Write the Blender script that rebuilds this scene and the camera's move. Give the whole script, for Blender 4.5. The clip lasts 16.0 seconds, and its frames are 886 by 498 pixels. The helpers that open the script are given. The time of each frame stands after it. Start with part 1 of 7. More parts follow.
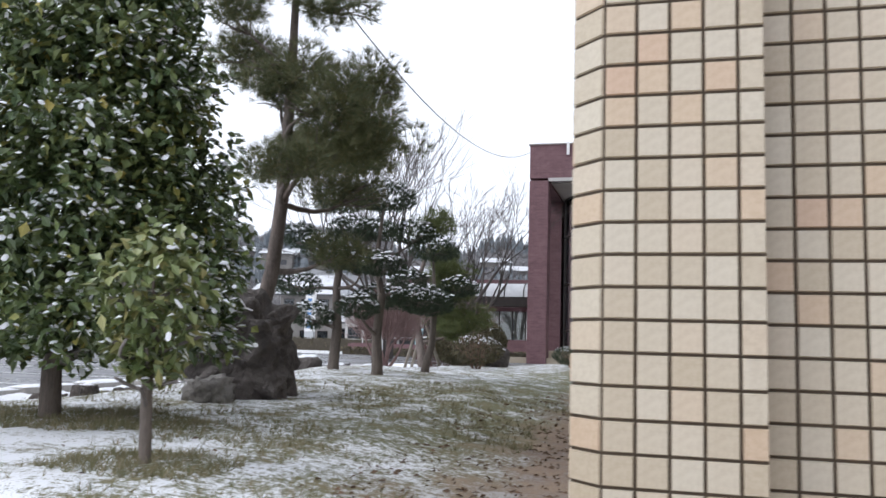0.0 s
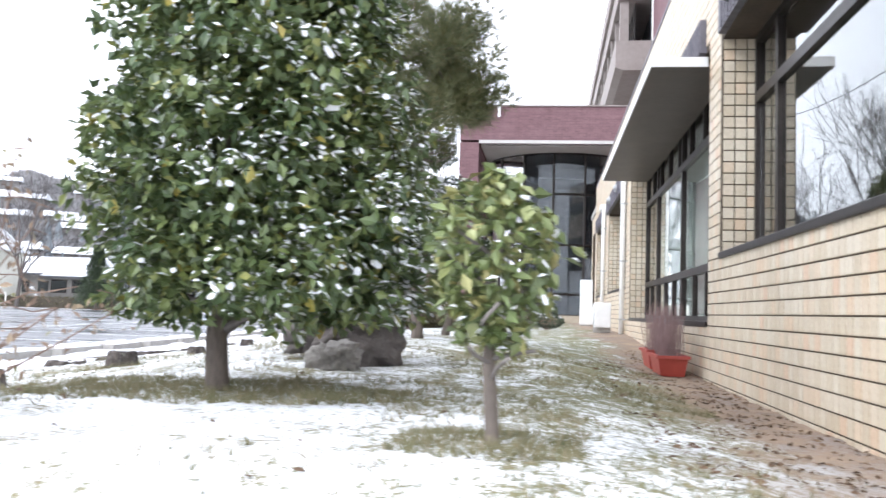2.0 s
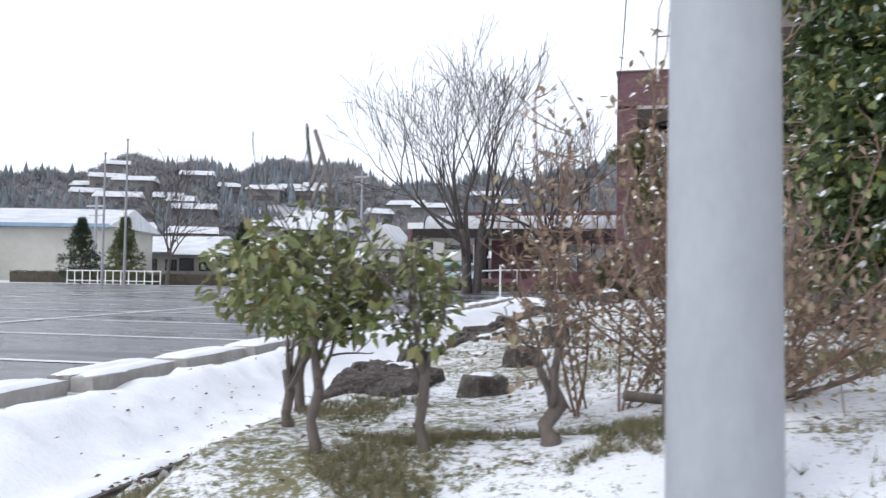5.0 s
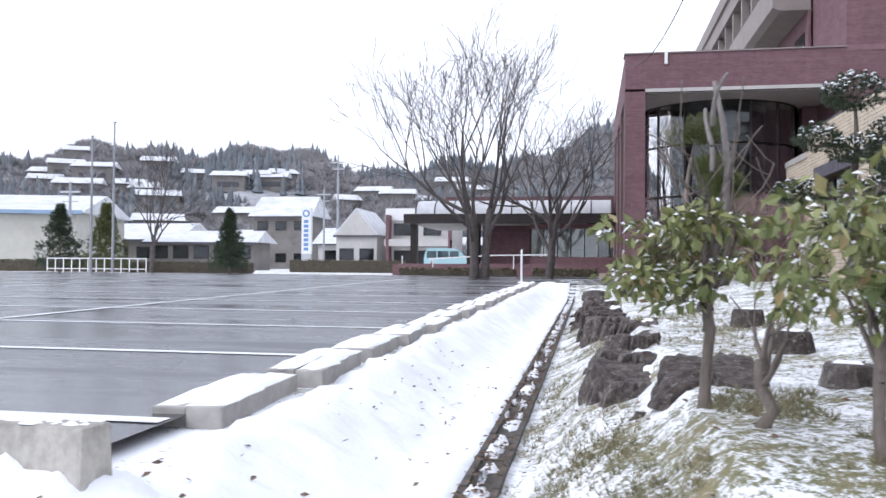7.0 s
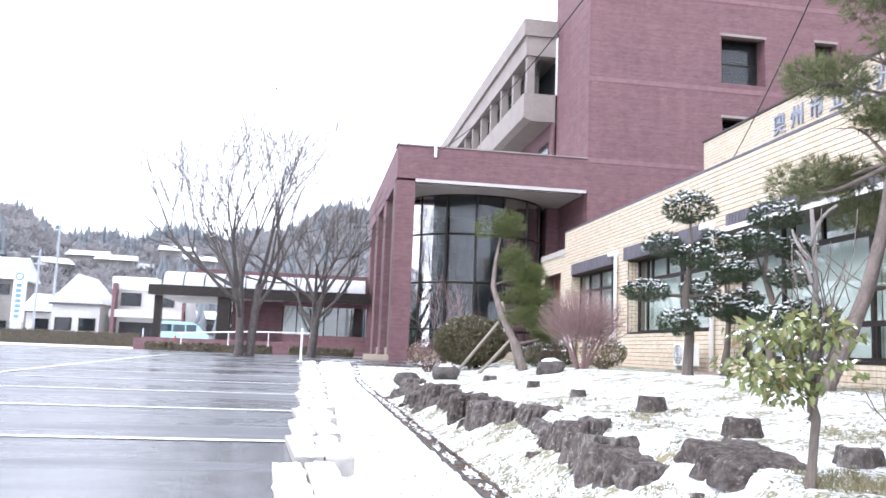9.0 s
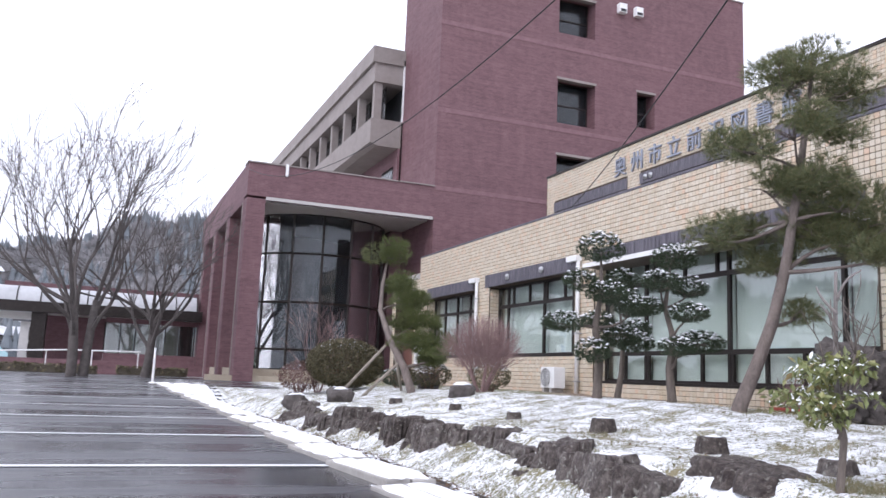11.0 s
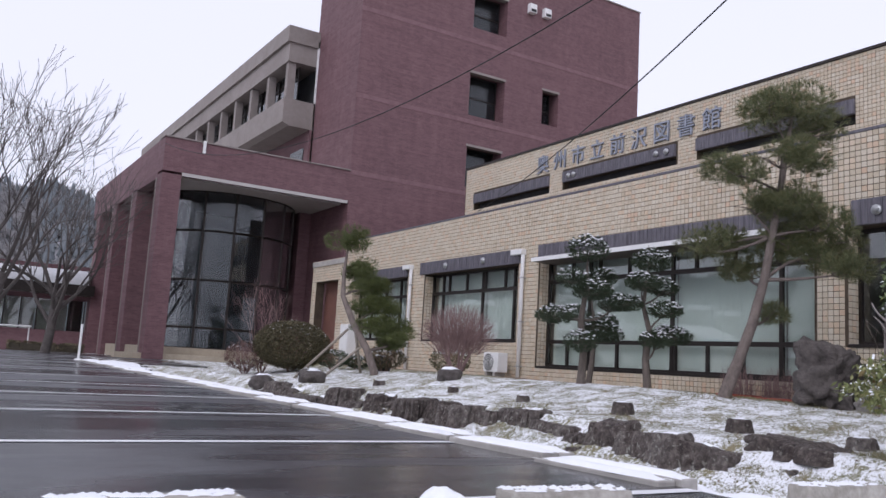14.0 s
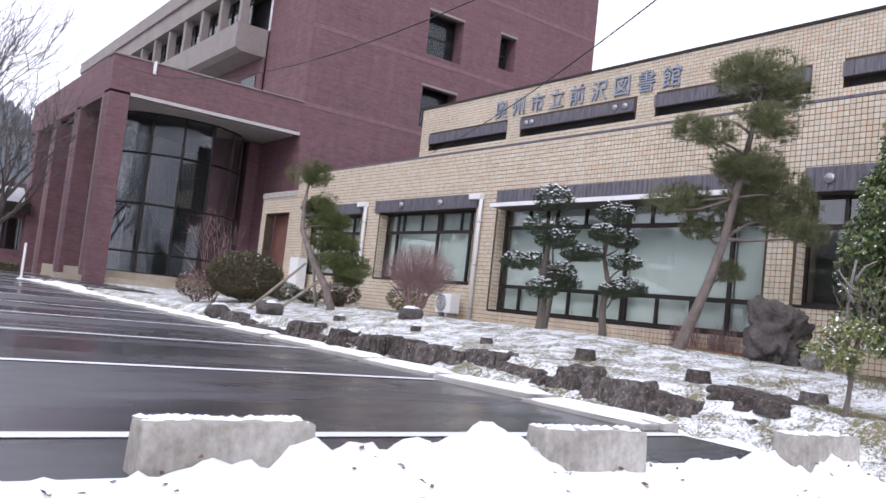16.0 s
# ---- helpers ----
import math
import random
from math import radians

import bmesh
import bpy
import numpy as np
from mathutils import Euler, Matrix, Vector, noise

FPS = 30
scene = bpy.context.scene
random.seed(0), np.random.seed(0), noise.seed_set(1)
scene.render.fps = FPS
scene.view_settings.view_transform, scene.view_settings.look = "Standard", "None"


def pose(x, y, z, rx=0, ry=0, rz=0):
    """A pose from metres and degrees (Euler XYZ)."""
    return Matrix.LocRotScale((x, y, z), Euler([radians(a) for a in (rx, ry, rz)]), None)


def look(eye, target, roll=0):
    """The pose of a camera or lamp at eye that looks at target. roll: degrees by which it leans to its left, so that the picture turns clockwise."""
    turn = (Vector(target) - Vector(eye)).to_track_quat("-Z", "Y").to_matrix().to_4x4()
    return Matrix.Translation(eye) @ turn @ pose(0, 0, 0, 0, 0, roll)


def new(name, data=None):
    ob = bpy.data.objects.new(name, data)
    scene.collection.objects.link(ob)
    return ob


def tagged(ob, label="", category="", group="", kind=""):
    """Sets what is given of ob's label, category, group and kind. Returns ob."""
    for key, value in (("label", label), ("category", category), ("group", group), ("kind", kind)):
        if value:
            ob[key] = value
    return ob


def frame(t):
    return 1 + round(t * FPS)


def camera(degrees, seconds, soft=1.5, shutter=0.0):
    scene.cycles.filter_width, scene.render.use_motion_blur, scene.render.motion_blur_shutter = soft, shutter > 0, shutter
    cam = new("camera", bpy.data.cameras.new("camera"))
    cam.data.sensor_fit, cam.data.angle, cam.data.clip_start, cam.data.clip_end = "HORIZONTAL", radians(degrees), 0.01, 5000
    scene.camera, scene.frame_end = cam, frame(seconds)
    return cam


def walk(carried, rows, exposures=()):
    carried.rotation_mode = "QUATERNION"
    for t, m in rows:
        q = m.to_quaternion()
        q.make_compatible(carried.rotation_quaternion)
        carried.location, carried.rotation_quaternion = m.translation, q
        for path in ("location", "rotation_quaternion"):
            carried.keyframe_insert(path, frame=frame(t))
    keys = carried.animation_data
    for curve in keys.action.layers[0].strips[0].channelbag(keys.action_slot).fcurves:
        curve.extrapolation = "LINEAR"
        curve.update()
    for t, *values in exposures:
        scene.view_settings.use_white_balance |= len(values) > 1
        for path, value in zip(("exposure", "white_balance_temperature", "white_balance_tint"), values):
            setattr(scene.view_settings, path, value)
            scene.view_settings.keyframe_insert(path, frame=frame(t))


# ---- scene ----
# the camera and its walk
cam = camera(56.2, 16.0, soft=1.5, shutter=0.3)
PATH = [
    (0, (0.291, -2.587, 0.522), (-0.23, -0.669, 0.752), 1.8),
    (0.5, (-0.155, -2.542, 0.506), (-0.626, -0.606, 0.683), 2.5),
    (1, (-0.577, -2.578, 0.505), (-0.868, -0.605, 0.651), 2.4),
    (1.5, (-0.99, -2.532, 0.48), (-1.195, -0.549, 0.642), 1.8),
    (2, (-1.486, -2.561, 0.478), (-1.738, -0.583, 0.625), 1.9),
    (2.5, (-2.027, -2.535, 0.452), (-2.379, -0.574, 0.618), 2.6),
    (3, (-2.475, -2.637, 0.44), (-2.895, -0.686, 0.583), 3.2),
    (3.5, (-2.965, -2.677, 0.452), (-3.402, -0.735, 0.651), 2.2),
    (4, (-3.411, -2.96, 0.443), (-3.897, -1.029, 0.634), 1.6),
    (4.5, (-4.026, -3.036, 0.459), (-4.454, -1.086, 0.581), 1.2),
    (5, (-4.577, -3.026, 0.425), (-5.022, -1.078, 0.498), 0.8),
    (7.5, (-7.052, -2.844, 0.362), (-7.311, -0.861, 0.404), 0.2),
    (8, (-7.538, -2.916, 0.364), (-7.643, -0.922, 0.491), 0.6),
    (8.5, (-7.988, -2.961, 0.354), (-7.858, -0.973, 0.536), 2.5),
    (9, (-8.468, -3.018, 0.37), (-8.161, -1.057, 0.613), 2.2),
    (9.5, (-8.931, -3.095, 0.373), (-8.5, -1.162, 0.657), 1.9),
    (12, (-11.07, -3.151, 0.39), (-10.159, -1.403, 0.729), 3.0),
    (12.5, (-11.468, -3.081, 0.4), (-10.509, -1.365, 0.766), 3.0),
    (13, (-11.969, -3.249, 0.367), (-11.005, -1.522, 0.665), 3.2),
    (13.5, (-12.249, -3.104, 0.358), (-11.23, -1.403, 0.621), 3.5),
    (14, (-12.596, -3.078, 0.345), (-11.56, -1.39, 0.621), 3.4),
    (14.5, (-12.849, -3.023, 0.358), (-11.789, -1.348, 0.626), 2.9),
    (15, (-12.998, -2.953, 0.361), (-11.945, -1.271, 0.609), 2.3),
    (15.5, (-13.1, -2.963, 0.326), (-11.983, -1.312, 0.496), 4.2),
    (16, (-13.099, -2.953, 0.323), (-11.922, -1.342, 0.467), 6.3),
]
walk(cam, [(t, look(eye, target, roll)) for t, eye, target, roll in PATH],
     exposures=[(t, e, 6080 if t < 6 else 5930 if t < 11 else 6030, 12 if t < 6 else 15 if t < 11 else 20) for t, e in ((0, 0.15), (0.6, 0.4), (1.0, 0.55), (1.5, 1.02), (2.2, 1.25), (3.0, 1.65), (3.6, 1.55), (4.0, 0.82), (4.4, 0.42), (5.2, 0.05), (7.3, 0.45), (9.0, 1.2), (9.7, 1.2), (11.8, -0.12), (13.2, -0.27), (15, -0.25), (16, 0.22))])

# world and sun: an overcast winter sky
world = bpy.data.worlds.new("overcast_sky")
scene.world = world
world.use_nodes = True
wn, wl = world.node_tree.nodes, world.node_tree.links
wn.clear()
sky = wn.new("ShaderNodeTexSky")
sky.sky_type, sky.sun_disc = "NISHITA", False
sky.sun_elevation, sky.sun_rotation = radians(39), radians(237)
sky.dust_density = 4.0
grey = wn.new("ShaderNodeHueSaturation")
grey.inputs["Saturation"].default_value = 0.12
cloud = wn.new("ShaderNodeMix")
cloud.data_type = "RGBA"
cloud.inputs["Factor"].default_value = 0.72
cloud.inputs["B"].default_value = (10.7, 11.0, 11.6, 1)
back = wn.new("ShaderNodeBackground")
back.inputs["Strength"].default_value = 0.125
wout = wn.new("ShaderNodeOutputWorld")
wl.new(sky.outputs["Color"], grey.inputs["Color"])
wl.new(grey.outputs["Color"], cloud.inputs["A"])
wl.new(cloud.outputs["Result"], back.inputs["Color"])
wl.new(back.outputs["Background"], wout.inputs["Surface"])
sun = new("sun", bpy.data.lights.new("sun", "SUN"))
sun.data.energy, sun.data.angle, sun.data.color = 0.72, radians(25), (1.0, 0.97, 0.93)
sun.matrix_world = look((-29, -19, 30), (0, 0, 0))

# ---- materials ----
def nodes_of(name):
    m = bpy.data.materials.new(name)
    m.use_nodes = True
    n, l = m.node_tree.nodes, m.node_tree.links
    return m, n, l, n["Principled BSDF"]


def noise_node(n, l, coord, scale, detail=4.0, rough=0.6):
    t = n.new("ShaderNodeTexNoise")
    t.inputs["Scale"].default_value, t.inputs["Detail"].default_value, t.inputs["Roughness"].default_value = scale, detail, rough
    l.new(coord, t.inputs["Vector"])
    return t.outputs["Fac"]


def ramp(n, l, fac, stops):
    r = n.new("ShaderNodeValToRGB")
    e = r.color_ramp.elements
    while len(e) < len(stops):
        e.new(0.5)
    for k, (p, c) in zip(e, stops):
        k.position, k.color = p, (*c, 1)
    l.new(fac, r.inputs["Fac"])
    return r.outputs["Color"]


def mix(n, l, fac, a, b, mode="MIX"):
    x = n.new("ShaderNodeMix")
    x.data_type, x.blend_type = "RGBA", mode
    for key, v in (("Factor", fac), ("A", a), ("B", b)):
        if isinstance(v, (int, float)):
            x.inputs[key].default_value = v
        elif isinstance(v, tuple):
            x.inputs[key].default_value = (*v, 1)
        else:
            l.new(v, x.inputs[key])
    return x.outputs["Result"]


def bump(n, l, height, strength, distance, bsdf):
    b = n.new("ShaderNodeBump")
    b.inputs["Strength"].default_value, b.inputs["Distance"].default_value = strength, distance
    l.new(height, b.inputs["Height"])
    l.new(b.outputs["Normal"], bsdf.inputs["Normal"])


def surface(name, dark, light, scale=8.0, rough=0.7, metal=0.0, bumpy=0.3, fine=6.0, island=0.0, obj=0.0, stretch=None, dist=0.01, spec=0.5):
    """A surface of two colours, mottled at two scales, with fine relief."""
    m, n, l, p = nodes_of(name)
    tc = n.new("ShaderNodeTexCoord")
    co = tc.outputs["Object"]
    if stretch:
        mp = n.new("ShaderNodeMapping")
        mp.inputs["Scale"].default_value = stretch
        l.new(co, mp.inputs["Vector"])
        co = mp.outputs["Vector"]
    big = noise_node(n, l, co, scale)
    small = noise_node(n, l, co, scale * fine, 3.0)
    c = ramp(n, l, big, [(0.3, dark), (0.7, light)])
    c = mix(n, l, 0.35, c, ramp(n, l, small, [(0.3, dark), (0.7, light)]))
    if island or obj:
        if island:
            g = n.new("ShaderNodeNewGeometry")
            r, amount = g.outputs["Random Per Island"], island
        else:
            g = n.new("ShaderNodeObjectInfo")
            r, amount = g.outputs["Random"], obj
        k = ramp(n, l, r, [(0.0, (1 - amount,) * 3), (1.0, (1 + amount,) * 3)])
        c = mix(n, l, 1.0, c, k, "MULTIPLY")
    l.new(c, p.inputs["Base Color"])
    p.inputs["Roughness"].default_value, p.inputs["Metallic"].default_value = rough, metal
    p.inputs["Specular IOR Level"].default_value = spec
    if bumpy:
        bump(n, l, small, bumpy, dist, p)
    return m


def tile_material(name, by_island):
    m, n, l, p = nodes_of(name)
    if by_island:
        r = n.new("ShaderNodeNewGeometry").outputs["Random Per Island"]
    else:
        r = n.new("ShaderNodeObjectInfo").outputs["Random"]
    c = ramp(n, l, r, [(0.0, (0.50, 0.41, 0.285)), (0.35, (0.56, 0.48, 0.36)), (0.7, (0.63, 0.57, 0.46)), (0.93, (0.61, 0.45, 0.30)), (1.0, (0.60, 0.39, 0.26))])
    co = n.new("ShaderNodeTexCoord").outputs["Object"]
    stain = noise_node(n, l, co, 0.7)
    speck = noise_node(n, l, co, 60, 2.0)
    c = mix(n, l, 0.25, c, ramp(n, l, stain, [(0.3, (0.36, 0.31, 0.24)), (0.7, (0.66, 0.60, 0.48))]))
    c = mix(n, l, 0.12, c, ramp(n, l, speck, [(0.35, (0.30, 0.22, 0.14)), (0.6, (0.75, 0.68, 0.55))]))
    l.new(c, p.inputs["Base Color"])
    p.inputs["Roughness"].default_value = 0.45
    bump(n, l, speck, 0.12, 0.002, p)
    return m


def brick_material(name, axis):
    """Dark red face brick in running bond, laid on the wall's own plane."""
    m, n, l, p = nodes_of(name)
    co = n.new("ShaderNodeTexCoord").outputs["Object"]
    sep = n.new("ShaderNodeSeparateXYZ")
    com = n.new("ShaderNodeCombineXYZ")
    l.new(co, sep.inputs[0])
    l.new(sep.outputs["X" if axis == "x" else "Y"], com.inputs["X"])
    l.new(sep.outputs["Z"], com.inputs["Y"])
    b = n.new("ShaderNodeTexBrick")
    b.inputs["Color1"].default_value, b.inputs["Color2"].default_value = (0.105, 0.052, 0.06, 1), (0.225, 0.13, 0.143, 1)
    b.inputs["Mortar"].default_value = (0.24, 0.165, 0.17, 1)
    b.inputs["Scale"].default_value, b.inputs["Mortar Size"].default_value = 1.0, 0.006
    b.inputs["Brick Width"].default_value, b.inputs["Row Height"].default_value = 0.22, 0.07
    b.inputs["Bias"].default_value = -0.1
    l.new(com.outputs[0], b.inputs["Vector"])
    big = noise_node(n, l, co, 0.35)
    blotch = noise_node(n, l, co, 2.2, 5.0, 0.75)
    tone = mix(n, l, 0.45, b.outputs["Color"], ramp(n, l, blotch, [(0.35, (0.09, 0.043, 0.05)), (0.5, (0.16, 0.083, 0.093)), (0.68, (0.28, 0.17, 0.18))]))
    course = n.new("ShaderNodeMapping")
    course.inputs["Scale"].default_value = (0.25, 0.25, 7.0)
    l.new(co, course.inputs["Vector"])
    tone = mix(n, l, 0.22, tone, ramp(n, l, noise_node(n, l, course.outputs[0], 1.0, 3.0), [(0.4, (0.10, 0.05, 0.057)), (0.65, (0.25, 0.148, 0.158))]))
    c = mix(n, l, 0.30, tone, ramp(n, l, big, [(0.3, (0.085, 0.041, 0.049)), (0.7, (0.172, 0.086, 0.096))]))
    st = n.new("ShaderNodeMapping")
    st.inputs["Scale"].default_value = (2.5, 2.5, 0.12)
    l.new(co, st.inputs["Vector"])
    streak = noise_node(n, l, st.outputs[0], 1.0)
    c = mix(n, l, 0.10, c, ramp(n, l, streak, [(0.45, (0.11, 0.036, 0.036)), (0.75, (0.27, 0.15, 0.145))]))
    l.new(c, p.inputs["Base Color"])
    p.inputs["Roughness"].default_value = 0.75
    bump(n, l, b.outputs["Fac"], -0.4, 0.006, p)
    return m


def glass_material(name, tint, rough=0.02, see=0.5, ior=1.45):
    """Window glass: part clear, part mirror of the sky."""
    m, n, l, p = nodes_of(name)
    p.inputs["Base Color"].default_value = (*tint, 1)
    p.inputs["Roughness"].default_value = rough
    p.inputs["Transmission Weight"].default_value = see
    p.inputs["IOR"].default_value = ior
    p.inputs["Specular IOR Level"].default_value = 0.9
    return m


def leaf_material(name, stops, rough=0.35):
    m, n, l, p = nodes_of(name)
    r = n.new("ShaderNodeNewGeometry").outputs["Random Per Island"]
    c = ramp(n, l, r, stops)
    co = n.new("ShaderNodeTexCoord").outputs["Object"]
    c = mix(n, l, 0.25, c, ramp(n, l, noise_node(n, l, co, 3.0), [(0.3, stops[0][1]), (0.7, stops[-2][1])]))
    l.new(c, p.inputs["Base Color"])
    p.inputs["Roughness"].default_value = rough
    p.inputs["Subsurface Weight"].default_value = 0.0
    return m


def ground_material():
    """Thin snow over winter turf, thinning to bare soil beside the library wall."""
    m, n, l, p = nodes_of("snowy_turf")
    co = n.new("ShaderNodeTexCoord").outputs["Object"]
    sep = n.new("ShaderNodeSeparateXYZ")
    l.new(co, sep.inputs[0])
    n_big, n_mid = noise_node(n, l, co, 0.55, 3.0), noise_node(n, l, co, 3.0, 5.0, 0.7)
    n_fine = noise_node(n, l, co, 28.0, 4.0, 0.75)
    n_tiny = noise_node(n, l, co, 110.0, 2.0)
    turf = ramp(n, l, n_mid, [(0.3, (0.15, 0.125, 0.075)), (0.5, (0.13, 0.15, 0.065)), (0.7, (0.28, 0.23, 0.14))])
    turf = mix(n, l, 0.5, turf, ramp(n, l, n_tiny, [(0.3, (0.05, 0.05, 0.02)), (0.7, (0.27, 0.24, 0.14))]))
    soil = ramp(n, l, n_fine, [(0.3, (0.14, 0.10, 0.075)), (0.7, (0.34, 0.25, 0.18))])
    soil = mix(n, l, 0.5, soil, ramp(n, l, n_mid, [(0.35, (0.09, 0.065, 0.048)), (0.5, (0.22, 0.165, 0.12)), (0.68, (0.40, 0.31, 0.225))]))

    def math(op, a, b, c=None):
        x = n.new("ShaderNodeMath")
        x.operation = op
        for i, v in enumerate((a, b, c)):
            if isinstance(v, (int, float)):
                x.inputs[i].default_value = v
            elif v is not None:
                l.new(v, x.inputs[i])
        return x.outputs[0]

    def span(v, a, b):
        x = n.new("ShaderNodeMapRange")
        x.interpolation_type = "SMOOTHSTEP"
        x.inputs["From Min"].default_value, x.inputs["From Max"].default_value = a, b
        l.new(v, x.inputs["Value"])
        return x.outputs[0]
    wob = math("ADD", sep.outputs["X"], math("MULTIPLY_ADD", n_big, 1.6, -0.8))
    wob = math("ADD", wob, math("MULTIPLY_ADD", n_mid, 0.5, -0.25))
    soily = span(wob, -1.0, -0.4)
    near_wall = span(wob, -2.9, -0.9)
    # snow: full towards the car park, thinning towards the wall
    amount = math("MULTIPLY_ADD", near_wall, -0.06, 0.625)
    amount = math("ADD", amount, math("MULTIPLY", span(sep.outputs["Y"], 0.8, 2.4), -0.045))
    amount = math("MULTIPLY_ADD", span(sep.outputs["X"], -6.3, -6.6), 0.02, amount)
    bare = math("MULTIPLY", span(sep.outputs["Y"], 1.5, 0.7), math("MULTIPLY", span(sep.outputs["X"], -6.75, -6.35), span(sep.outputs["X"], -4.6, -5.3)))
    north = span(sep.outputs["Y"], -1.3, -0.5)
    amount = math("MULTIPLY_ADD", math("MULTIPLY", bare, north), -0.055, amount)
    verge = math("MULTIPLY", span(sep.outputs["X"], -7.0, -6.8), span(sep.outputs["X"], -6.2, -6.4))
    amount = math("MULTIPLY_ADD", math("MULTIPLY", verge, north), -0.025, amount)
    bed = math("MULTIPLY", span(sep.outputs["X"], -6.4, -6.0), span(sep.outputs["X"], -3.4, -4.2))
    amount = math("MULTIPLY_ADD", bed, -0.006, amount)
    grain = math("ADD", math("MULTIPLY", n_fine, 0.45), math("ADD", math("MULTIPLY", n_mid, 0.40), math("MULTIPLY", n_tiny, 0.25)))
    snow = span(math("SUBTRACT", amount, grain), -0.03, 0.07)
    c = mix(n, l, soily, turf, soil)
    snow = math("MULTIPLY", snow, math("SUBTRACT", 1.0, math("MULTIPLY", soily, 0.85)))
    c = mix(n, l, snow, c, ramp(n, l, n_fine, [(0.2, (0.74, 0.76, 0.80)), (0.7, (0.86, 0.87, 0.89))]))
    l.new(c, p.inputs["Base Color"])
    p.inputs["Roughness"].default_value = 0.85
    p.inputs["Specular IOR Level"].default_value = 0.2
    bump(n, l, math("ADD", grain, math("MULTIPLY", snow, 0.3)), 0.6, 0.02, p)
    return m


def asphalt_material():
    m, n, l, p = nodes_of("wet_asphalt")
    co = n.new("ShaderNodeTexCoord").outputs["Object"]
    mp = n.new("ShaderNodeMapping")
    mp.inputs["Scale"].default_value = (0.22, 0.9, 1)
    l.new(co, mp.inputs["Vector"])
    wet = noise_node(n, l, mp.outputs[0], 1.0, 3.0)
    grit = noise_node(n, l, co, 140, 2.0)
    mid = noise_node(n, l, co, 2.5, 4.0)
    c = ramp(n, l, wet, [(0.40, (0.018, 0.018, 0.021)), (0.62, (0.068, 0.07, 0.077))])
    c = mix(n, l, 0.3, c, ramp(n, l, grit, [(0.3, (0.02, 0.02, 0.022)), (0.7, (0.10, 0.10, 0.105))]))
    c = mix(n, l, 0.2, c, ramp(n, l, mid, [(0.3, (0.04, 0.04, 0.043)), (0.7, (0.12, 0.12, 0.13))]))
    l.new(c, p.inputs["Base Color"])
    l.new(ramp(n, l, wet, [(0.40, (0.13,) * 3), (0.62, (0.42,) * 3)]), p.inputs["Roughness"])
    bump(n, l, grit, 0.25, 0.003, p)
    return m


TILE = tile_material("buff_tile_joined", True)
TILE_ONE = tile_material("buff_tile", False)
GROUT = surface("dark_grout", (0.045, 0.032, 0.022), (0.10, 0.075, 0.05), 3.0, 0.9)
BRICK_X = brick_material("red_brick_south", "x")
BRICK_Y = brick_material("red_brick_west", "y")
CONCRETE = surface("weathered_concrete", (0.27, 0.255, 0.235), (0.46, 0.44, 0.41), 3.0, 0.85, bumpy=0.3)
PANEL = surface("grey_brown_panel", (0.21, 0.18, 0.165), (0.30, 0.265, 0.245), 0.8, 0.7, bumpy=0.1)
POLE_M = surface("grey_painted_pole", (0.30, 0.315, 0.335), (0.38, 0.395, 0.415), 4.0, 0.6, bumpy=0.12, dist=0.002, stretch=(1.5, 1.5, 0.7))
BRONZE = surface("dark_bronze_aluminium", (0.022, 0.018, 0.016), (0.045, 0.037, 0.033), 6.0, 0.4, 0.6, bumpy=0.05)
FASCIA = surface("weathered_dark_metal", (0.06, 0.056, 0.068), (0.20, 0.188, 0.215), 2.5, 0.6, 0.2, bumpy=0.1, stretch=(1, 6, 0.5))
SOFFIT = surface("brown_soffit", (0.075, 0.06, 0.052), (0.115, 0.095, 0.082), 2.0, 0.5, bumpy=0.1)
WHITE = surface("white_paint", (0.68, 0.68, 0.67), (0.80, 0.80, 0.79), 3.0, 0.5, bumpy=0.05)
WHITE_WALL = surface("white_house_wall", (0.42, 0.41, 0.39), (0.56, 0.54, 0.52), 0.6, 0.8, bumpy=0.1)
SNOW = surface("fresh_snow", (0.78, 0.80, 0.84), (0.88, 0.89, 0.91), 5.0, 0.8, bumpy=0.5, dist=0.012, spec=0.2)
BLIND = surface("pale_green_blind", (0.60, 0.65, 0.61), (0.70, 0.75, 0.71), 0.8, 0.8, bumpy=0.05)
# near-black base colour holds the shade of unlit rooms and openings
SHADE_IN = surface("interior_shade", (0.02, 0.02, 0.022), (0.05, 0.048, 0.05), 1.0, 0.8, bumpy=0.0)
GLASS = glass_material("window_glass", (0.86, 0.92, 0.90), 0.01, 1.0, 1.75)
GLASS_MIRROR = glass_material("reflective_entrance_glass", (0.20, 0.23, 0.25), 0.01, 0.9, 1.75)
GLASS_DARK = glass_material("smoked_glass", (0.15, 0.175, 0.195), 0.01, 0.9, 1.5)
BARK = surface("grey_brown_bark", (0.085, 0.07, 0.06), (0.20, 0.165, 0.14), 14.0, 0.9, bumpy=0.8, stretch=(1, 1, 0.25))
BARK_PINE = surface("pine_bark", (0.095, 0.076, 0.068), (0.25, 0.205, 0.18), 12.0, 0.9, bumpy=1.0, stretch=(1, 1, 0.4), dist=0.02)
BARK_GREY = surface("pale_grey_bark", (0.13, 0.115, 0.105), (0.26, 0.235, 0.22), 9.0, 0.9, bumpy=0.5, stretch=(1, 1, 0.3))
TWIG = surface("brown_twigs", (0.14, 0.09, 0.065), (0.27, 0.18, 0.135), 9.0, 0.9, bumpy=0.2)
TWIG_RED = surface("reddish_twigs", (0.15, 0.092, 0.087), (0.29, 0.195, 0.185), 9.0, 0.9, bumpy=0.2)
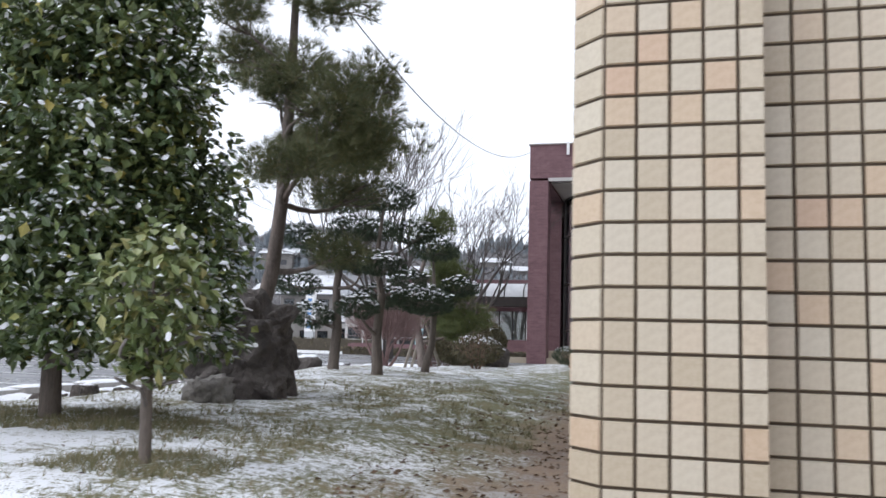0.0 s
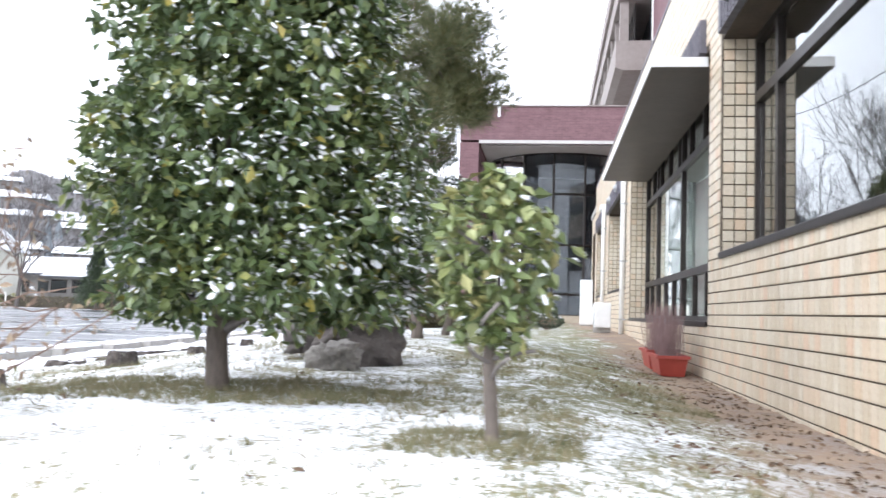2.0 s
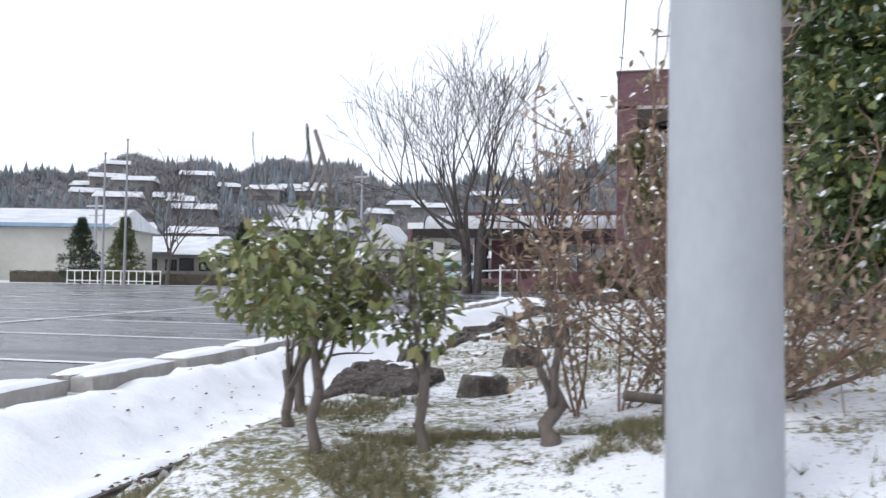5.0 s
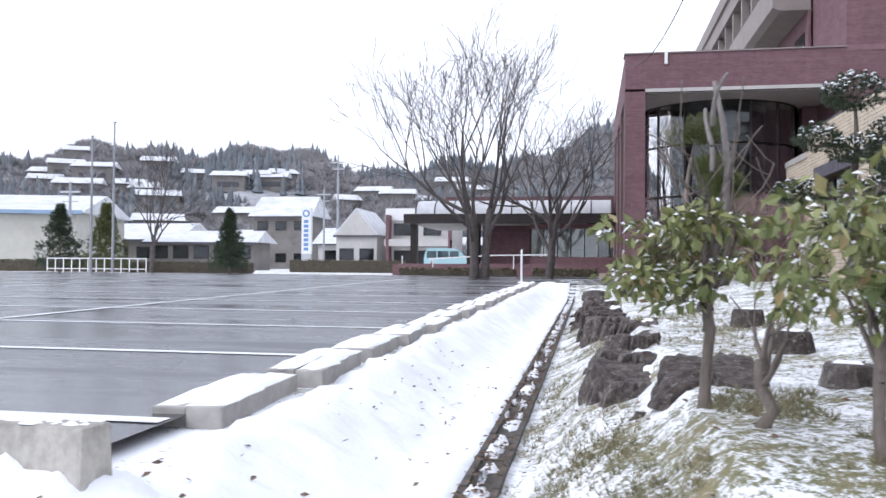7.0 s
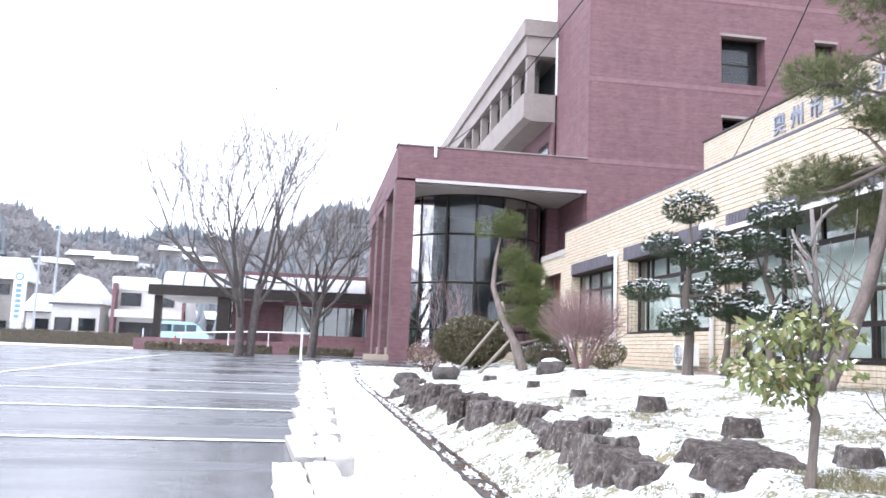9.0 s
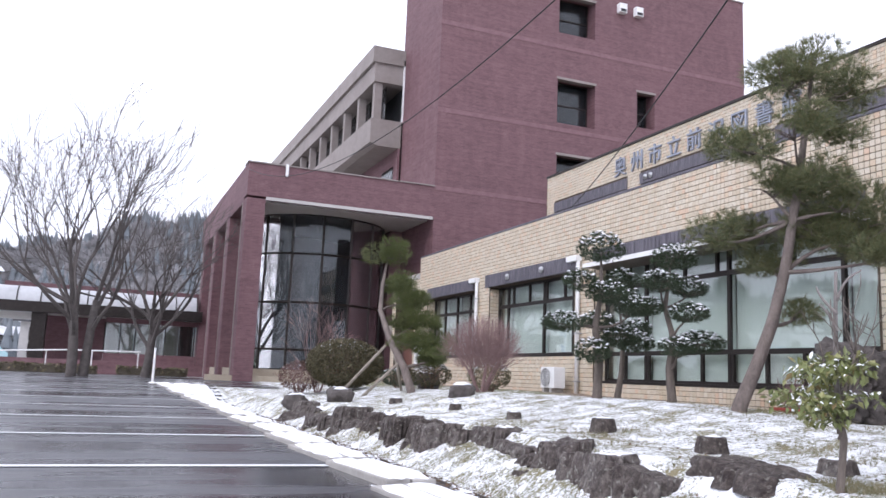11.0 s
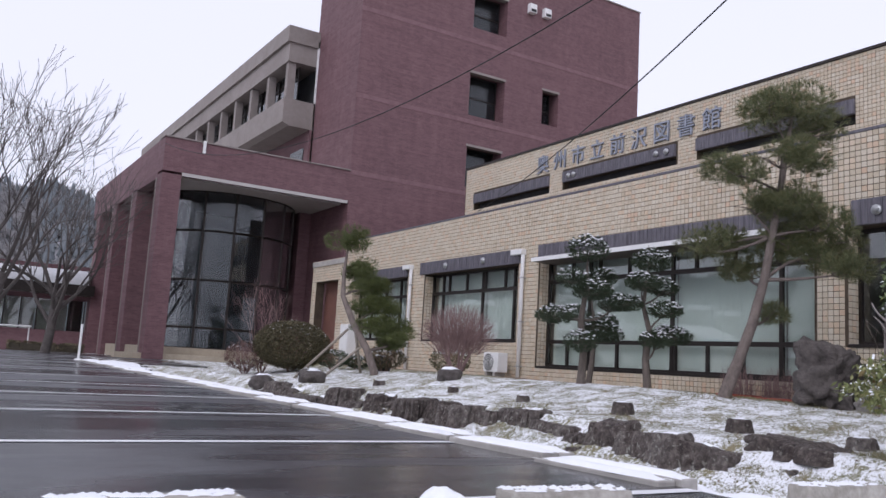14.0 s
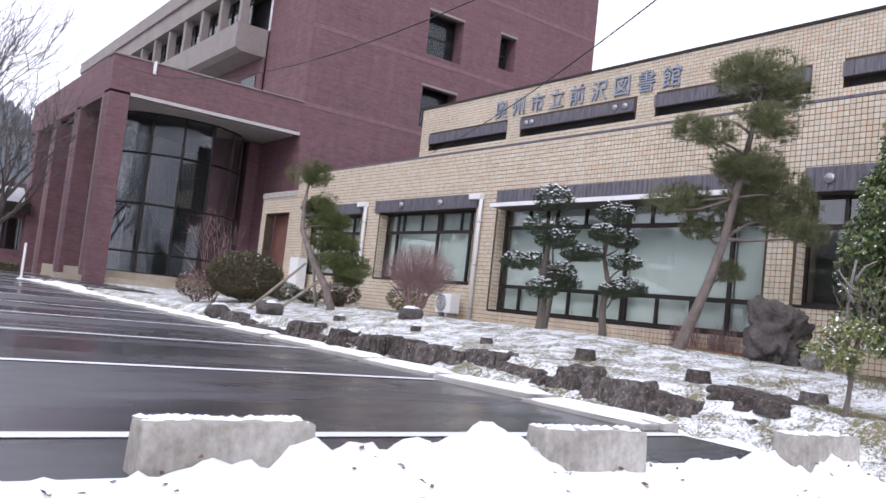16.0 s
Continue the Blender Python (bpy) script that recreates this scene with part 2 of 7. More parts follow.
LEAF = leaf_material("camellia_leaf", [(0.0, (0.042, 0.078, 0.036)), (0.55, (0.088, 0.14, 0.058)), (0.9, (0.18, 0.225, 0.075)), (0.97, (0.28, 0.28, 0.08)), (1.0, (0.42, 0.33, 0.07))], 0.4)
LEAF_SMALL = leaf_material("young_camellia_leaf", [(0.0, (0.085, 0.125, 0.045)), (0.5, (0.16, 0.205, 0.075)), (0.85, (0.25, 0.265, 0.10)), (1.0, (0.38, 0.33, 0.13))], 0.35)
LEAF_SAP = leaf_material("dull_green_leaf", [(0.0, (0.085, 0.112, 0.032)), (0.6, (0.17, 0.195, 0.065)), (0.9, (0.26, 0.255, 0.10)), (1.0, (0.20, 0.12, 0.05))], 0.45)
LEAF_DRY = leaf_material("withered_leaf", [(0.0, (0.17, 0.115, 0.085)), (0.5, (0.29, 0.205, 0.145)), (0.85, (0.38, 0.30, 0.19)), (1.0, (0.22, 0.235, 0.10))], 0.7)
NEEDLE = leaf_material("pine_needle", [(0.0, (0.06, 0.08, 0.035)), (0.5, (0.115, 0.135, 0.057)), (0.85, (0.20, 0.20, 0.085)), (1.0, (0.23, 0.16, 0.08))], 0.6)
NEEDLE_DARK = leaf_material("dark_needle", [(0.0, (0.02, 0.036, 0.018)), (0.5, (0.035, 0.055, 0.027)), (0.85, (0.055, 0.08, 0.035)), (1.0, (0.075, 0.09, 0.05))], 0.6)
NEEDLE_YELLOW = leaf_material("yellow_green_needle", [(0.0, (0.05, 0.07, 0.022)), (0.5, (0.095, 0.12, 0.035)), (0.85, (0.15, 0.17, 0.05)), (1.0, (0.19, 0.165, 0.07))], 0.6)
HEDGE = leaf_material("hedge_leaf", [(0.0, (0.05, 0.045, 0.025)), (0.5, (0.10, 0.09, 0.045)), (0.85, (0.14, 0.12, 0.06)), (1.0, (0.19, 0.14, 0.08))], 0.7)
GRASS = leaf_material("winter_grass", [(0.0, (0.09, 0.10, 0.04)), (0.4, (0.16, 0.165, 0.07)), (0.75, (0.29, 0.24, 0.15)), (1.0, (0.38, 0.31, 0.21))], 0.7)
ROCK = surface("dark_garden_rock", (0.035, 0.030, 0.028), (0.15, 0.13, 0.12), 4.0, 0.85, bumpy=1.0, dist=0.04, fine=5.0)
ROCK_LIGHT = surface("grey_garden_rock", (0.13, 0.12, 0.11), (0.33, 0.31, 0.29), 6.0, 0.85, bumpy=0.8, dist=0.03)
DARK_BARK = surface("dark_winter_bark", (0.06, 0.052, 0.048), (0.135, 0.118, 0.11), 6.0, 0.9, bumpy=0.5)
def stone_material():
    m, n, l, p = nodes_of("weathered_edging")
    co = n.new("ShaderNodeTexCoord").outputs["Object"]
    big, mid, fine = noise_node(n, l, co, 4.0, 4.0), noise_node(n, l, co, 16.0, 5.0, 0.75), noise_node(n, l, co, 70.0, 3.0)
    c = ramp(n, l, mid, [(0.36, (0.018, 0.014, 0.013)), (0.5, (0.075, 0.062, 0.056)), (0.66, (0.20, 0.175, 0.155))])
    c = mix(n, l, 0.4, c, ramp(n, l, big, [(0.35, (0.045, 0.03, 0.026)), (0.65, (0.17, 0.155, 0.14))]))
    spots = noise_node(n, l, co, 22.0, 2.0)
    c = mix(n, l, ramp(n, l, spots, [(0.60, (0.0,) * 3), (0.68, (0.6,) * 3)]), c, (0.30, 0.30, 0.265))
    r = n.new("ShaderNodeObjectInfo").outputs["Random"]
    c = mix(n, l, 1.0, c, ramp(n, l, r, [(0.0, (0.7, 0.66, 0.64)), (1.0, (1.15, 1.15, 1.15))]), "MULTIPLY")
    l.new(c, p.inputs["Base Color"])
    p.inputs["Roughness"].default_value = 0.9
    bump(n, l, mix(n, l, 0.35, mid, fine), 1.0, 0.035, p)
    return m


STUMP = stone_material()
STAINED = surface("stained_concrete", (0.17, 0.155, 0.125), (0.50, 0.475, 0.43), 5.0, 0.9, bumpy=0.6, fine=7.0, stretch=(1, 1, 0.75))
GROUND = ground_material()
ASPHALT = asphalt_material()
LINE = surface("white_line_paint", (0.60, 0.61, 0.62), (0.78, 0.79, 0.80), 9.0, 0.6, bumpy=0.1)
PLANTER = surface("red_plastic", (0.30, 0.045, 0.035), (0.40, 0.07, 0.05), 5.0, 0.45, bumpy=0.05)
STEEL = surface("galvanised_steel", (0.40, 0.41, 0.42), (0.52, 0.53, 0.54), 6.0, 0.4, 0.7, bumpy=0.1)
CABLE = surface("black_cable", (0.012, 0.012, 0.012), (0.022, 0.022, 0.022), 6.0, 0.6, bumpy=0.0)
LETTER = surface("blue_grey_letter", (0.24, 0.265, 0.325), (0.33, 0.355, 0.41), 4.0, 0.5, 0.2, bumpy=0.05)
ROOF_TILE = surface("dark_roof", (0.05, 0.05, 0.055), (0.10, 0.10, 0.11), 2.0, 0.6)
HILL_M = surface("snowy_hillside", (0.17, 0.17, 0.175), (0.50, 0.51, 0.53), 0.05, 0.9, bumpy=0.0, fine=9)
# distance haze is mixed into both tree colours: paler and greyer, firs bluer
HAZED_HILL_TREE = surface("hazed_bare_trees", (0.24, 0.235, 0.24), (0.38, 0.365, 0.365), 0.05, 0.95, bumpy=0.0, fine=5.0, island=0.12)
HAZED_HILL_FIR = surface("hill_firs", (0.125, 0.145, 0.16), (0.21, 0.23, 0.245), 0.05, 0.95, bumpy=0.0, fine=5.0, island=0.12)
VAN_PAINT = surface("pale_blue_car_paint", (0.36, 0.55, 0.58), (0.42, 0.61, 0.64), 1.0, 0.25, bumpy=0.0)
ORANGE = surface("orange_plastic", (0.70, 0.10, 0.03), (0.78, 0.14, 0.05), 4.0, 0.5, bumpy=0.0)
RUBBER = surface("black_rubber", (0.015, 0.015, 0.015), (0.03, 0.03, 0.03), 5.0, 0.8, bumpy=0.0)
SKYLIGHT = surface("frosted_skylight", (0.36, 0.37, 0.38), (0.58, 0.59, 0.60), 0.7, 0.5, bumpy=0.05)

# ---- building tools ----
def box(bm, x0, x1, y0, y1, z0, z1, bevel=0.0):
    vs = [bm.verts.new(p) for p in ((x0, y0, z0), (x1, y0, z0), (x1, y1, z0), (x0, y1, z0), (x0, y0, z1), (x1, y0, z1), (x1, y1, z1), (x0, y1, z1))]
    fs = [bm.faces.new([vs[i] for i in q]) for q in ((3, 2, 1, 0), (4, 5, 6, 7), (0, 1, 5, 4), (1, 2, 6, 5), (2, 3, 7, 6), (3, 0, 4, 7))]
    if bevel:
        es = {e for f in fs for e in f.edges}
        bmesh.ops.bevel(bm, geom=list(es), offset=bevel, segments=2, affect="EDGES", profile=0.6)
    return bm


def boxes(*bs, bevel=0.0):
    bm = bmesh.new()
    for b in bs:
        box(bm, *b, bevel=bevel)
    return bm


def mesh_from(bm, name, material, smooth=False):
    me = bpy.data.meshes.new(name)
    bm.to_mesh(me)
    bm.free()
    me.materials.append(material)
    if smooth:
        me.shade_smooth()
    return me


def part(name, bm, material, parent, label="", smooth=False):
    ob = new(name, mesh_from(bm, name, material, smooth))
    ob.parent = parent
    if label:
        tagged(ob, label)
    return ob


def data_part(name, verts, faces, material, parent, label="", smooth=False):
    me = bpy.data.meshes.new(name)
    me.from_pydata(verts, [], faces)
    me.materials.append(material)
    if smooth:
        me.shade_smooth()
    ob = new(name, me)
    ob.parent = parent
    if label:
        tagged(ob, label)
    return ob


def thing(name, x, y, z, label, category, group="", kind="", rz=0.0):
    ob = new(name)
    ob.empty_display_size = 0.1
    ob.matrix_world = pose(x, y, z, 0, 0, rz)
    return tagged(ob, label, category, group, kind)


def setting(name, bm, material, label, category, kind="structure"):
    return tagged(new(name, mesh_from(bm, name, material)), label, category, kind=kind)


def tube(points, radii, sides=6):
    """Verts and faces of a tapering tube along points."""
    pts = [Vector(p) for p in points]
    vs, fs = [], []
    side = Vector((0.31, 0.95, 0.1))
    for i, p in enumerate(pts):
        d = (pts[min(i + 1, len(pts) - 1)] - pts[max(i - 1, 0)])
        d = d.normalized() if d.length > 1e-9 else Vector((0, 0, 1))
        a = d.cross(side)
        if a.length < 0.05:
            a = d.cross(Vector((1, 0, 0)))
        a.normalize()
        b = d.cross(a)
        for k in range(sides):
            w = 2 * math.pi * k / sides
            vs.append(tuple(p + (a * math.cos(w) + b * math.sin(w)) * radii[i]))
    for i in range(len(pts) - 1):
        for k in range(sides):
            q, r = i * sides + k, i * sides + (k + 1) % sides
            fs.append((q, r, r + sides, q + sides))
    fs.append(tuple(range(sides - 1, -1, -1)))
    fs.append(tuple(range(len(vs) - sides, len(vs))))
    return vs, fs


class Soup:
    """Gathers many small pieces into one mesh."""
    def __init__(self):
        self.v, self.f = [], []

    def add(self, vs, fs):
        o = len(self.v)
        self.v.extend(vs)
        self.f.extend(tuple(i + o for i in f) for f in fs)

    def tube(self, points, radii, sides=6):
        self.add(*tube(points, radii, sides))

    def part(self, name, material, parent, label="", smooth=False):
        return data_part(name, self.v, self.f, material, parent, label, smooth)


def cyl(x, y, z0, z1, r, sides=16, r2=None):
    return tube([(x, y, z0), (x, y, z1)], [r, r if r2 is None else r2], sides)


def smooth_step(v, a, b):
    k = np.clip((v - a) / (b - a), 0, 1)
    return k * k * (3 - 2 * k)


def park_height(y):
    return -0.34 + 0.0075 * np.clip(y, 0, 31)


def ground_height(x, y):
    """Height of the ground sheet: a low mounded garden between the car park and the library, falling to the road."""
    x, y = np.asarray(x, float), np.asarray(y, float)
    base = park_height(y)
    rise = 0.18 * smooth_step(x, -7.0, -6.5) + 0.82 * smooth_step(x, -6.34, -6.08)
    top = 0.02 + 0.16 * np.exp(-((x + 3.6) ** 2 / 5 + (y - 6.5) ** 2 / 14)) + 0.10 * np.exp(-((x + 3.9) ** 2 / 4 + (y - 13) ** 2 / 16))
    top = top - 0.13 * smooth_step(x, -1.6, -0.3) * (1 - smooth_step(y, 5, 11)) + 0.12 * smooth_step(y, 9, 14) * smooth_step(x, -2, -0.5)
    top = top - 0.22 * smooth_step(-x, 3.5, 5.5) + 0.17 * np.exp(-((x + 4.9) ** 2 / 0.7 + (y - 9.3) ** 2 / 1.6))
    end = 1 - smooth_step(y, 20, 24) * (1 - smooth_step(x, -2, -1)) * 0.8
    h = base + (top - base) * rise * end
    dip = smooth_step(x, -8.3, -7.35) * (0.75 * (1 - smooth_step(x, -6.95, -6.35)) + 0.25 * (1 - smooth_step(x, -6.4, -6.1)))
    h = h - 0.37 * dip * (1 - smooth_step(y, 19, 23)) * (1 - 0.6 * smooth_step(-y, 0.1, 1.9))
    h = h - 0.75 * smooth_step(-y, 0.1, 1.9)
    h = np.where((x < -8.05) & (y > -0.2), base - 0.06, h)
    return h


def on_ground(x, y):
    return float(ground_height(x, y))


# ---- foliage ----
def leaf_cloud(rng, centres, dirs, length, width, droop=0.3):
    """Folded leaves at centres that point along dirs."""
    n = len(centres)
    d = dirs / np.maximum(np.linalg.norm(dirs, axis=1, keepdims=True), 1e-6)
    d[:, 2] -= droop * rng.random(n)
    d /= np.linalg.norm(d, axis=1, keepdims=True)
    up = np.tile((0.0, 0, 1), (n, 1)) + rng.normal(0, 0.45, (n, 3))
    s = np.cross(d, up)
    s /= np.maximum(np.linalg.norm(s, axis=1, keepdims=True), 1e-6)
    u = np.cross(s, d)
    ln = (length * rng.uniform(0.7, 1.25, n))[:, None]
    wd = (width * rng.uniform(0.75, 1.2, n))[:, None]
    a, tip = centres - d * ln * 0.5, centres + d * ln * 0.5 - u * ln * 0.10
    mid = centres - u * wd * 0.12
    le, ri = centres + s * wd * 0.5 + u * wd * 0.10 - d * ln * 0.05, centres - s * wd * 0.5 + u * wd * 0.10 - d * ln * 0.05
    v = np.stack([a, le, tip, ri, mid], 1).reshape(-1, 3)
    k = np.arange(n) * 5
    f = np.concatenate([np.stack([k, k + 4, k + 1], 1), np.stack([k + 4, k + 2, k + 1], 1), np.stack([k, k + 3, k + 4], 1), np.stack([k + 4, k + 3, k + 2], 1)])
    return v.tolist(), f.tolist(), (d, s, u, ln, wd)


def snow_caps(rng, centres, frame_of, pick, thick=0.006, spread=0.62):
    d, s, u, ln, wd = (q[pick] for q in frame_of)
    flip = np.where(u[:, 2:3] < 0, -1, 1)
    u = u * flip
    c = centres[pick] + u * 0.004
    ln, wd = ln * rng.uniform(0.35, 0.85, (len(c), 1)) * spread * 1.4, wd * rng.uniform(0.35, 0.75, (len(c), 1)) * spread * 1.3
    c = c + s * wd * rng.normal(0, 0.5, (len(c), 1)) + d * ln * rng.normal(0, 0.25, (len(c), 1))
    top = c + np.array((0, 0, 1.0)) * thick * 1.8
    ring = [c + d * ln * 0.5, c + (d * 0.3) * ln + s * wd * 0.45, c - (d * 0.3) * ln + s * wd * 0.45, c - d * ln * 0.5, c - (d * 0.3) * ln - s * wd * 0.45, c + (d * 0.3) * ln - s * wd * 0.45]
    v = np.stack(ring + [top], 1).reshape(-1, 3)
    k = np.arange(len(c)) * 7
    f = np.concatenate([np.stack([k + i, k + (i + 1) % 6, k + 6], 1) for i in range(6)])
    return v.tolist(), f.tolist()


def tufts(rng, centres, dirs, length, thick, count, spread=0.55):
    """Tufts of needles: count thin blades fanning from each centre."""
    n = len(centres)
    c = np.repeat(centres, count, 0)
    d = np.repeat(dirs, count, 0) + rng.normal(0, spread, (n * count, 3))
    d /= np.maximum(np.linalg.norm(d, axis=1, keepdims=True), 1e-6)
    s = np.cross(d, rng.normal(0, 1, d.shape))
    s /= np.maximum(np.linalg.norm(s, axis=1, keepdims=True), 1e-6)
    ln = (length * rng.uniform(0.6, 1.15, len(c)))[:, None]
    v = np.stack([c - s * thick, c + s * thick, c + d * ln], 1).reshape(-1, 3)
    k = np.arange(len(c)) * 3
    return v.tolist(), np.stack([k, k + 1, k + 2], 1).tolist()


def ball_points(rng, n, radii, inner=0.55):
    p = rng.normal(0, 1, (n, 3))
    p /= np.linalg.norm(p, axis=1, keepdims=True)
    return p * (rng.uniform(inner ** 3, 1, (n, 1)) ** (1 / 3)) * np.array(radii), p


def limb(rng, a, b, bend=0.12, steps=5):
    a, b = np.array(a, float), np.array(b, float)
    off = rng.normal(0, bend * np.linalg.norm(b - a), 3)
    return [tuple(a + (b - a) * k / steps + off * math.sin(math.pi * k / steps)) for k in range(steps + 1)]


def taper(r0, r1, n):
    return [r0 + (r1 - r0) * k / (n - 1) for k in range(n)]


def branches(rng, soup, start, way, length, radius, depth, spread=0.5, up=0.15, kids=3, sides=5, minr=0.004):
    """A bare branch that forks again and again."""
    p, d = np.array(start, float), np.array(way, float) / np.linalg.norm(way)
    pts, rs, n = [tuple(p)], [radius], 4
    dirs = []
    for k in range(n):
        d = d + rng.normal(0, 0.10, 3) + np.array((0, 0, up * 0.3))
        d /= np.linalg.norm(d)
        p = p + d * length / n
        pts.append(tuple(p))
        rs.append(max(minr, radius * (1 - 0.45 * (k + 1) / n)))
        dirs.append(d.copy())
    soup.tube(pts, rs, sides if depth > 1 else 3)
    if depth == 0:
        return
    for k in range(kids):
        at = rng.integers(2, n + 1) if k else n
        nd = dirs[at - 1] + rng.normal(0, spread, 3) + np.array((0, 0, up))
        branches(rng, soup, pts[at], nd, length * rng.uniform(0.6, 0.85), max(minr, rs[at] * 0.72), depth - 1, spread, up, kids, sides, minr)


def rock_bm(rng, sx, sy, sz, rough=0.18, flat=0.0, cuts=3):
    """A rough stone sitting on z = 0."""
    bm = bmesh.new()
    bmesh.ops.create_icosphere(bm, subdivisions=cuts, radius=1.0)
    o = Vector(rng.uniform(-50, 50, 3))
    for v in bm.verts:
        c = v.co.copy()
        q = Vector([math.copysign(abs(t) ** 0.78, t) for t in c])
        k = 1 + rough * 1.6 * noise.noise(c * 1.3 + o) + rough * 0.9 * noise.noise(c * 3.4 + o) + rough * 0.4 * noise.noise(c * 8 + o)
        k -= rough * 0.5 * abs(noise.noise(c * 2.2 + o * 2)) + rough * 0.25 * abs(noise.noise(c * 5.5 + o))
        q = q * k * 0.9
        if flat and q.z > 1 - flat:
            q.z = 1 - flat + (q.z - 1 + flat) * 0.15
        v.co = Vector((q.x * sx / 2, q.y * sy / 2, max(0, (q.z + 0.85) / 1.75) * sz - 0.03))
    return bm

# ---- ground, car park, kerbs ----
def sheet(name, xs, ys, height, material, label, category):
    xs, ys = np.array(xs), np.array(ys)
    gx, gy = np.meshgrid(xs, ys)
    v = np.stack([gx, gy, height(gx, gy)], -1).reshape(-1, 3)
    nx = len(xs)
    i = (np.arange(len(ys) - 1)[:, None] * nx + np.arange(nx - 1)).reshape(-1)
    f = np.stack([i, i + 1, i + nx + 1, i + nx], 1)
    ob = data_part(name, v.tolist(), f.tolist(), material, None, smooth=True)
    return tagged(ob, label, category, kind="structure")


def lumpy(x, y):
    h = ground_height(x, y)
    n = 0.010 * np.sin(x * 7.1 + 1.3 * np.sin(y * 5.3)) * np.sin(y * 6.3 + np.sin(x * 4.7)) + 0.006 * np.sin(x * 17 + y * 13) * np.sin(y * 19 - x * 5)
    return h + n * ((x > -8.2) & (y < 30) & (x < 1))


def spaced(*runs):
    out = []
    for a, b, step in runs:
        out.extend(np.arange(a, b, step).tolist())
    return out


gx = spaced((-900, -100, 100), (-100, -20, 8), (-20, -9, 1), (-9, 0.4, 0.09), (0.4, 12, 2.4), (12, 100, 11), (100, 901, 100))
gy = spaced((-300, -20, 40), (-20, -3, 2), (-3, 12, 0.09), (12, 30, 0.25), (30, 100, 5), (100, 1201, 100))
ground = sheet("ground", gx, gy, lumpy, GROUND, "winter turf thinly covered with patchy snow", "ground")

asphalt = sheet("parking_lot", spaced((-60, -8.6, 0.99)) + [-8.40], [-0.30, 0, 1, 2, 4, 8, 16, 24, 31, 37.8], lambda x, y: park_height(y), ASPHALT, "wet dark asphalt car park with shiny patches", "parking lot")
forecourt = sheet("forecourt", [-8.6, -6, -4, -2, 0, 2, 3], [22.6, 24, 27, 31, 34, 38], lambda x, y: park_height(y) + 0.004, ASPHALT, "wet asphalt drive before the brick portico", "driveway")

BAY = 2.55
for k in range(14):
    y = 0.57 + k * BAY
    if y > 22:
        break
    bm = bmesh.new()
    z = float(park_height(y)) + 0.005
    vs = [bm.verts.new(p) for p in ((-18.5, y - 0.06, z), (-8.42, y - 0.06, z), (-8.42, y + 0.06, z), (-18.5, y + 0.06, z))]
    bm.faces.new(vs)
    tagged(new("bay_line", mesh_from(bm, "bay_line", LINE)), "white painted line between parking bays", "road marking", "bay lines", "structure")
for k in range(14):
    y = 0.57 + k * BAY
    if y > 30:
        break
    bm = bmesh.new()
    z = float(park_height(y)) + 0.005
    vs = [bm.verts.new(p) for p in ((-26.0, y - 0.06, z), (-21.0, y - 0.06, z), (-21.0, y + 0.06, z), (-26.0, y + 0.06, z))]
    bm.faces.new(vs)
    tagged(new("bay_line", mesh_from(bm, "bay_line", LINE)), "white painted line of the far parking row", "road marking", "bay lines", "structure")
for x, y0, y1 in ((-13.4, 0.7, 8.0), (-13.4, 8.0, 28.0), (-20.9, -0.2, 28.0)):
    bm = bmesh.new()
    zs = float(park_height(y0)) + 0.009, float(park_height(y1)) + 0.009
    vs = [bm.verts.new(p) for p in ((x - 0.06, y0, zs[0]), (x + 0.06, y0, zs[0]), (x + 0.06, y1, zs[1]), (x - 0.06, y1, zs[1]))]
    bm.faces.new(vs)
    tagged(new("aisle_line", mesh_from(bm, "aisle_line", LINE)), "long white painted line across the bays", "road marking", "", "structure")

rng = np.random.default_rng(4)


def snow_slab(rng, x0, x1, y0, y1, z, t, rough=0.22):
    """A soft, uneven layer of snow on a block."""
    nx, ny = 5, 8
    v, f = [], []
    for j in range(ny):
        for i in range(nx):
            a, b = i / (nx - 1), j / (ny - 1)
            e = min(a, 1 - a, b, 1 - b)
            jx, jy = (rng.normal(0, 0.012), rng.normal(0, 0.018)) if e == 0 else (0, 0)
            h = t * (0.05 if e == 0 else 1) * rng.uniform(1 - rough, 1 + rough)
            v.append((x0 + (x1 - x0) * a + jx, y0 + (y1 - y0) * b + jy, z + h))
    for j in range(ny - 1):
        for i in range(nx - 1):
            k = j * nx + i
            f.append((k, k + 1, k + nx + 1, k + nx))
    return v, f


for k in range(18):
    y = 0.68 + k * 1.275
    z = float(park_height(y))
    kb = thing("kerb_block", -8.41 + rng.normal(0, 0.025), y + 0.6, z, "pair of grey concrete kerb blocks capped with snow", "kerb", "kerb blocks beside the car park", "", 3.2 + rng.normal(0, 1.0))
    for a, slide in ((-0.09, rng.normal(0, 0.03)), (0.09, rng.normal(0, 0.03))):
        lift = rng.normal(0, 0.006)
        part("block", boxes((a - 0.086, a + 0.086, slide - 0.59, slide + 0.59, -0.2, 0.046 + lift), bevel=0.012), CONCRETE, kb)
        v, f = snow_slab(rng, a - 0.072, a + 0.086, slide - 0.57, slide + 0.58, 0.044 + lift, 0.028, 0.15)
        data_part("snow", v, f, SNOW, kb, "soft white snow cap", True)


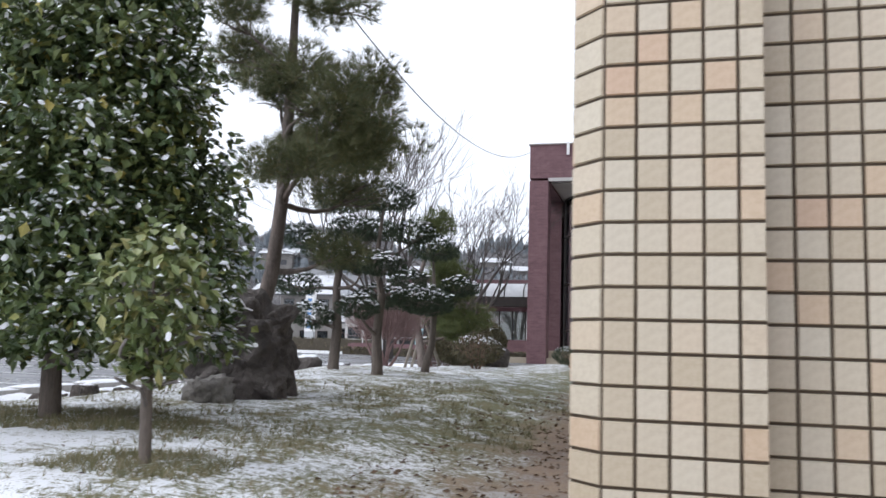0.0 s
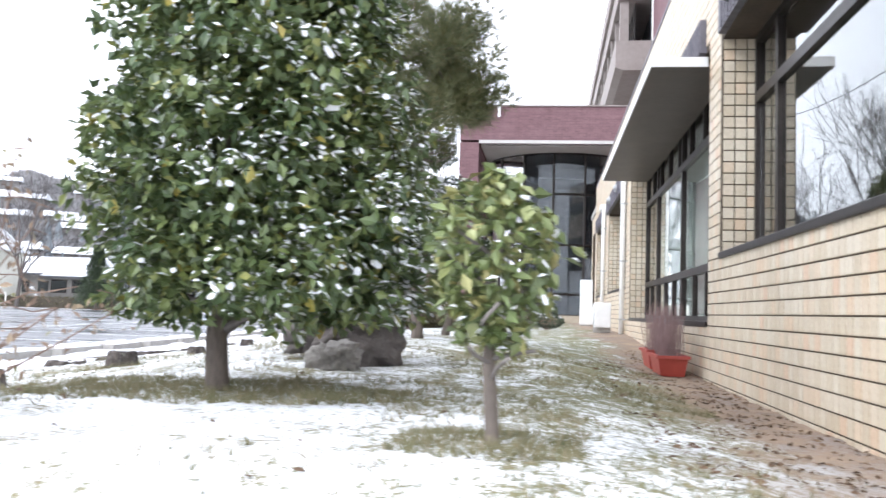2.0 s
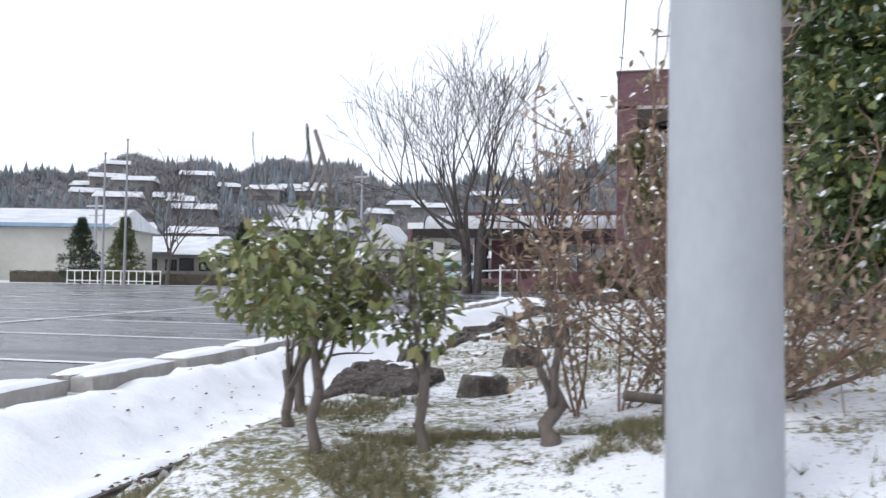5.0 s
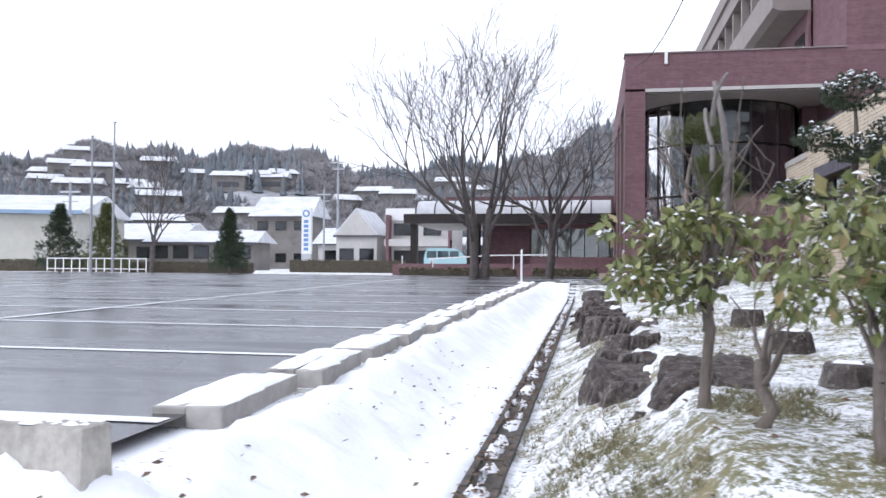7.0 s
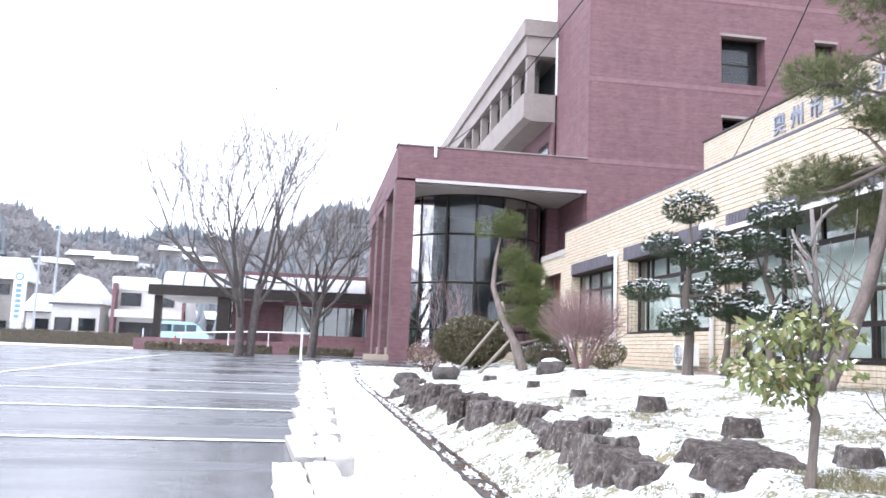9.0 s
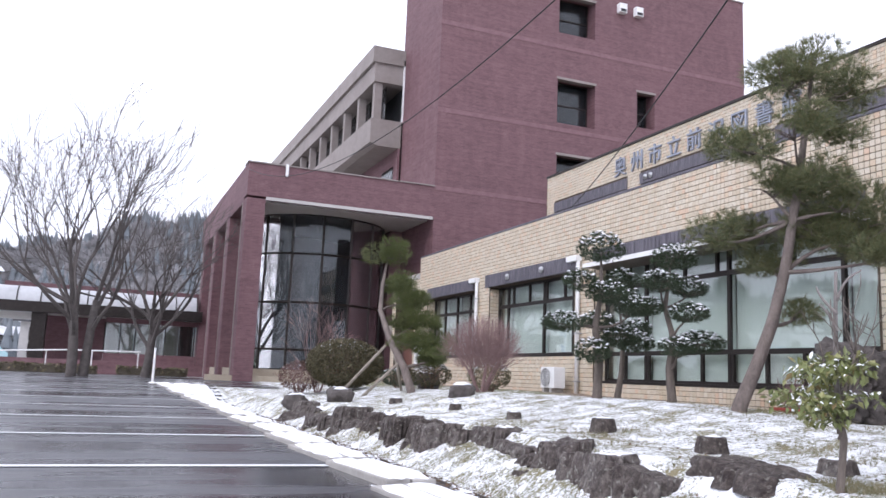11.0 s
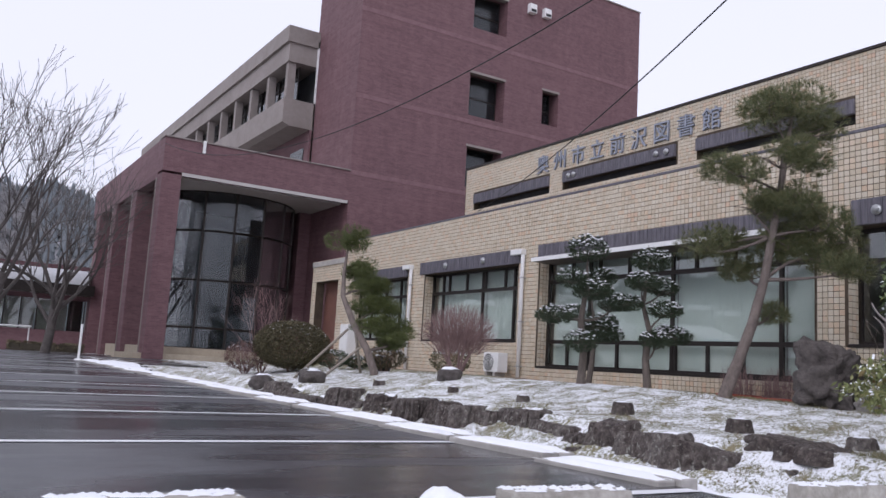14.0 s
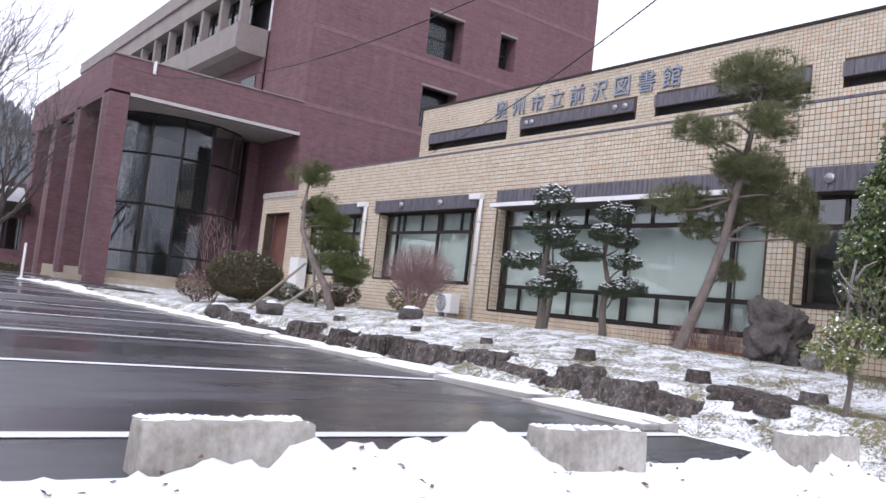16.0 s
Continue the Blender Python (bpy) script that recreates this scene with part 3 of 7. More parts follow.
def wheel_stop(x, y, rz, length=0.66):
    z = float(park_height(0))
    w = thing("wheel_stop", x, y, z, "stained weathered concrete wheel stop block dusted with snow", "wheel stop", "wheel stops", "", rz)
    bm = boxes((-length / 2, length / 2, -0.085, 0.085, -0.08, 0.185), bevel=0.018)
    for v in bm.verts:
        if v.co.z > 0.1:
            v.co.y *= 0.85
            v.co.x *= 0.985
    part("block", bm, STAINED, w)
    rng = np.random.default_rng(int(abs(x) * 10))
    v, f = [], []
    for k in range(110):
        cx, cy = rng.uniform(-length / 2 + 0.02, length / 2 - 0.03), min(0.06, max(-0.055, rng.normal(0.03, 0.04)))
        r, o = rng.uniform(0.006, 0.022), len(v)
        for q in range(6):
            v.append((cx + r * 1.5 * math.cos(q * 1.047) * rng.uniform(0.7, 1.2), cy + r * 0.8 * math.sin(q * 1.047), 0.1855))
        v.append((cx, cy, 0.1855 + r * 0.55))
        f.extend((o + q, o + (q + 1) % 6, o + 6) for q in range(6))
    tagged(data_part("snow", v, f, SNOW, w, "thin speckle of snow", True), kind="stuff")


for x, y, rz, ln in ((-8.42, -0.39, -5, 0.62), (-10.16, -0.24, -4, 0.64), (-11.88, -0.10, 1, 0.66), (-13.5, 0.0, 0, 0.66), (-15.0, 0.0, 1, 0.66)):
    wheel_stop(x, y, rz, ln)

# bank of cleared snow along the south end of the car park
def bank_edge(x):
    return -0.10 - 0.03 * min(max(x + 11.9, 0.0), 4.0) + 0.05 * noise.noise((x * 3, 0, 5))


def bank_height(x, y):
    hump = 0.05 * math.sin(x * 2.1) + 0.06 * noise.noise((x * 1.7, y * 2.5, 3)) + 0.05 * noise.noise((x * 5, y * 5, 8)) + 0.05 * noise.noise((x * 11, y * 11, 4)) + 0.02 * noise.noise((x * 27, y * 27, 6))
    hump += 0.10 * math.exp(-((x + 10.75) ** 2) / 0.12 - (y + 0.3) ** 2 / 0.05)
    fade = min(1.0, max(0.0, (-7.0 - x) / 0.4), (y + 1.9) / 0.2, max(0.0, (bank_edge(x) - y) / 0.10))
    return float(ground_height(x, y)) + (0.055 + max(-0.03, hump)) * fade - 0.05 * (fade == 0) + 0.008


sv, sf = [], []
xs = np.arange(-16, -6.9, 0.035)
ys = np.linspace(-1.9, -0.08, 48)
for j, yy in enumerate(ys):
    for x in xs:
        sv.append((x, yy, bank_height(x, yy)))
n = len(xs)
for j in range(len(ys) - 1):
    for i in range(n - 1):
        k = j * n + i
        sf.append((k, k + 1, k + n + 1, k + n))
bank = data_part("snow_bank", sv, sf, SNOW, None, smooth=True)
tagged(bank, "lumpy heap of cleared snow beside the wheel stops", "snow", kind="structure")

# smooth snow on the strip between kerb and gutter
sv, sf = [], []
xs, ys = np.linspace(-8.22, -7.14, 20), np.arange(-1.2, 23, 0.07)
for yy in ys:
    for i, x in enumerate(xs):
        lip = 0.0 if 0 < i < len(xs) - 1 else -0.05
        wob = 0.03 * noise.noise((x, yy * 2.2, 1)) if i == len(xs) - 1 else 0
        sv.append((x + wob, yy, float(ground_height(x, yy)) + 0.045 + 0.045 * noise.noise((x * 2.4, yy * 2.4, 4)) + 0.03 * noise.noise((x * 6, yy * 6, 2)) + 0.014 * noise.noise((x * 16, yy * 16, 9)) - 0.03 * max(0, -7.95 - x) / 0.27 + lip))
n = len(xs)
for j in range(len(ys) - 1):
    for i in range(n - 1):
        k = j * n + i
        sf.append((k, k + 1, k + n + 1, k + n))
tagged(data_part("snow_strip", sv, sf, SNOW, None, smooth=True), "white snow lying on the strip beside the kerb", "snow", kind="structure")

gutter = thing("gutter", -7.06, 0, 0, "narrow dark drain channel with leaf litter between snow strips", "gutter", kind="structure")
bm = bmesh.new()
for y0 in np.arange(-1.4, 22.8, 0.6):
    z = on_ground(-7.08, y0) + 0.03
    box(bm, -0.10, -0.065, y0, y0 + 0.594, z - 0.2, z + 0.012)
    box(bm, 0.055, 0.09, y0, y0 + 0.594, z - 0.2, z + 0.008)
    box(bm, -0.065, 0.055, y0, y0 + 0.594, z - 0.2, z - 0.008)
part("channel", bm, surface("damp_channel", (0.025, 0.021, 0.018), (0.13, 0.115, 0.10), 9.0, 0.9, bumpy=0.6), gutter)

grng = np.random.default_rng(77)
gv, gf = [], []
for k in range(150):
    gy0 = grng.uniform(-1.2, 21)
    o = len(gv)
    v, f = snow_slab(grng, *sorted(grng.uniform(-0.075, 0.065, 2)), gy0, gy0 + grng.uniform(0.05, 0.26), on_ground(-7.08, gy0) + 0.018, 0.03, 0.5)
    gv.extend(v)
    gf.extend(tuple(i + o for i in q) for q in f)
tagged(data_part("snow", gv, gf, SNOW, gutter, "scraps of snow in the channel", True), kind="stuff")

# ---- library: buff tiled wings ----
def wall_frame(axis, at, out):
    """Maps (run, depth, z) to the world for a wall whose run follows axis and whose face looks along out."""
    if axis == "y":
        return lambda r, d, z: (at + out * d, r, z)
    return lambda r, d, z: (r, at + out * d, z)


def tile_grid(name, axis, at, out, r0, r1, z0, z1, holes, parent, single=None, pitch=0.1, gap=0.009, proud=0.008):
    """Square tiles over a wall face but for its holes. single: the stretch (r0, r1, z0, z1) whose tiles are parts of their own."""
    to = wall_frame(axis, at, out)
    v, f = [], []
    shared = None
    nr, nz = int(round((r1 - r0) / pitch)), int(round((z1 - z0) / pitch))
    h = (pitch - gap) / 2
    for j in range(nz):
        for i in range(nr):
            cr, cz = r0 + (i + 0.5) * pitch, z0 + (j + 0.5) * pitch
            if any(a - h < cr < b + h and c - h < cz < d + h for a, b, c, d in holes):
                continue
            if single and single[0] < cr < single[1] and single[2] < cz < single[3]:
                if shared is None:
                    local = [to(a, d, b) for d, s in ((0.0, h), (proud, h - 0.003)) for a, b in ((-s, -s), (s, -s), (s, s), (-s, s))]
                    zero = to(0, 0, 0)
                    local = [tuple(p[q] - zero[q] for q in range(3)) for p in local]
                    shared = bpy.data.meshes.new("tile")
                    shared.from_pydata(local, [], [(4, 5, 6, 7), (0, 1, 5, 4), (1, 2, 6, 5), (2, 3, 7, 6), (3, 0, 4, 7)])
                    shared.materials.append(TILE_ONE)
                ob = new("tile", shared)
                ob.location = to(cr, 0, cz)
                ob.parent = parent
                continue
            o = len(v)
            for d, s in ((0.0, h), (proud, h - 0.003)):
                for a, b in ((-s, -s), (s, -s), (s, s), (-s, s)):
                    v.append(to(cr + a, d, cz + b))
            f.extend(tuple(o + q for q in w) for w in ((4, 5, 6, 7), (0, 1, 5, 4), (1, 2, 6, 5), (2, 3, 7, 6), (3, 0, 4, 7)))
    ob = data_part(name, v, f, TILE, parent)
    tagged(ob, kind="stuff")
    return ob


def pierced(axis, at, out, r0, r1, z0, z1, holes, thick):
    """A wall with openings that go through it."""
    rs = sorted({r0, r1, *[h[0] for h in holes], *[h[1] for h in holes]})
    zs = sorted({z0, z1, *[h[2] for h in holes], *[h[3] for h in holes]})
    bm = bmesh.new()
    for a, b in zip(rs, rs[1:]):
        if b <= r0 or a >= r1:
            continue
        for c, d in zip(zs, zs[1:]):
            if any(h[0] <= a and b <= h[1] and h[2] <= c and d <= h[3] for h in holes):
                continue
            lo, hi = sorted((at, at - out * thick))
            if axis == "y":
                box(bm, lo, hi, a, b, c, d)
            else:
                box(bm, a, b, lo, hi, c, d)
    bmesh.ops.remove_doubles(bm, verts=bm.verts, dist=1e-5)
    return bm


BASE = -0.485
W1, W2, W3, W4 = (0.55, 4.85, 1.05, 2.95), (5.45, 12.85, 0.45, 3.05), (13.75, 18.35, 1.05, 3.0), (19.45, 23.3, 1.05, 3.0)
west_holes = [W1, W2, W3, W4]
TOP = 4.515
wall_west = thing("wall_west", 0, 0, 0, "long library wall of square buff ceramic tiles with dark grout", "wall", kind="structure")
part("backing", pierced("y", 0, -1, 0.1, 24.1, BASE, TOP, west_holes, 0.34), GROUT, wall_west)
wall_south = thing("wall_south", 0, 0, 0, "end wall of square buff ceramic tiles with dark recessed joints", "wall", kind="structure")
bm = bmesh.new()
box(bm, 0.1, 0.574, 0.0, 0.3, BASE, TOP)
box(bm, 0.574, 9.0, 0.17, 0.4, BASE, TOP)
part("backing", bm, GROUT, wall_south)
bm = bmesh.new()
vs = [bm.verts.new(p) for p in ((0.0, 0.1, BASE), (0.1, 0.0, BASE), (0.1, 0.0, TOP), (0.0, 0.1, TOP), (0.1, 0.1, BASE), (0.1, 0.1, TOP))]
for q in ((0, 1, 2, 3), (1, 4, 5, 2), (4, 0, 3, 5), (3, 2, 5)):
    bm.faces.new([vs[i] for i in q])
part("corner_backing", bm, GROUT, wall_south)
# chamfered corner tiles
cv, cf = [], []
for j in range(50):
    z = BASE + 0.05 + j * 0.1
    o = len(cv)
    for d, s, t in ((0.0, 0.068, 0.0455), (0.008, 0.066, 0.0425)):
        for a, b in ((-s, -t), (s, -t), (s, t), (-s, t)):
            cv.append((0.05 + a * 0.707 - d * 0.707, 0.05 - a * 0.707 - d * 0.707, z + b))
    cf.extend(tuple(o + q for q in w) for w in ((4, 5, 6, 7), (0, 1, 5, 4), (1, 2, 6, 5), (2, 3, 7, 6), (3, 0, 4, 7)))
data_part("corner_tiles", cv, cf, TILE, wall_south)
tile_grid("tile_field", "x", 0.0, -1, 0.10, 0.50, BASE, TOP, [], wall_south, single=(0.1, 0.55, 0.0, 2.2))
hv2, hf2 = [], []
for j in range(50):
    o = len(hv2)
    z = BASE + 0.05 + j * 0.1
    for d, s in ((0.0, 0.0455), (0.008, 0.0425)):
        hv2.extend(((0.55 - s, -d, z - s), (0.5285 + s, -d, z - s), (0.5285 + s, -d, z + s), (0.55 - s, -d, z + s)))
    hf2.extend(tuple(o + q for q in w) for w in ((4, 5, 6, 7), (0, 1, 5, 4), (1, 2, 6, 5), (2, 3, 7, 6), (3, 0, 4, 7)))
tagged(data_part("cut_tile_field", hv2, hf2, TILE, wall_south), kind="stuff")
tile_grid("tile_field", "x", 0.17, -1, 0.576, 5.076, BASE, TOP, [], wall_south, single=(0.55, 1.2, 0.0, 2.2))
tile_grid("tile_field", "y", 0.0, -1, 0.103, 24.103, BASE, TOP, west_holes, wall_west, single=(0.15, 2.0, -0.3, 0.95))

roof_low = setting("roof_low", boxes((0.06, 5.25, 0.3, 24.1, 4.15, 4.35)), CONCRETE, "flat roof of the lower library storey", "roof")
part("coping", boxes((-0.02, 0.2, 0.1, 24.12, TOP, TOP + 0.05)), FASCIA, wall_west, "thin dark metal coping")

# window recesses: tiled jambs, sills, frames, panes, blinds
def library_window(name, hole, cols, rails, blind, sill_out, label):
    y0, y1, z0, z1 = hole
    w = thing(name, 0.30, (y0 + y1) / 2, z0, label, "window", kind="structure")
    hy, h = (y1 - y0) / 2, z1 - z0
    t = 0.06
    part("window_frame", boxes((-0.03, 0.05, -hy, -hy + t, 0, h), (-0.03, 0.05, hy - t, hy, 0, h), (-0.03, 0.05, -hy + t, hy - t, 0, t), (-0.03, 0.05, -hy + t, hy - t, h - t, h)), BRONZE, w)
    for c in cols:
        part("mullion", boxes((-0.025, 0.045, -hy + c - 0.035, -hy + c + 0.035, t, h - t)), BRONZE, w)
    edges = [0.06] + list(rails) + [h - 0.06]
    for r in rails:
        part("rail", boxes((-0.028, 0.042, -hy + t, hy - t, r - 0.045, r + 0.045)), BRONZE, w)
    cs = [t] + list(cols) + [2 * hy - t]
    for a, b in zip(cs, cs[1:]):
        for c, d in zip(edges, edges[1:]):
            ob = part("pane", boxes((0.008, 0.014, -hy + a + 0.01, -hy + b - 0.01, c + 0.01, d - 0.01)), GLASS, w)
            ob.visible_shadow = False
    part("window_sill", boxes((-0.30 - sill_out, -0.028, -hy + (0 if sill_out else 0), hy, -0.05, 0.005), bevel=0.006), BRONZE, w, "dark metal sill")
    if blind:
        bm = bmesh.new()
        for a, b in zip(cs, cs[1:]):
            box(bm, 0.16, 0.17, -hy + a + 0.02, -hy + b - 0.02, blind, h - 0.05)
        part("blind", bm, BLIND, w, "drawn pale green roller blind")
    return w


library_window("window_1", W1, (3.62,), (1.36,), 0, 0.03, "large bronze-framed window with a clear pane and transom")
library_window("window_2", W2, (0.85, 3.4, 5.9), (0.60, 2.05), 0.02, 0.02, "wide bronze-framed window with pale blinds and low panes")
library_window("window_3", W3, (0.5, 1.95, 4.0), (1.38,), 0.02, 0.02, "bronze-framed window with a row of small upper panes")
library_window("window_4", W4, (0.9, 1.9, 2.9), (1.38,), 0.02, 0.02, "bronze-framed window with a row of small upper panes")
for y0, y1, z0, z1 in west_holes:
    for yy, s in ((y0, 1), (y1, -1)):
        n = max(1, int((z1 - z0) / 0.1))
        v, f = [], []
        for j in range(n):
            for i in range(3):
                o = len(v)
                cx, cz = 0.055 + i * 0.1, z0 + 0.05 + j * 0.1
                if cx > 0.27:
                    continue
                for d, q in ((0.0, 0.0455), (0.008, 0.0425)):
                    for a, b in ((-q, -q), (q, -q), (q, q), (-q, q)):
                        v.append((cx + a, yy + s * d, cz + b))
                f.extend(tuple(o + q for q in w) for w in ((4, 5, 6, 7), (0, 1, 5, 4), (1, 2, 6, 5), (2, 3, 7, 6), (3, 0, 4, 7)))
        data_part("jamb_tiles", v, f, TILE, wall_west)

# dark metal bands over the windows
def ribbed_band(x, y0, y1, z0, z1, depth, name, label):
    b = thing(name, x, (y0 + y1) / 2, z0, label, "fascia", "dark window bands", "structure")
    h, hy = z1 - z0, (y1 - y0) / 2
    part("panel", boxes((-depth, 0.02, -hy, hy, 0, h)), FASCIA, b)
    bm = bmesh.new()
    for k in range(int((y1 - y0) / 0.12)):
        box(bm, -depth - 0.012, -depth, -hy + 0.03 + k * 0.12, -hy + 0.07 + k * 0.12, 0.015, h - 0.015)
    part("ribs", bm, FASCIA, b)
    return b


def round_vent(parent, x, y, z, r=0.085):
    soup = Soup()
    soup.tube([(x, y, z), (x - 0.05, y, z)], [r, r * 0.97], 14)
    soup.tube([(x - 0.05, y, z), (x - 0.075, y, z - 0.01)], [r * 0.7, r * 0.4], 14)
    soup.part("vent_cap", STEEL, parent, "round grey vent cap", True)


b = ribbed_band(-0.004, 0.35, 4.75, 2.96, 3.38, 0.06, "window_band", "dark ribbed metal band above the near window")
round_vent(b, -0.07, 1.75, 0.21)
b = ribbed_band(-0.004, 13.62, 18.6, 3.0, 3.36, 0.06, "window_band", "dark ribbed metal band over the middle window")
round_vent(b, -0.07, -0.9, 0.18)
round_vent(b, -0.07, 1.0, 0.18)
b = ribbed_band(-0.004, 19.4, 23.2, 3.0, 3.34, 0.06, "window_band", "dark ribbed metal band over the far window")
canopy = thing("window_canopy", 0, 9.1, 2.9, "projecting dark metal canopy with brown soffit", "canopy", kind="structure")
part("soffit", boxes((-0.53, 0.26, -3.58, 3.43, 0.0, 0.03)), SOFFIT, canopy)
part("slab", boxes((-0.53, -0.004, -3.58, 3.43, 0.033, 0.085)), CONCRETE, canopy)
part("drip_edge", boxes((-0.545, -0.532, -3.58, 3.43, -0.005, 0.09)), WHITE, canopy, "thin pale drip edge")
part("drip_edge", boxes((-0.53, -0.004, -3.595, -3.582, -0.005, 0.09)), WHITE, canopy, "thin pale drip edge")
ribbed_band(-0.004, 5.6, 12.88, 3.06, 3.39, 0.06, "window_band", "dark ribbed metal band above the wide canopy")
w2 = bpy.data.objects["window_2"]
for k in range(1, 9):
    part("mullion", boxes((-0.024, 0.044, -3.7 + k * 0.83 - 0.03, -3.7 + k * 0.83 + 0.03, 0.06, 0.555)), BRONZE, w2)
for k in range(1, 8):
    part("mullion", boxes((-0.024, 0.044, -3.7 + k * 0.93 - 0.03, -3.7 + k * 0.93 + 0.03, 2.095, 2.64)), BRONZE, w2)
w3 = bpy.data.objects["window_3"]
for k in range(1, 5):
    part("mullion", boxes((-0.024, 0.044, -2.3 + k * 0.92 - 0.03, -2.3 + k * 0.92 + 0.03, 1.425, 1.89)), BRONZE, w3)

inside = setting("library_interior", boxes((3.2, 3.3, 0.4, 24, -0.3, 4.1), (0.34, 3.2, 0.35, 24, -0.4, -0.3), (0.36, 5.0, 0.35, 24, 4.05, 4.12), (0.36, 3.2, 0.34, 0.4, -0.3, 4.1), (0.36, 3.2, 23.9, 24, -0.3, 4.1), bevel=0), surface("office_wall", (0.32, 0.31, 0.29), (0.42, 0.41, 0.39), 0.6, 0.8), "plain grey interior walls of the library", "wall")

# porch at the north end
porch = thing("wall_porch", 0, 25.6, 0, "lower tiled porch with a brown doorway", "wall", kind="structure")
part("backing", pierced("y", 0.05, -1, -1.5, 1.5, BASE, 4.0, [(-0.9, 1.1, -0.1, 3.2)], 0.34), GROUT, porch)
tile_grid("tile_field", "y", 0.05, -1, -1.5, 1.5, BASE, 4.0, [(-0.9, 1.1, -0.1, 3.2)], porch)
part("door_recess", boxes((0.5, 0.6, -1.0, 1.2, -0.1, 3.4)), surface("brown_door", (0.13, 0.06, 0.045), (0.19, 0.09, 0.07), 2.0, 0.5), porch)
part("roof", boxes((0.0, 4.0, -1.5, 1.5, 3.8, 3.98)), CONCRETE, porch)

# upper storey
UX, UTOP = 5.2, 8.15
wall_upper = thing("wall_upper", 0, 0, 0, "upper library wall of buff tiles set back behind the lower roof", "wall", kind="structure")
ubands = [(19.1, 23.75, 6.45, 6.72), (13.36, 18.36, 6.45, 6.72), (7.9, 12.6, 6.45, 6.72), (0.8, 7.1, 6.45, 6.72)]
part("backing", pierced("y", UX, -1, 0.0, 24.4, 4.2, UTOP, ubands, 0.3), GROUT, wall_upper)
tile_grid("tile_field", "y", UX, -1, 0.0, 24.4, 5.05, UTOP, [(a, b, c, d + 0.36) for a, b, c, d in ubands], wall_upper)
part("coping", boxes((UX - 0.05, UX + 0.35, 0.0, 24.42, UTOP, UTOP + 0.07)), BRONZE, wall_upper, "dark metal coping")
part("body", boxes((UX + 0.3, UX + 9, 0.0, 24.4, 4.2, UTOP - 0.1)), CONCRETE, wall_upper)
part("north_end", boxes((UX + 0.01, UX + 9, 24.4, 24.45, 4.2, UTOP)), GROUT, wall_upper)
# near-black sheet behind the slots: the shade inside is painted
part("clerestory_shade", boxes((UX + 0.25, UX + 0.28, 0.3, 24.2, 6.3, 6.9)), SHADE_IN, wall_upper)
for (a, b2, c, d), vents in zip(ubands, ((), (0.35, 0.62, 4.3, 4.7), (3.6,), (1.5, 4.0))):
    b = ribbed_band(UX - 0.004, a, b2, 6.7, 7.06, 0.07, "clerestory_band", "dark ribbed metal band above a narrow clerestory window")
    for q in vents:
        round_vent(b, -0.08, (b2 - a) / 2 - q, 0.18, 0.09)

# the library's name in raised letters
SIGN = "奥州市立前沢図書館"
sign = thing("library_sign", UX - 0.02, 19.45, 7.27, "raised blue-grey characters naming the library on the tiled wall", "sign")
for k, ch in enumerate(SIGN):
    cu = bpy.data.curves.new("character", "FONT")
    cu.body, cu.size, cu.extrude, cu.align_x = ch, 0.70, 0.03, "CENTER"
    ob = new("character", cu)
    dg = bpy.context.evaluated_depsgraph_get()
    me = bpy.data.meshes.new_from_object(ob.evaluated_get(dg))
    bpy.data.objects.remove(ob)
    me.materials.clear()
    me.materials.append(LETTER)
    ob = new("character", me)
    ob.parent = sign
    ob.matrix_basis = pose(-0.03, -k * 0.925, 0, 90, 0, -90)

# white downpipes
for y, z1, z0 in ((13.45, 3.25, -0.1), (19.1, 3.25, 0.0)):
    dp = thing("downpipe", -0.09, y, z0, "white plastic downpipe on the tiled pier", "downpipe", "downpipes")
    s = Soup()
    s.tube([(0, 0, 0), (0, 0, z1 - z0 - 0.06), (0, 0.03, z1 - z0), (0.02, 0.3, z1 - z0 + 0.02)], [0.05] * 4, 12)
    s.part("pipe", WHITE, dp, smooth=True)
    for q in (0.5, 1.6, 2.7):
        part("bracket", boxes((-0.06, 0.085, -0.06, 0.06, q, q + 0.03)), STEEL, dp)
    part("hopper", boxes((-0.09, 0.08, -0.04, 0.42, z1 - z0 - 0.05, z1 - z0 + 0.09), bevel=0.02), WHITE, dp)

# ---- brick office building: portico, tower, balcony wing, low wing ----
PY = 31.0
portico = thing("portico", 0, PY, 0, "tall dark red brick portico sheltering a curved glass entrance", "building")
part("front_beam", boxes((-5.2, 3.1, 0, 0.8, 7.5, 8.9)), BRICK_X, portico)
part("side_beam", boxes((-5.2, -4.4, 0.8, 16.0, 7.3, 8.9)), BRICK_Y, portico)
part("roof_slab", boxes((-4.4, 3.1, 0.8, 16.0, 8.3, 8.6)), CONCRETE, portico)
part("soffit", boxes((-4.4, 3.1, 0.8, 16.0, 7.42, 7.5)), surface("pale_soffit", (0.42, 0.40, 0.38), (0.52, 0.50, 0.48), 1.0, 0.7), portico, "pale ceiling of the portico")
part("lintel_trim", boxes((-4.42, 3.05, -0.03, 0.0, 7.36, 7.5)), surface("pale_stone_trim", (0.40, 0.38, 0.36), (0.5, 0.48, 0.46), 2.0, 0.7), portico)
part("coping", boxes((-5.25, 3.1, -0.05, 0.85, 8.9, 8.95)), PANEL, portico)
part("rain_spout", boxes((-3.68, -3.56, -0.09, 0.0, 8.45, 8.98), bevel=0.02), WHITE, portico, "white rain spout")
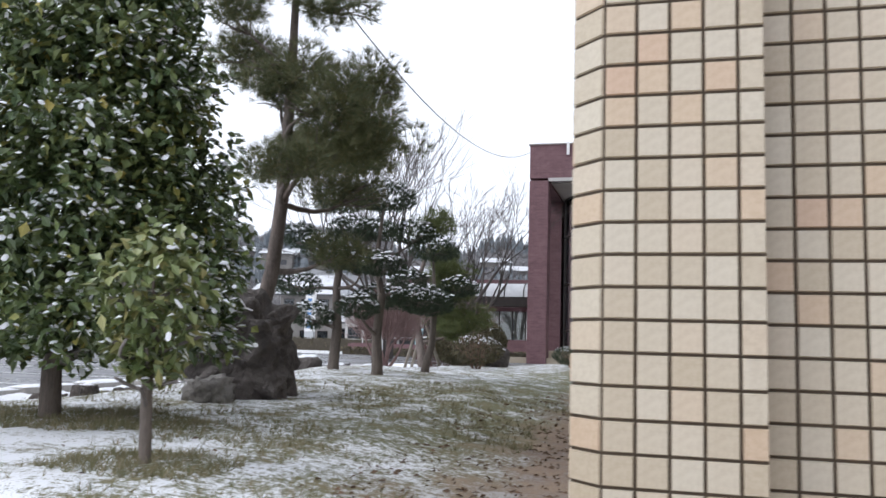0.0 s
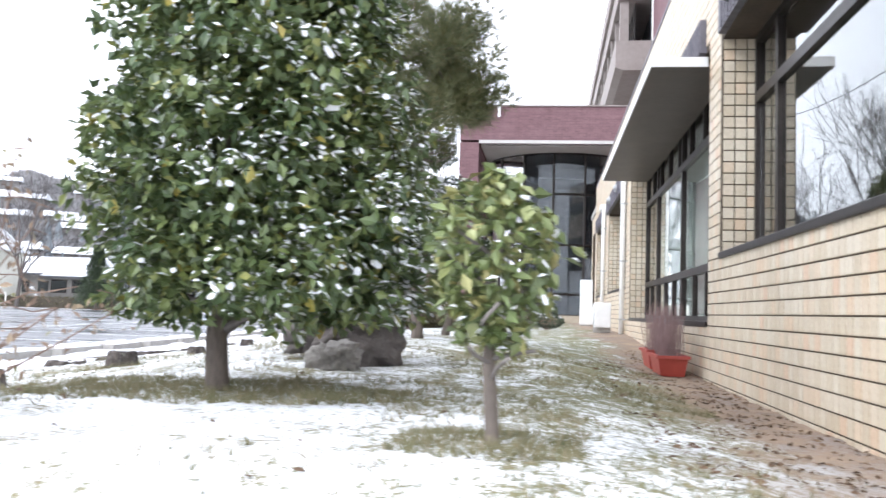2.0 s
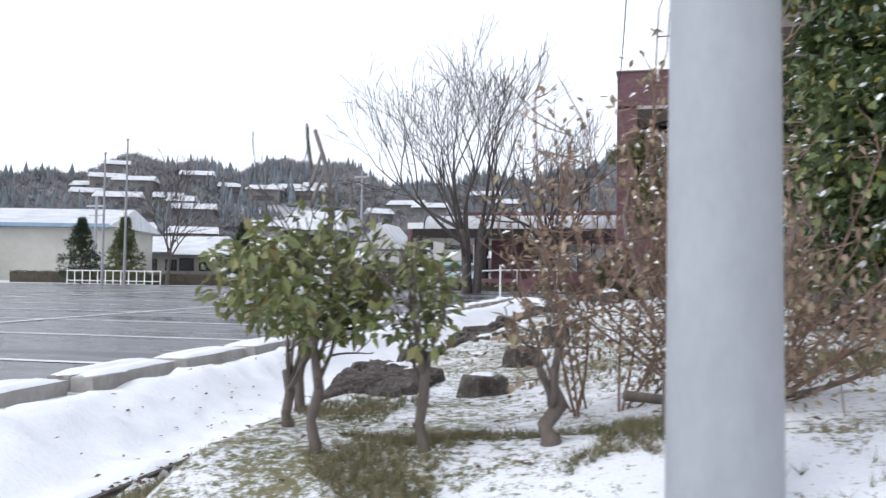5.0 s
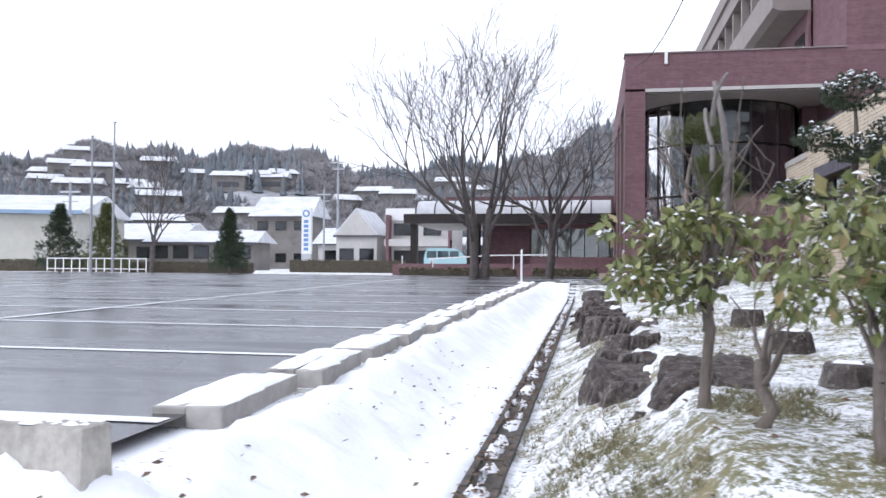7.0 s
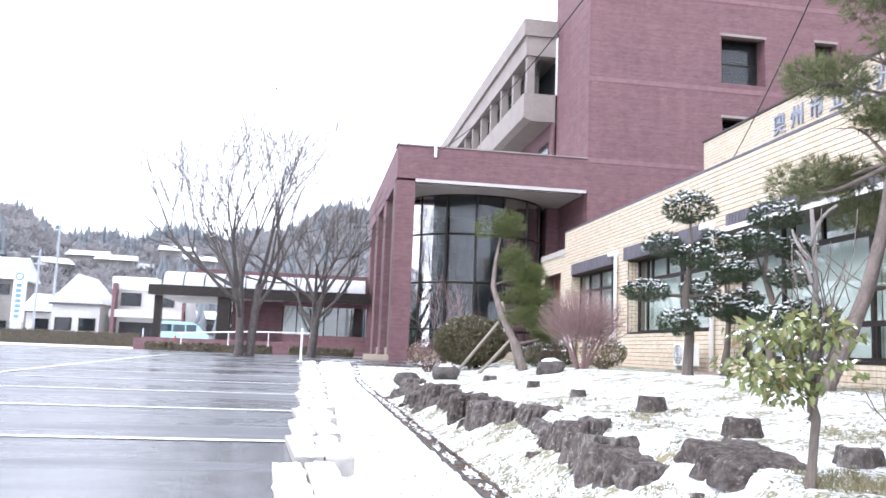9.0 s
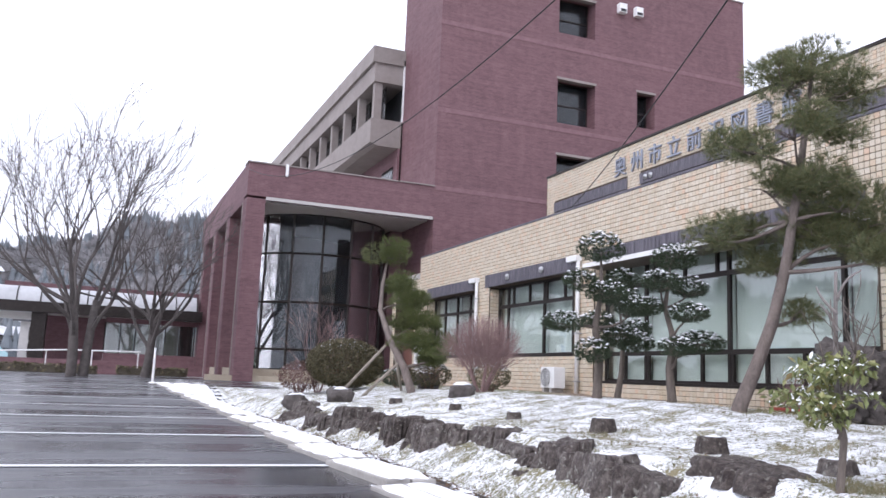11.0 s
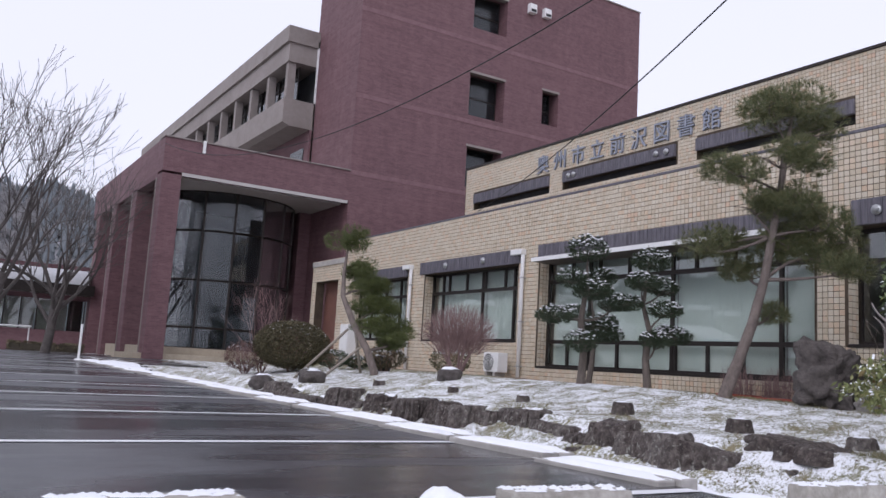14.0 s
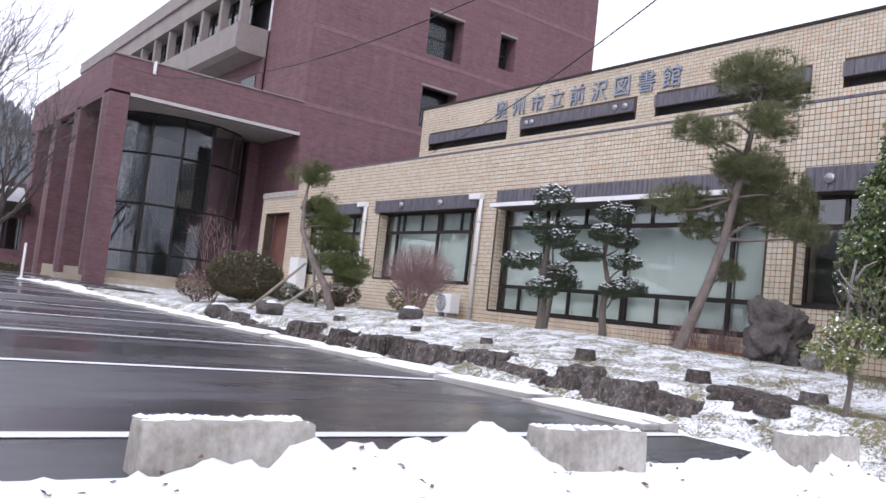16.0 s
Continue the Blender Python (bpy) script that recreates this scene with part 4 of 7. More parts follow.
for q in (0.0, 4.6, 9.2, 13.8):
    part("column", boxes((-5.2, -4.42, q, q + 0.85, -0.4, 7.4)), BRICK_X, portico)
    part("column_trim", boxes((-5.23, -5.2, q + 0.85, q + 0.95, -0.2, 7.3)), PANEL, portico)
part("plinth", boxes((-5.0, 3.1, 0.9, 15, -0.4, 0.42)), surface("buff_paving", (0.33, 0.28, 0.21), (0.45, 0.39, 0.30), 3.0, 0.7), portico, "buff stone base step")
part("step", boxes((-6.2, 1.5, 0.25, 0.9, -0.4, 0.12)), bpy.data.materials["buff_paving"], portico)
# added wall: depth shade in its colour darkens the glass before it
part("rear_wall", boxes((-4.3, 3.09, 9.6, 10.0, 0.42, 7.4)), SHADE_IN, portico, "wall deep inside the portico, near-black in place of shade")
part("side_wall", boxes((-4.55, -4.43, 5.5, 9.2, -0.3, 7.3), (-4.55, -4.43, 10.1, 13.8, -0.3, 7.3)), BRICK_Y, portico)
part("inner_wall", boxes((2.5, 3.09, 4.2, 9.5, 0.42, 7.4)), BRICK_X, portico)
part("east_wall", boxes((3.1, 3.5, 0.46, 16, -0.4, 8.29)), BRICK_Y, portico)

# curved glass entrance
entrance = thing("glass_entrance", -0.95, 36.6, 0.42, "curved dark glass entrance wall with steel mullions", "glass wall")
R, A0, A1, NSEG = 3.42, 150, 400, 22
gl = []
for k in range(NSEG + 1):
    a = radians(A0 + (A1 - A0) * k / NSEG)
    gl.append((R * math.cos(a), R * math.sin(a)))
rails = (0.0, 0.9, 3.0, 5.2, 6.98)
for k, (a, b) in enumerate(zip(gl, gl[1:])):
    if k % 2 == 0:
        s = Soup()
        s.tube([(a[0], a[1], 0), (a[0], a[1], 7.0)], [0.055, 0.055], 6)
        s.part("mullion", BRONZE, entrance)
    for c, d in zip(rails, rails[1:]):
        bm = bmesh.new()
        vs = [bm.verts.new(p) for p in ((a[0], a[1], c + 0.03), (b[0], b[1], c + 0.03), (b[0], b[1], d - 0.03), (a[0], a[1], d - 0.03))]
        bm.faces.new(vs)
        bmesh.ops.solidify(bm, geom=bm.faces[:], thickness=0.012)
        part("pane", bm, GLASS_MIRROR, entrance)
for z in rails:
    s = Soup()
    s.tube([(x, y, z) for x, y in gl], [0.05] * len(gl), 5)
    s.part("rail", BRONZE, entrance)
# near-black block and floor added to keep the entrance glass dark
part("lobby_shade_block", boxes((-2.2, 2.2, 0.4, 2.4, 0, 7.0)), SHADE_IN, entrance, "near-black block added to darken the lobby")
part("lobby_floor", boxes((-2.6, 4.0, -2.9, 6, -0.02, 0.0)), SHADE_IN, entrance)

# tower
TT = 21.6
tower = thing("brick_tower", 0, PY, 0, "tall dark red brick tower with deep square windows", "building")
tw = [(9.35, 11.45, 17.55, 19.65), (9.33, 11.5, 12.9, 15.25), (9.36, 11.5, 9.2, 11.4), (14.0, 15.1, 13.4, 15.37)]
part("south_wall", pierced("x", 0.0, -1, 3.1, 21.0, -0.4, TT, tw, 0.45), BRICK_X, tower)
part("west_wall", boxes((3.1, 3.5, 0.45, 5.2, 8.3, TT)), BRICK_Y, tower)
part("east_wall", boxes((20.6, 21.0, 0.45, 5.2, -0.4, TT)), BRICK_Y, tower)
part("roof", boxes((3.5, 20.6, 0.45, 5.2, TT - 0.5, TT - 0.3)), CONCRETE, tower)
part("coping", boxes((3.05, 21.05, -0.05, 0.45, TT, TT + 0.06)), PANEL, tower)
# near-black colour stands in for unlit rooms behind the tower windows
part("back_wall", boxes((3.5, 20.6, 4.8, 5.2, 5, TT - 0.5)), SHADE_IN, tower)
for z in (8.75, 12.45, 16.7):
    part("soldier_course", boxes((3.08, 21.02, -0.012, 0.0, z, z + 0.22)), surface("soldier_brick", (0.15, 0.08, 0.09), (0.24, 0.14, 0.15), 3.0, 0.8), tower)
for a, b, c, d in tw:
    w = part("window", boxes((a, a + 0.06, 0.75, 0.82, c, d), (b - 0.06, b, 0.75, 0.82, c, d), (a, b, 0.75, 0.82, c, c + 0.06), (a, b, 0.75, 0.82, d - 0.06, d), (a, b, 0.75, 0.82, (c + d) / 2 - 0.03, (c + d) / 2 + 0.03)), BRONZE, tower)
    part("pane", boxes((a, b, 0.79, 0.80, c, d)), GLASS_DARK, w)
    part("reveal", boxes((a - 0.1, a, 0.45, 0.9, c - 0.1, d + 0.1), (b, b + 0.1, 0.45, 0.9, c - 0.1, d + 0.1), (a, b, 0.45, 0.9, d, d + 0.1), (a, b, 0.45, 0.9, c - 0.1, c)), BRICK_Y, w)
    part("lintel", boxes((a - 0.05, b + 0.05, -0.02, 0.3, d - 0.12, d)), PANEL, w)
for x in (12.95, 13.95):
    v = part("vent_box", boxes((x - 0.22, x + 0.22, -0.3, 0.0, 19.25, 19.75), bevel=0.03), WHITE, tower, "white exhaust hood")
    # near-black sheet on the solid hood paints the shade of its mouth
    part("opening", boxes((x - 0.17, x + 0.17, -0.31, -0.301, 19.3, 19.45)), SHADE_IN, v)
part("conduit", boxes((3.02, 3.1, 4.9, 5.0, 8.9, 16.6)), WHITE, tower, "white vertical rain pipe")

# balcony wing
wing = thing("balcony_wing", 0, 35.9, 0, "office wing with grey-brown balcony panels over dark windows", "building")
L = 34.0
part("roof_fascia", boxes((1.35, 4.0, 0, L, 16.25, 17.1)), PANEL, wing)
part("upper_fascia", boxes((1.50, 4.0, 0.12, L, 15.25, 16.25)), PANEL, wing)
bm = bmesh.new()
prof = ((1.40, 13.25), (1.40, 12.0), (1.75, 11.85), (3.6, 11.85), (3.6, 13.25))
va = [bm.verts.new((x, 0, z)) for x, z in prof]
vb = [bm.verts.new((x, L, z)) for x, z in prof]
for k in range(5):
    bm.faces.new((va[k], va[(k + 1) % 5], vb[(k + 1) % 5], vb[k]))
bm.faces.new(va[::-1])
bm.faces.new(vb)
part("balcony_panel", bm, PANEL, wing)
for k in range(12):
    y = 0.3 + k * 2.8
    part("pillar", boxes((1.6, 2.0, y, y + 0.35, 13.25, 15.25)), PANEL, wing)
    if k < 11:
        wn2 = part("window", boxes((2.3, 2.34, y + 0.35, y + 0.42, 13.25, 15.25), (2.3, 2.34, y + 1.7, y + 1.76, 13.25, 15.25), (2.3, 2.34, y + 0.35, y + 2.8, 14.6, 14.66)), BRONZE, wing)
        part("pane", boxes((2.315, 2.325, y + 0.35, y + 2.8, 13.25, 15.25)), GLASS_DARK, wn2)
# this wall's near-black colour paints the shade behind the balcony glass
part("inner_wall", boxes((3.2, 3.6, 0.1, L, 8.3, 15.25)), SHADE_IN, wing)
part("lower_wall", boxes((2.9, 3.19, 0.0, L, 8.0, 11.84)), BRICK_Y, wing)
for k in range(8):
    part("window", boxes((2.86, 2.9, 0.6 + k * 2.8, 2.4 + k * 2.8, 9.0, 11.0)), GLASS_DARK, wing)

# low wing with a glazed barrel roof
low = thing("low_wing", -11, 45.0, 0, "low brick wing with a snowy glazed roof edge and dark fascia", "building")
part("fascia", boxes((-6.3, 5.9, -0.6, 0.2, 2.85, 3.4)), BRONZE, low)
sv, sf = [], []
for i in range(41):
    for j in range(7):
        a = radians(90 * j / 6)
        sv.append((-5.6 + 11.2 * i / 40, -0.55 + 1.3 * (1 - math.cos(a)), 3.4 + 0.85 * math.sin(a)))
for i in range(40):
    for j in range(6):
        k = i * 7 + j
        sf.append((k, k + 7, k + 8, k + 1))
data_part("skylight", sv, sf, SKYLIGHT, low, "frosted curved skylight with snow", True)
for i in range(0, 41, 4):
    s = Soup()
    s.tube([(-5.6 + 11.2 * i / 40, -0.56 + 1.3 * (1 - math.cos(radians(90 * j / 6))), 3.41 + 0.86 * math.sin(radians(90 * j / 6))) for j in range(7)], [0.035] * 7, 5)
    s.part("glazing_bar", BRONZE, low)
part("upper_brick", boxes((-4.2, 6.0, 1.6, 8, 3.4, 4.55)), BRICK_X, low)
part("wall", boxes((-2.0, 1.0, 2.2, 2.5, -0.2, 2.85), (1.0, 6, 0.5, 0.9, -0.2, 0.95), (1.0, 6, 0.5, 0.9, 2.6, 2.85)), BRICK_X, low)
part("pier", boxes((-2.6, -1.9, -0.3, 0.6, -0.2, 2.85)), BRONZE, low)
for k in range(7):
    x = 1.0 + k * 0.78
    part("mullion", boxes((x - 0.035, x + 0.035, 0.6, 0.68, 0.95, 2.6)), BRONZE, low)
    if k < 6:
        part("pane", boxes((x + 0.035, x + 0.745, 0.63, 0.64, 0.95, 2.6)), GLASS, low)
        # last pane has no curtain: a near-black sheet paints the unlit room
        part("curtain", boxes((x + 0.06, x + 0.72, 0.85, 0.88, 0.95, 2.6)), CONCRETE if k != 5 else SHADE_IN, low)
part("planter_wall", boxes((-6.0, 6.0, -3.2, -2.9, -0.2, 0.5)), BRICK_X, low, "low brick planter wall")
part("planter_wall", boxes((-6.5, -2.0, -2.4, -2.1, -0.2, 0.45)), BRICK_X, low)
part("roof", boxes((-6.0, 6.0, 0.2, 9, 2.85, 3.3)), CONCRETE, low)
for x in (-5.9,):
    part("column", boxes((x - 0.2, x + 0.2, 0.4, 0.8, -0.2, 2.85)), BRONZE, low)

# handrail before the low wing
hr = thing("handrail", -11.5, 40.5, 0, "white tubular handrail beside the drive", "handrail")
s = Soup()
s.tube([(-3.5, 0, 0.75), (0.0, 0, 0.95), (3.2, 0, 1.0)], [0.035] * 3, 8)
s.part("rail", WHITE, hr)
for x, h in ((-3.3, 0.76), (-1, 0.9), (1, 0.97), (3.1, 1.0)):
    s = Soup()
    s.add(*cyl(x, 0, -0.2, h, 0.03, 8))
    s.part("post", WHITE, hr)

# ---- village and hills beyond ----
def house(x, y, w, d, eave, ridge, wall, roof, label, rz=0, windows=3, along="x"):
    h = thing("house", x, y, 0, label, "house", "houses beyond the car park", "", rz)
    part("wall", boxes((-w / 2, w / 2, -d / 2, d / 2, -0.5, eave)), wall, h)
    bm = bmesh.new()
    o = 0.6 if along == "x" else 0.3
    if along == "x":
        pts = [(-w / 2 - o, -d / 2 - o, eave - 0.15), (w / 2 + o, -d / 2 - o, eave - 0.15), (w / 2 + o, d / 2 + o, eave - 0.15), (-w / 2 - o, d / 2 + o, eave - 0.15), (-w / 2 - o * 0.6, 0, ridge), (w / 2 + o * 0.6, 0, ridge)]
        fs = [(0, 1, 5, 4), (2, 3, 4, 5), (1, 2, 5), (3, 0, 4), (3, 2, 1, 0)]
    else:
        pts = [(-w / 2 - o, -d / 2 - o, eave - 0.15), (w / 2 + o, -d / 2 - o, eave - 0.15), (w / 2 + o, d / 2 + o, eave - 0.15), (-w / 2 - o, d / 2 + o, eave - 0.15), (0, -d / 2 - o, ridge), (0, d / 2 + o, ridge)]
        fs = [(1, 2, 5, 4), (3, 0, 4, 5), (0, 1, 4), (2, 3, 5), (3, 2, 1, 0)]
    vs = [bm.verts.new(p) for p in pts]
    for f in fs:
        bm.faces.new([vs[i] for i in f])
    part("roof", bm, roof, h)
    if along == "y":
        gb = bmesh.new()
        gv = [gb.verts.new(p) for p in ((-w / 2 - 0.1, -d / 2 - o - 0.03, eave - 0.15), (w / 2 + 0.1, -d / 2 - o - 0.03, eave - 0.15), (0, -d / 2 - o - 0.03, ridge - 0.2), (-w / 2 - 0.1, -d / 2, eave - 0.15), (w / 2 + 0.1, -d / 2, eave - 0.15), (0, -d / 2, ridge - 0.2))]
        for q in ((0, 1, 2), (0, 3, 4, 1), (1, 4, 5, 2), (2, 5, 3, 0)):
            gb.faces.new([gv[i] for i in q])
        part("gable", gb, wall, h)
    part("eave_line", boxes((-w / 2 - o, w / 2 + o, -d / 2 - o - 0.03, -d / 2 - o, eave - 0.35, eave - 0.16)), ROOF_TILE, h)
    for k in range(windows):
        for z in ((1.2,) if eave < 4 else (1.0, eave - 1.7)):
            wx = -w / 2 + w * (k + 0.5) / windows
            q = part("window", boxes((wx - 0.75, wx + 0.75, -d / 2 - 0.05, -d / 2, z - 0.3, z + 0.9)), BRONZE, h)
            part("pane", boxes((wx - 0.68, wx + 0.68, -d / 2 - 0.06, -d / 2 - 0.051, z - 0.23, z + 0.83)), GLASS_DARK, q)
    return h


DUSTED = surface("snow_dusted_roof", (0.42, 0.43, 0.445), (0.74, 0.755, 0.78), 0.5, 0.8, stretch=(1, 2.5, 1))
GREYWALL = surface("grey_house_wall", (0.13, 0.12, 0.11), (0.24, 0.225, 0.21), 0.5, 0.8)
BUFFWALL = surface("buff_warehouse_wall", (0.42, 0.41, 0.36), (0.55, 0.54, 0.48), 0.4, 0.8)
BLUEROOF = surface("blue_metal_roof", (0.20, 0.30, 0.42), (0.30, 0.40, 0.52), 0.5, 0.5)
house(-29.9, 82, 4.2, 7, 3.6, 6.2, WHITE_WALL, DUSTED, "white gabled house under a snowy roof", 0, 2, "y")
flat = thing("house", -23.4, 78, 0, "flat-roofed white two-storey house with a red stripe", "house", "houses beyond the car park")
part("wall", boxes((-3.2, 3.2, 0, 8, -0.5, 5.6)), WHITE_WALL, flat)
part("parapet", boxes((-3.35, 0.6, -0.15, 8, 4.9, 6.1)), WHITE, flat)
part("balcony", boxes((-3.2, 3.4, -1.2, 0, 2.3, 3.0)), WHITE_WALL, flat)
part("stripe", boxes((-3.05, -2.75, -1.25, -0.02, -0.5, 5.4)), BRICK_X, flat)
part("stripe", boxes((3.2, 3.4, -1.25, -0.02, -0.5, 4.6)), BRICK_X, flat)
for x in (-1.6, 1.4):
    w = part("window", boxes((x - 0.9, x + 0.9, -0.06, 0.0, 3.4, 4.6)), BRONZE, flat)
    part("pane", boxes((x - 0.82, x + 0.82, -0.07, -0.061, 3.48, 4.52)), GLASS_DARK, w)
# near-black sheet on the wall paints the shade inside the garage
part("garage_shade", boxes((-2.5, 2.9, -0.03, 0.0, -0.3, 1.9)), SHADE_IN, flat)
house(-46.5, 104, 7.6, 7, 6.9, 9.6, GREYWALL, DUSTED, "large old house with a steep snow-covered roof", 0, 3)
house(-42.5, 72, 10, 5, 2.6, 3.6, GREYWALL, DUSTED, "long low white house with a snowy roof", 4, 5)
house(-52, 78, 10, 7, 3.0, 4.6, GREYWALL, DUSTED, "low grey house with snow on the roof", -5, 4)
house(-34.5, 92, 6, 6, 3.0, 4.8, WHITE_WALL, DUSTED, "small white house behind the sign tower", 0, 2)
house(-14.0, 86, 6, 8, 4.2, 5.6, WHITE_WALL, DUSTED, "white house seen past the brick wing", 0, 2)
house(-62, 96, 12, 7, 4.0, 5.6, GREYWALL, DUSTED, "two-storey white house with a snowy roof", 0, 4)
ware = house(-55, 62, 13, 12, 4.6, 6.3, BUFFWALL, DUSTED, "buff metal warehouse with a snowy blue-edged roof", 14, 0)
part("roof_edge", boxes((-7.1, 7.1, -6.7, -6.62, 4.3, 4.62)), BLUEROOF, ware)
part("container", boxes((-8.6, -4.2, -9.5, -7.2, -0.4, 2.3)), surface("rusty_grey_container", (0.30, 0.28, 0.25), (0.42, 0.40, 0.37), 1.0, 0.7), ware, "grey storage container")

tower_sign = thing("sign_tower", -32.2, 70, 0, "tall narrow white sign tower with blue lettering bars", "sign")
part("post", boxes((-0.45, 0.45, -0.2, 0.2, -0.4, 1.4)), STEEL, tower_sign)
part("panel", boxes((-0.45, 0.45, -0.25, 0.25, 1.4, 5.6), bevel=0.03), WHITE, tower_sign)
bluebar = surface("blue_sign_paint", (0.10, 0.22, 0.45), (0.14, 0.28, 0.52), 2.0, 0.5)
for k in range(7):
    part("bar", boxes((-0.22, 0.22, -0.262, -0.252, 1.7 + k * 0.42, 1.98 + k * 0.42)), bluebar, tower_sign)
s = Soup()
s.tube([(0, -0.26, 5.1), (0, -0.28, 5.1)], [0.34, 0.34], 20)
s.part("disc", bluebar, tower_sign)
s = Soup()
s.tube([(0, -0.262, 5.1), (0, -0.29, 5.1)], [0.2, 0.2], 20)
s.part("disc", WHITE, tower_sign)


def far_pole(x, y, h, slim, label, name="utility_pole"):
    p = thing(name, x, y, on_ground(x, y), label, "pole", "poles beyond the car park")
    s = Soup()
    s.add(*cyl(0, 0, -0.3, h, 0.07 if slim else 0.14, 8, 0.04 if slim else 0.09))
    s.part("shaft", POLE_M, p)
    if slim:
        part("cap", boxes((-0.07, 0.07, -0.07, 0.07, h, h + 0.06), bevel=0.02), STEEL, p)
    else:
        part("cross_arm", boxes((-0.8, 0.8, -0.05, 0.05, h - 0.8, h - 0.68), (-0.6, 0.6, -0.05, 0.05, h - 1.5, h - 1.4)), STEEL, p)


far_pole(-29.26, 32, 6.4, True, "slim bare grey mast at the edge of the car park", "lamp_mast")
far_pole(-29.08, 33.5, 7.3, True, "slim bare grey mast at the edge of the car park", "lamp_mast")
far_pole(-32.4, 80, 12.0, False, "grey utility pole with cross arms among the houses")
far_pole(-35.2, 84, 9.0, False, "grey utility pole with cross arms among the houses")
far_pole(-44.0, 52, 6.5, False, "grey utility pole beside the warehouse")

# hedges at the far edge
rng = np.random.default_rng(11)


def hedge(x0, x1, y, h, d, mat, label):
    hd = thing("hedge", (x0 + x1) / 2, y, on_ground((x0 + x1) / 2, y), label, "hedge", "clipped hedges")
    n = int((x1 - x0) * 260)
    c = np.stack([rng.uniform(x0, x1, n) - (x0 + x1) / 2, rng.uniform(-d / 2, d / 2, n), rng.uniform(0.05, h, n)], 1)
    v, f, fr = leaf_cloud(rng, c, rng.normal(0, 1, (n, 3)), 0.16, 0.09)
    data_part("foliage", v, f, mat, hd)
    part("core", boxes((-(x1 - x0) / 2 + 0.05, (x1 - x0) / 2 - 0.05, -d / 2 + 0.08, d / 2 - 0.08, -0.1, h - 0.08)), surface("hedge_twigs", (0.05, 0.04, 0.03), (0.10, 0.085, 0.06), 6.0, 0.9), hd)


hedge(-28.5, -19.8, 56, 0.95, 1.0, HEDGE, "long clipped brown hedge at the edge of the car park")
hedge(-34.5, -26.5, 44, 0.7, 1.0, HEDGE, "low clipped brown hedge")
hedge(-46, -36, 46, 0.8, 1.0, HEDGE, "low clipped brown hedge dusted with snow")
hedge(-16.2, -10.2, 38.8, 0.45, 0.9, HEDGE, "low trimmed hedge under the bare trees")
hedge(-9.4, -6.2, 38.8, 0.4, 0.9, HEDGE, "low trimmed hedge under the bare trees")

# pale blue van
van = thing("van", -18.3, 65.5, -0.1, "pale blue small van parked beyond the hedge", "van", rz=8)
bm = bmesh.new()
prof = [(-1.95, 0.35), (-1.95, 1.15), (-1.75, 1.85), (-1.5, 1.95), (0.55, 1.95), (1.05, 1.75), (1.6, 1.15), (1.95, 0.95), (1.98, 0.35)]
va = [bm.verts.new((x, -0.78, z)) for x, z in prof]
vb = [bm.verts.new((x, 0.78, z)) for x, z in prof]
for k in range(len(prof)):
    bm.faces.new((va[k], vb[k], vb[(k + 1) % len(prof)], va[(k + 1) % len(prof)]))
bm.faces.new(va)
bm.faces.new(vb[::-1])
bmesh.ops.recalc_face_normals(bm, faces=bm.faces[:])
bmesh.ops.bevel(bm, geom=bm.edges[:], offset=0.06, segments=2, affect="EDGES")
part("body", bm, VAN_PAINT, van, smooth=False)
for x0, x1 in ((-1.7, -0.9), (-0.8, 0.1), (0.2, 0.95)):
    part("side_window", boxes((x0, x1, -0.80, -0.76, 1.15, 1.72)), GLASS_DARK, van)
for x in (-1.25, 1.3):
    for y in (-0.72, 0.72):
        s = Soup()
        s.tube([(x, y - 0.09, 0.28), (x, y + 0.09, 0.28)], [0.28, 0.28], 16)
        wh = s.part("wheel", RUBBER, van)
        s = Soup()
        s.tube([(x, y - 0.10, 0.28), (x, y + 0.10, 0.28)], [0.16, 0.16], 12)
        s.part("rim", STEEL, wh)

# bollards and marker posts
for x, y, h in ((-8.68, 23.2, 1.05), (-17.5, 45.0, 1.05)):
    p = thing("marker_post", x, y, float(park_height(y)) + 0.02, "slim white marker post with a flat foot", "post", "white marker posts")
    s = Soup()
    s.add(*cyl(0, 0, 0, h, 0.035, 10))
    s.part("shaft", WHITE, p)
    s = Soup()
    s.add(*cyl(0, 0, 0, 0.05, 0.13, 14, 0.09))
    s.part("foot", WHITE, p)
cone = thing("traffic_cone", -16.0, 46.5, -0.1, "orange traffic cone at the far kerb", "cone")
s = Soup()
s.add(*cyl(0, 0, 0.05, 0.75, 0.16, 14, 0.04))
s.part("cone_body", ORANGE, cone)
part("cone_base", boxes((-0.2, 0.2, -0.2, 0.2, 0, 0.05), bevel=0.01), ORANGE, cone)
fence = thing("fence", -33.5, 39, -0.1, "low white metal fence beside the conifers", "fence")
for k in range(13):
    part("fence_bar", boxes((-3 + k * 0.5, -2.95 + k * 0.5, -0.02, 0.02, 0.0, 0.75)), WHITE, fence)
part("rail", boxes((-3, 3.05, -0.03, 0.03, 0.72, 0.78)), WHITE, fence)
part("rail", boxes((-3, 3.05, -0.03, 0.03, 0.15, 0.2)), WHITE, fence)

# hills
def hill_height(x, y):
    a = np.degrees(np.arctan2(x + 7, y + 3))
    crest = 30 + 2.6 * np.sin(a * 0.21 + 0.6) + 2.0 * np.sin(a * 0.53) + 7 * smooth_step(a, -8, 1) + 1.2 * np.sin(a * 1.3 + 1)
    r = np.hypot(x + 7, y + 3)
    return crest * smooth_step(r, 105, 265) - 0.6 + 0.02 * np.maximum(r - 265, 0)


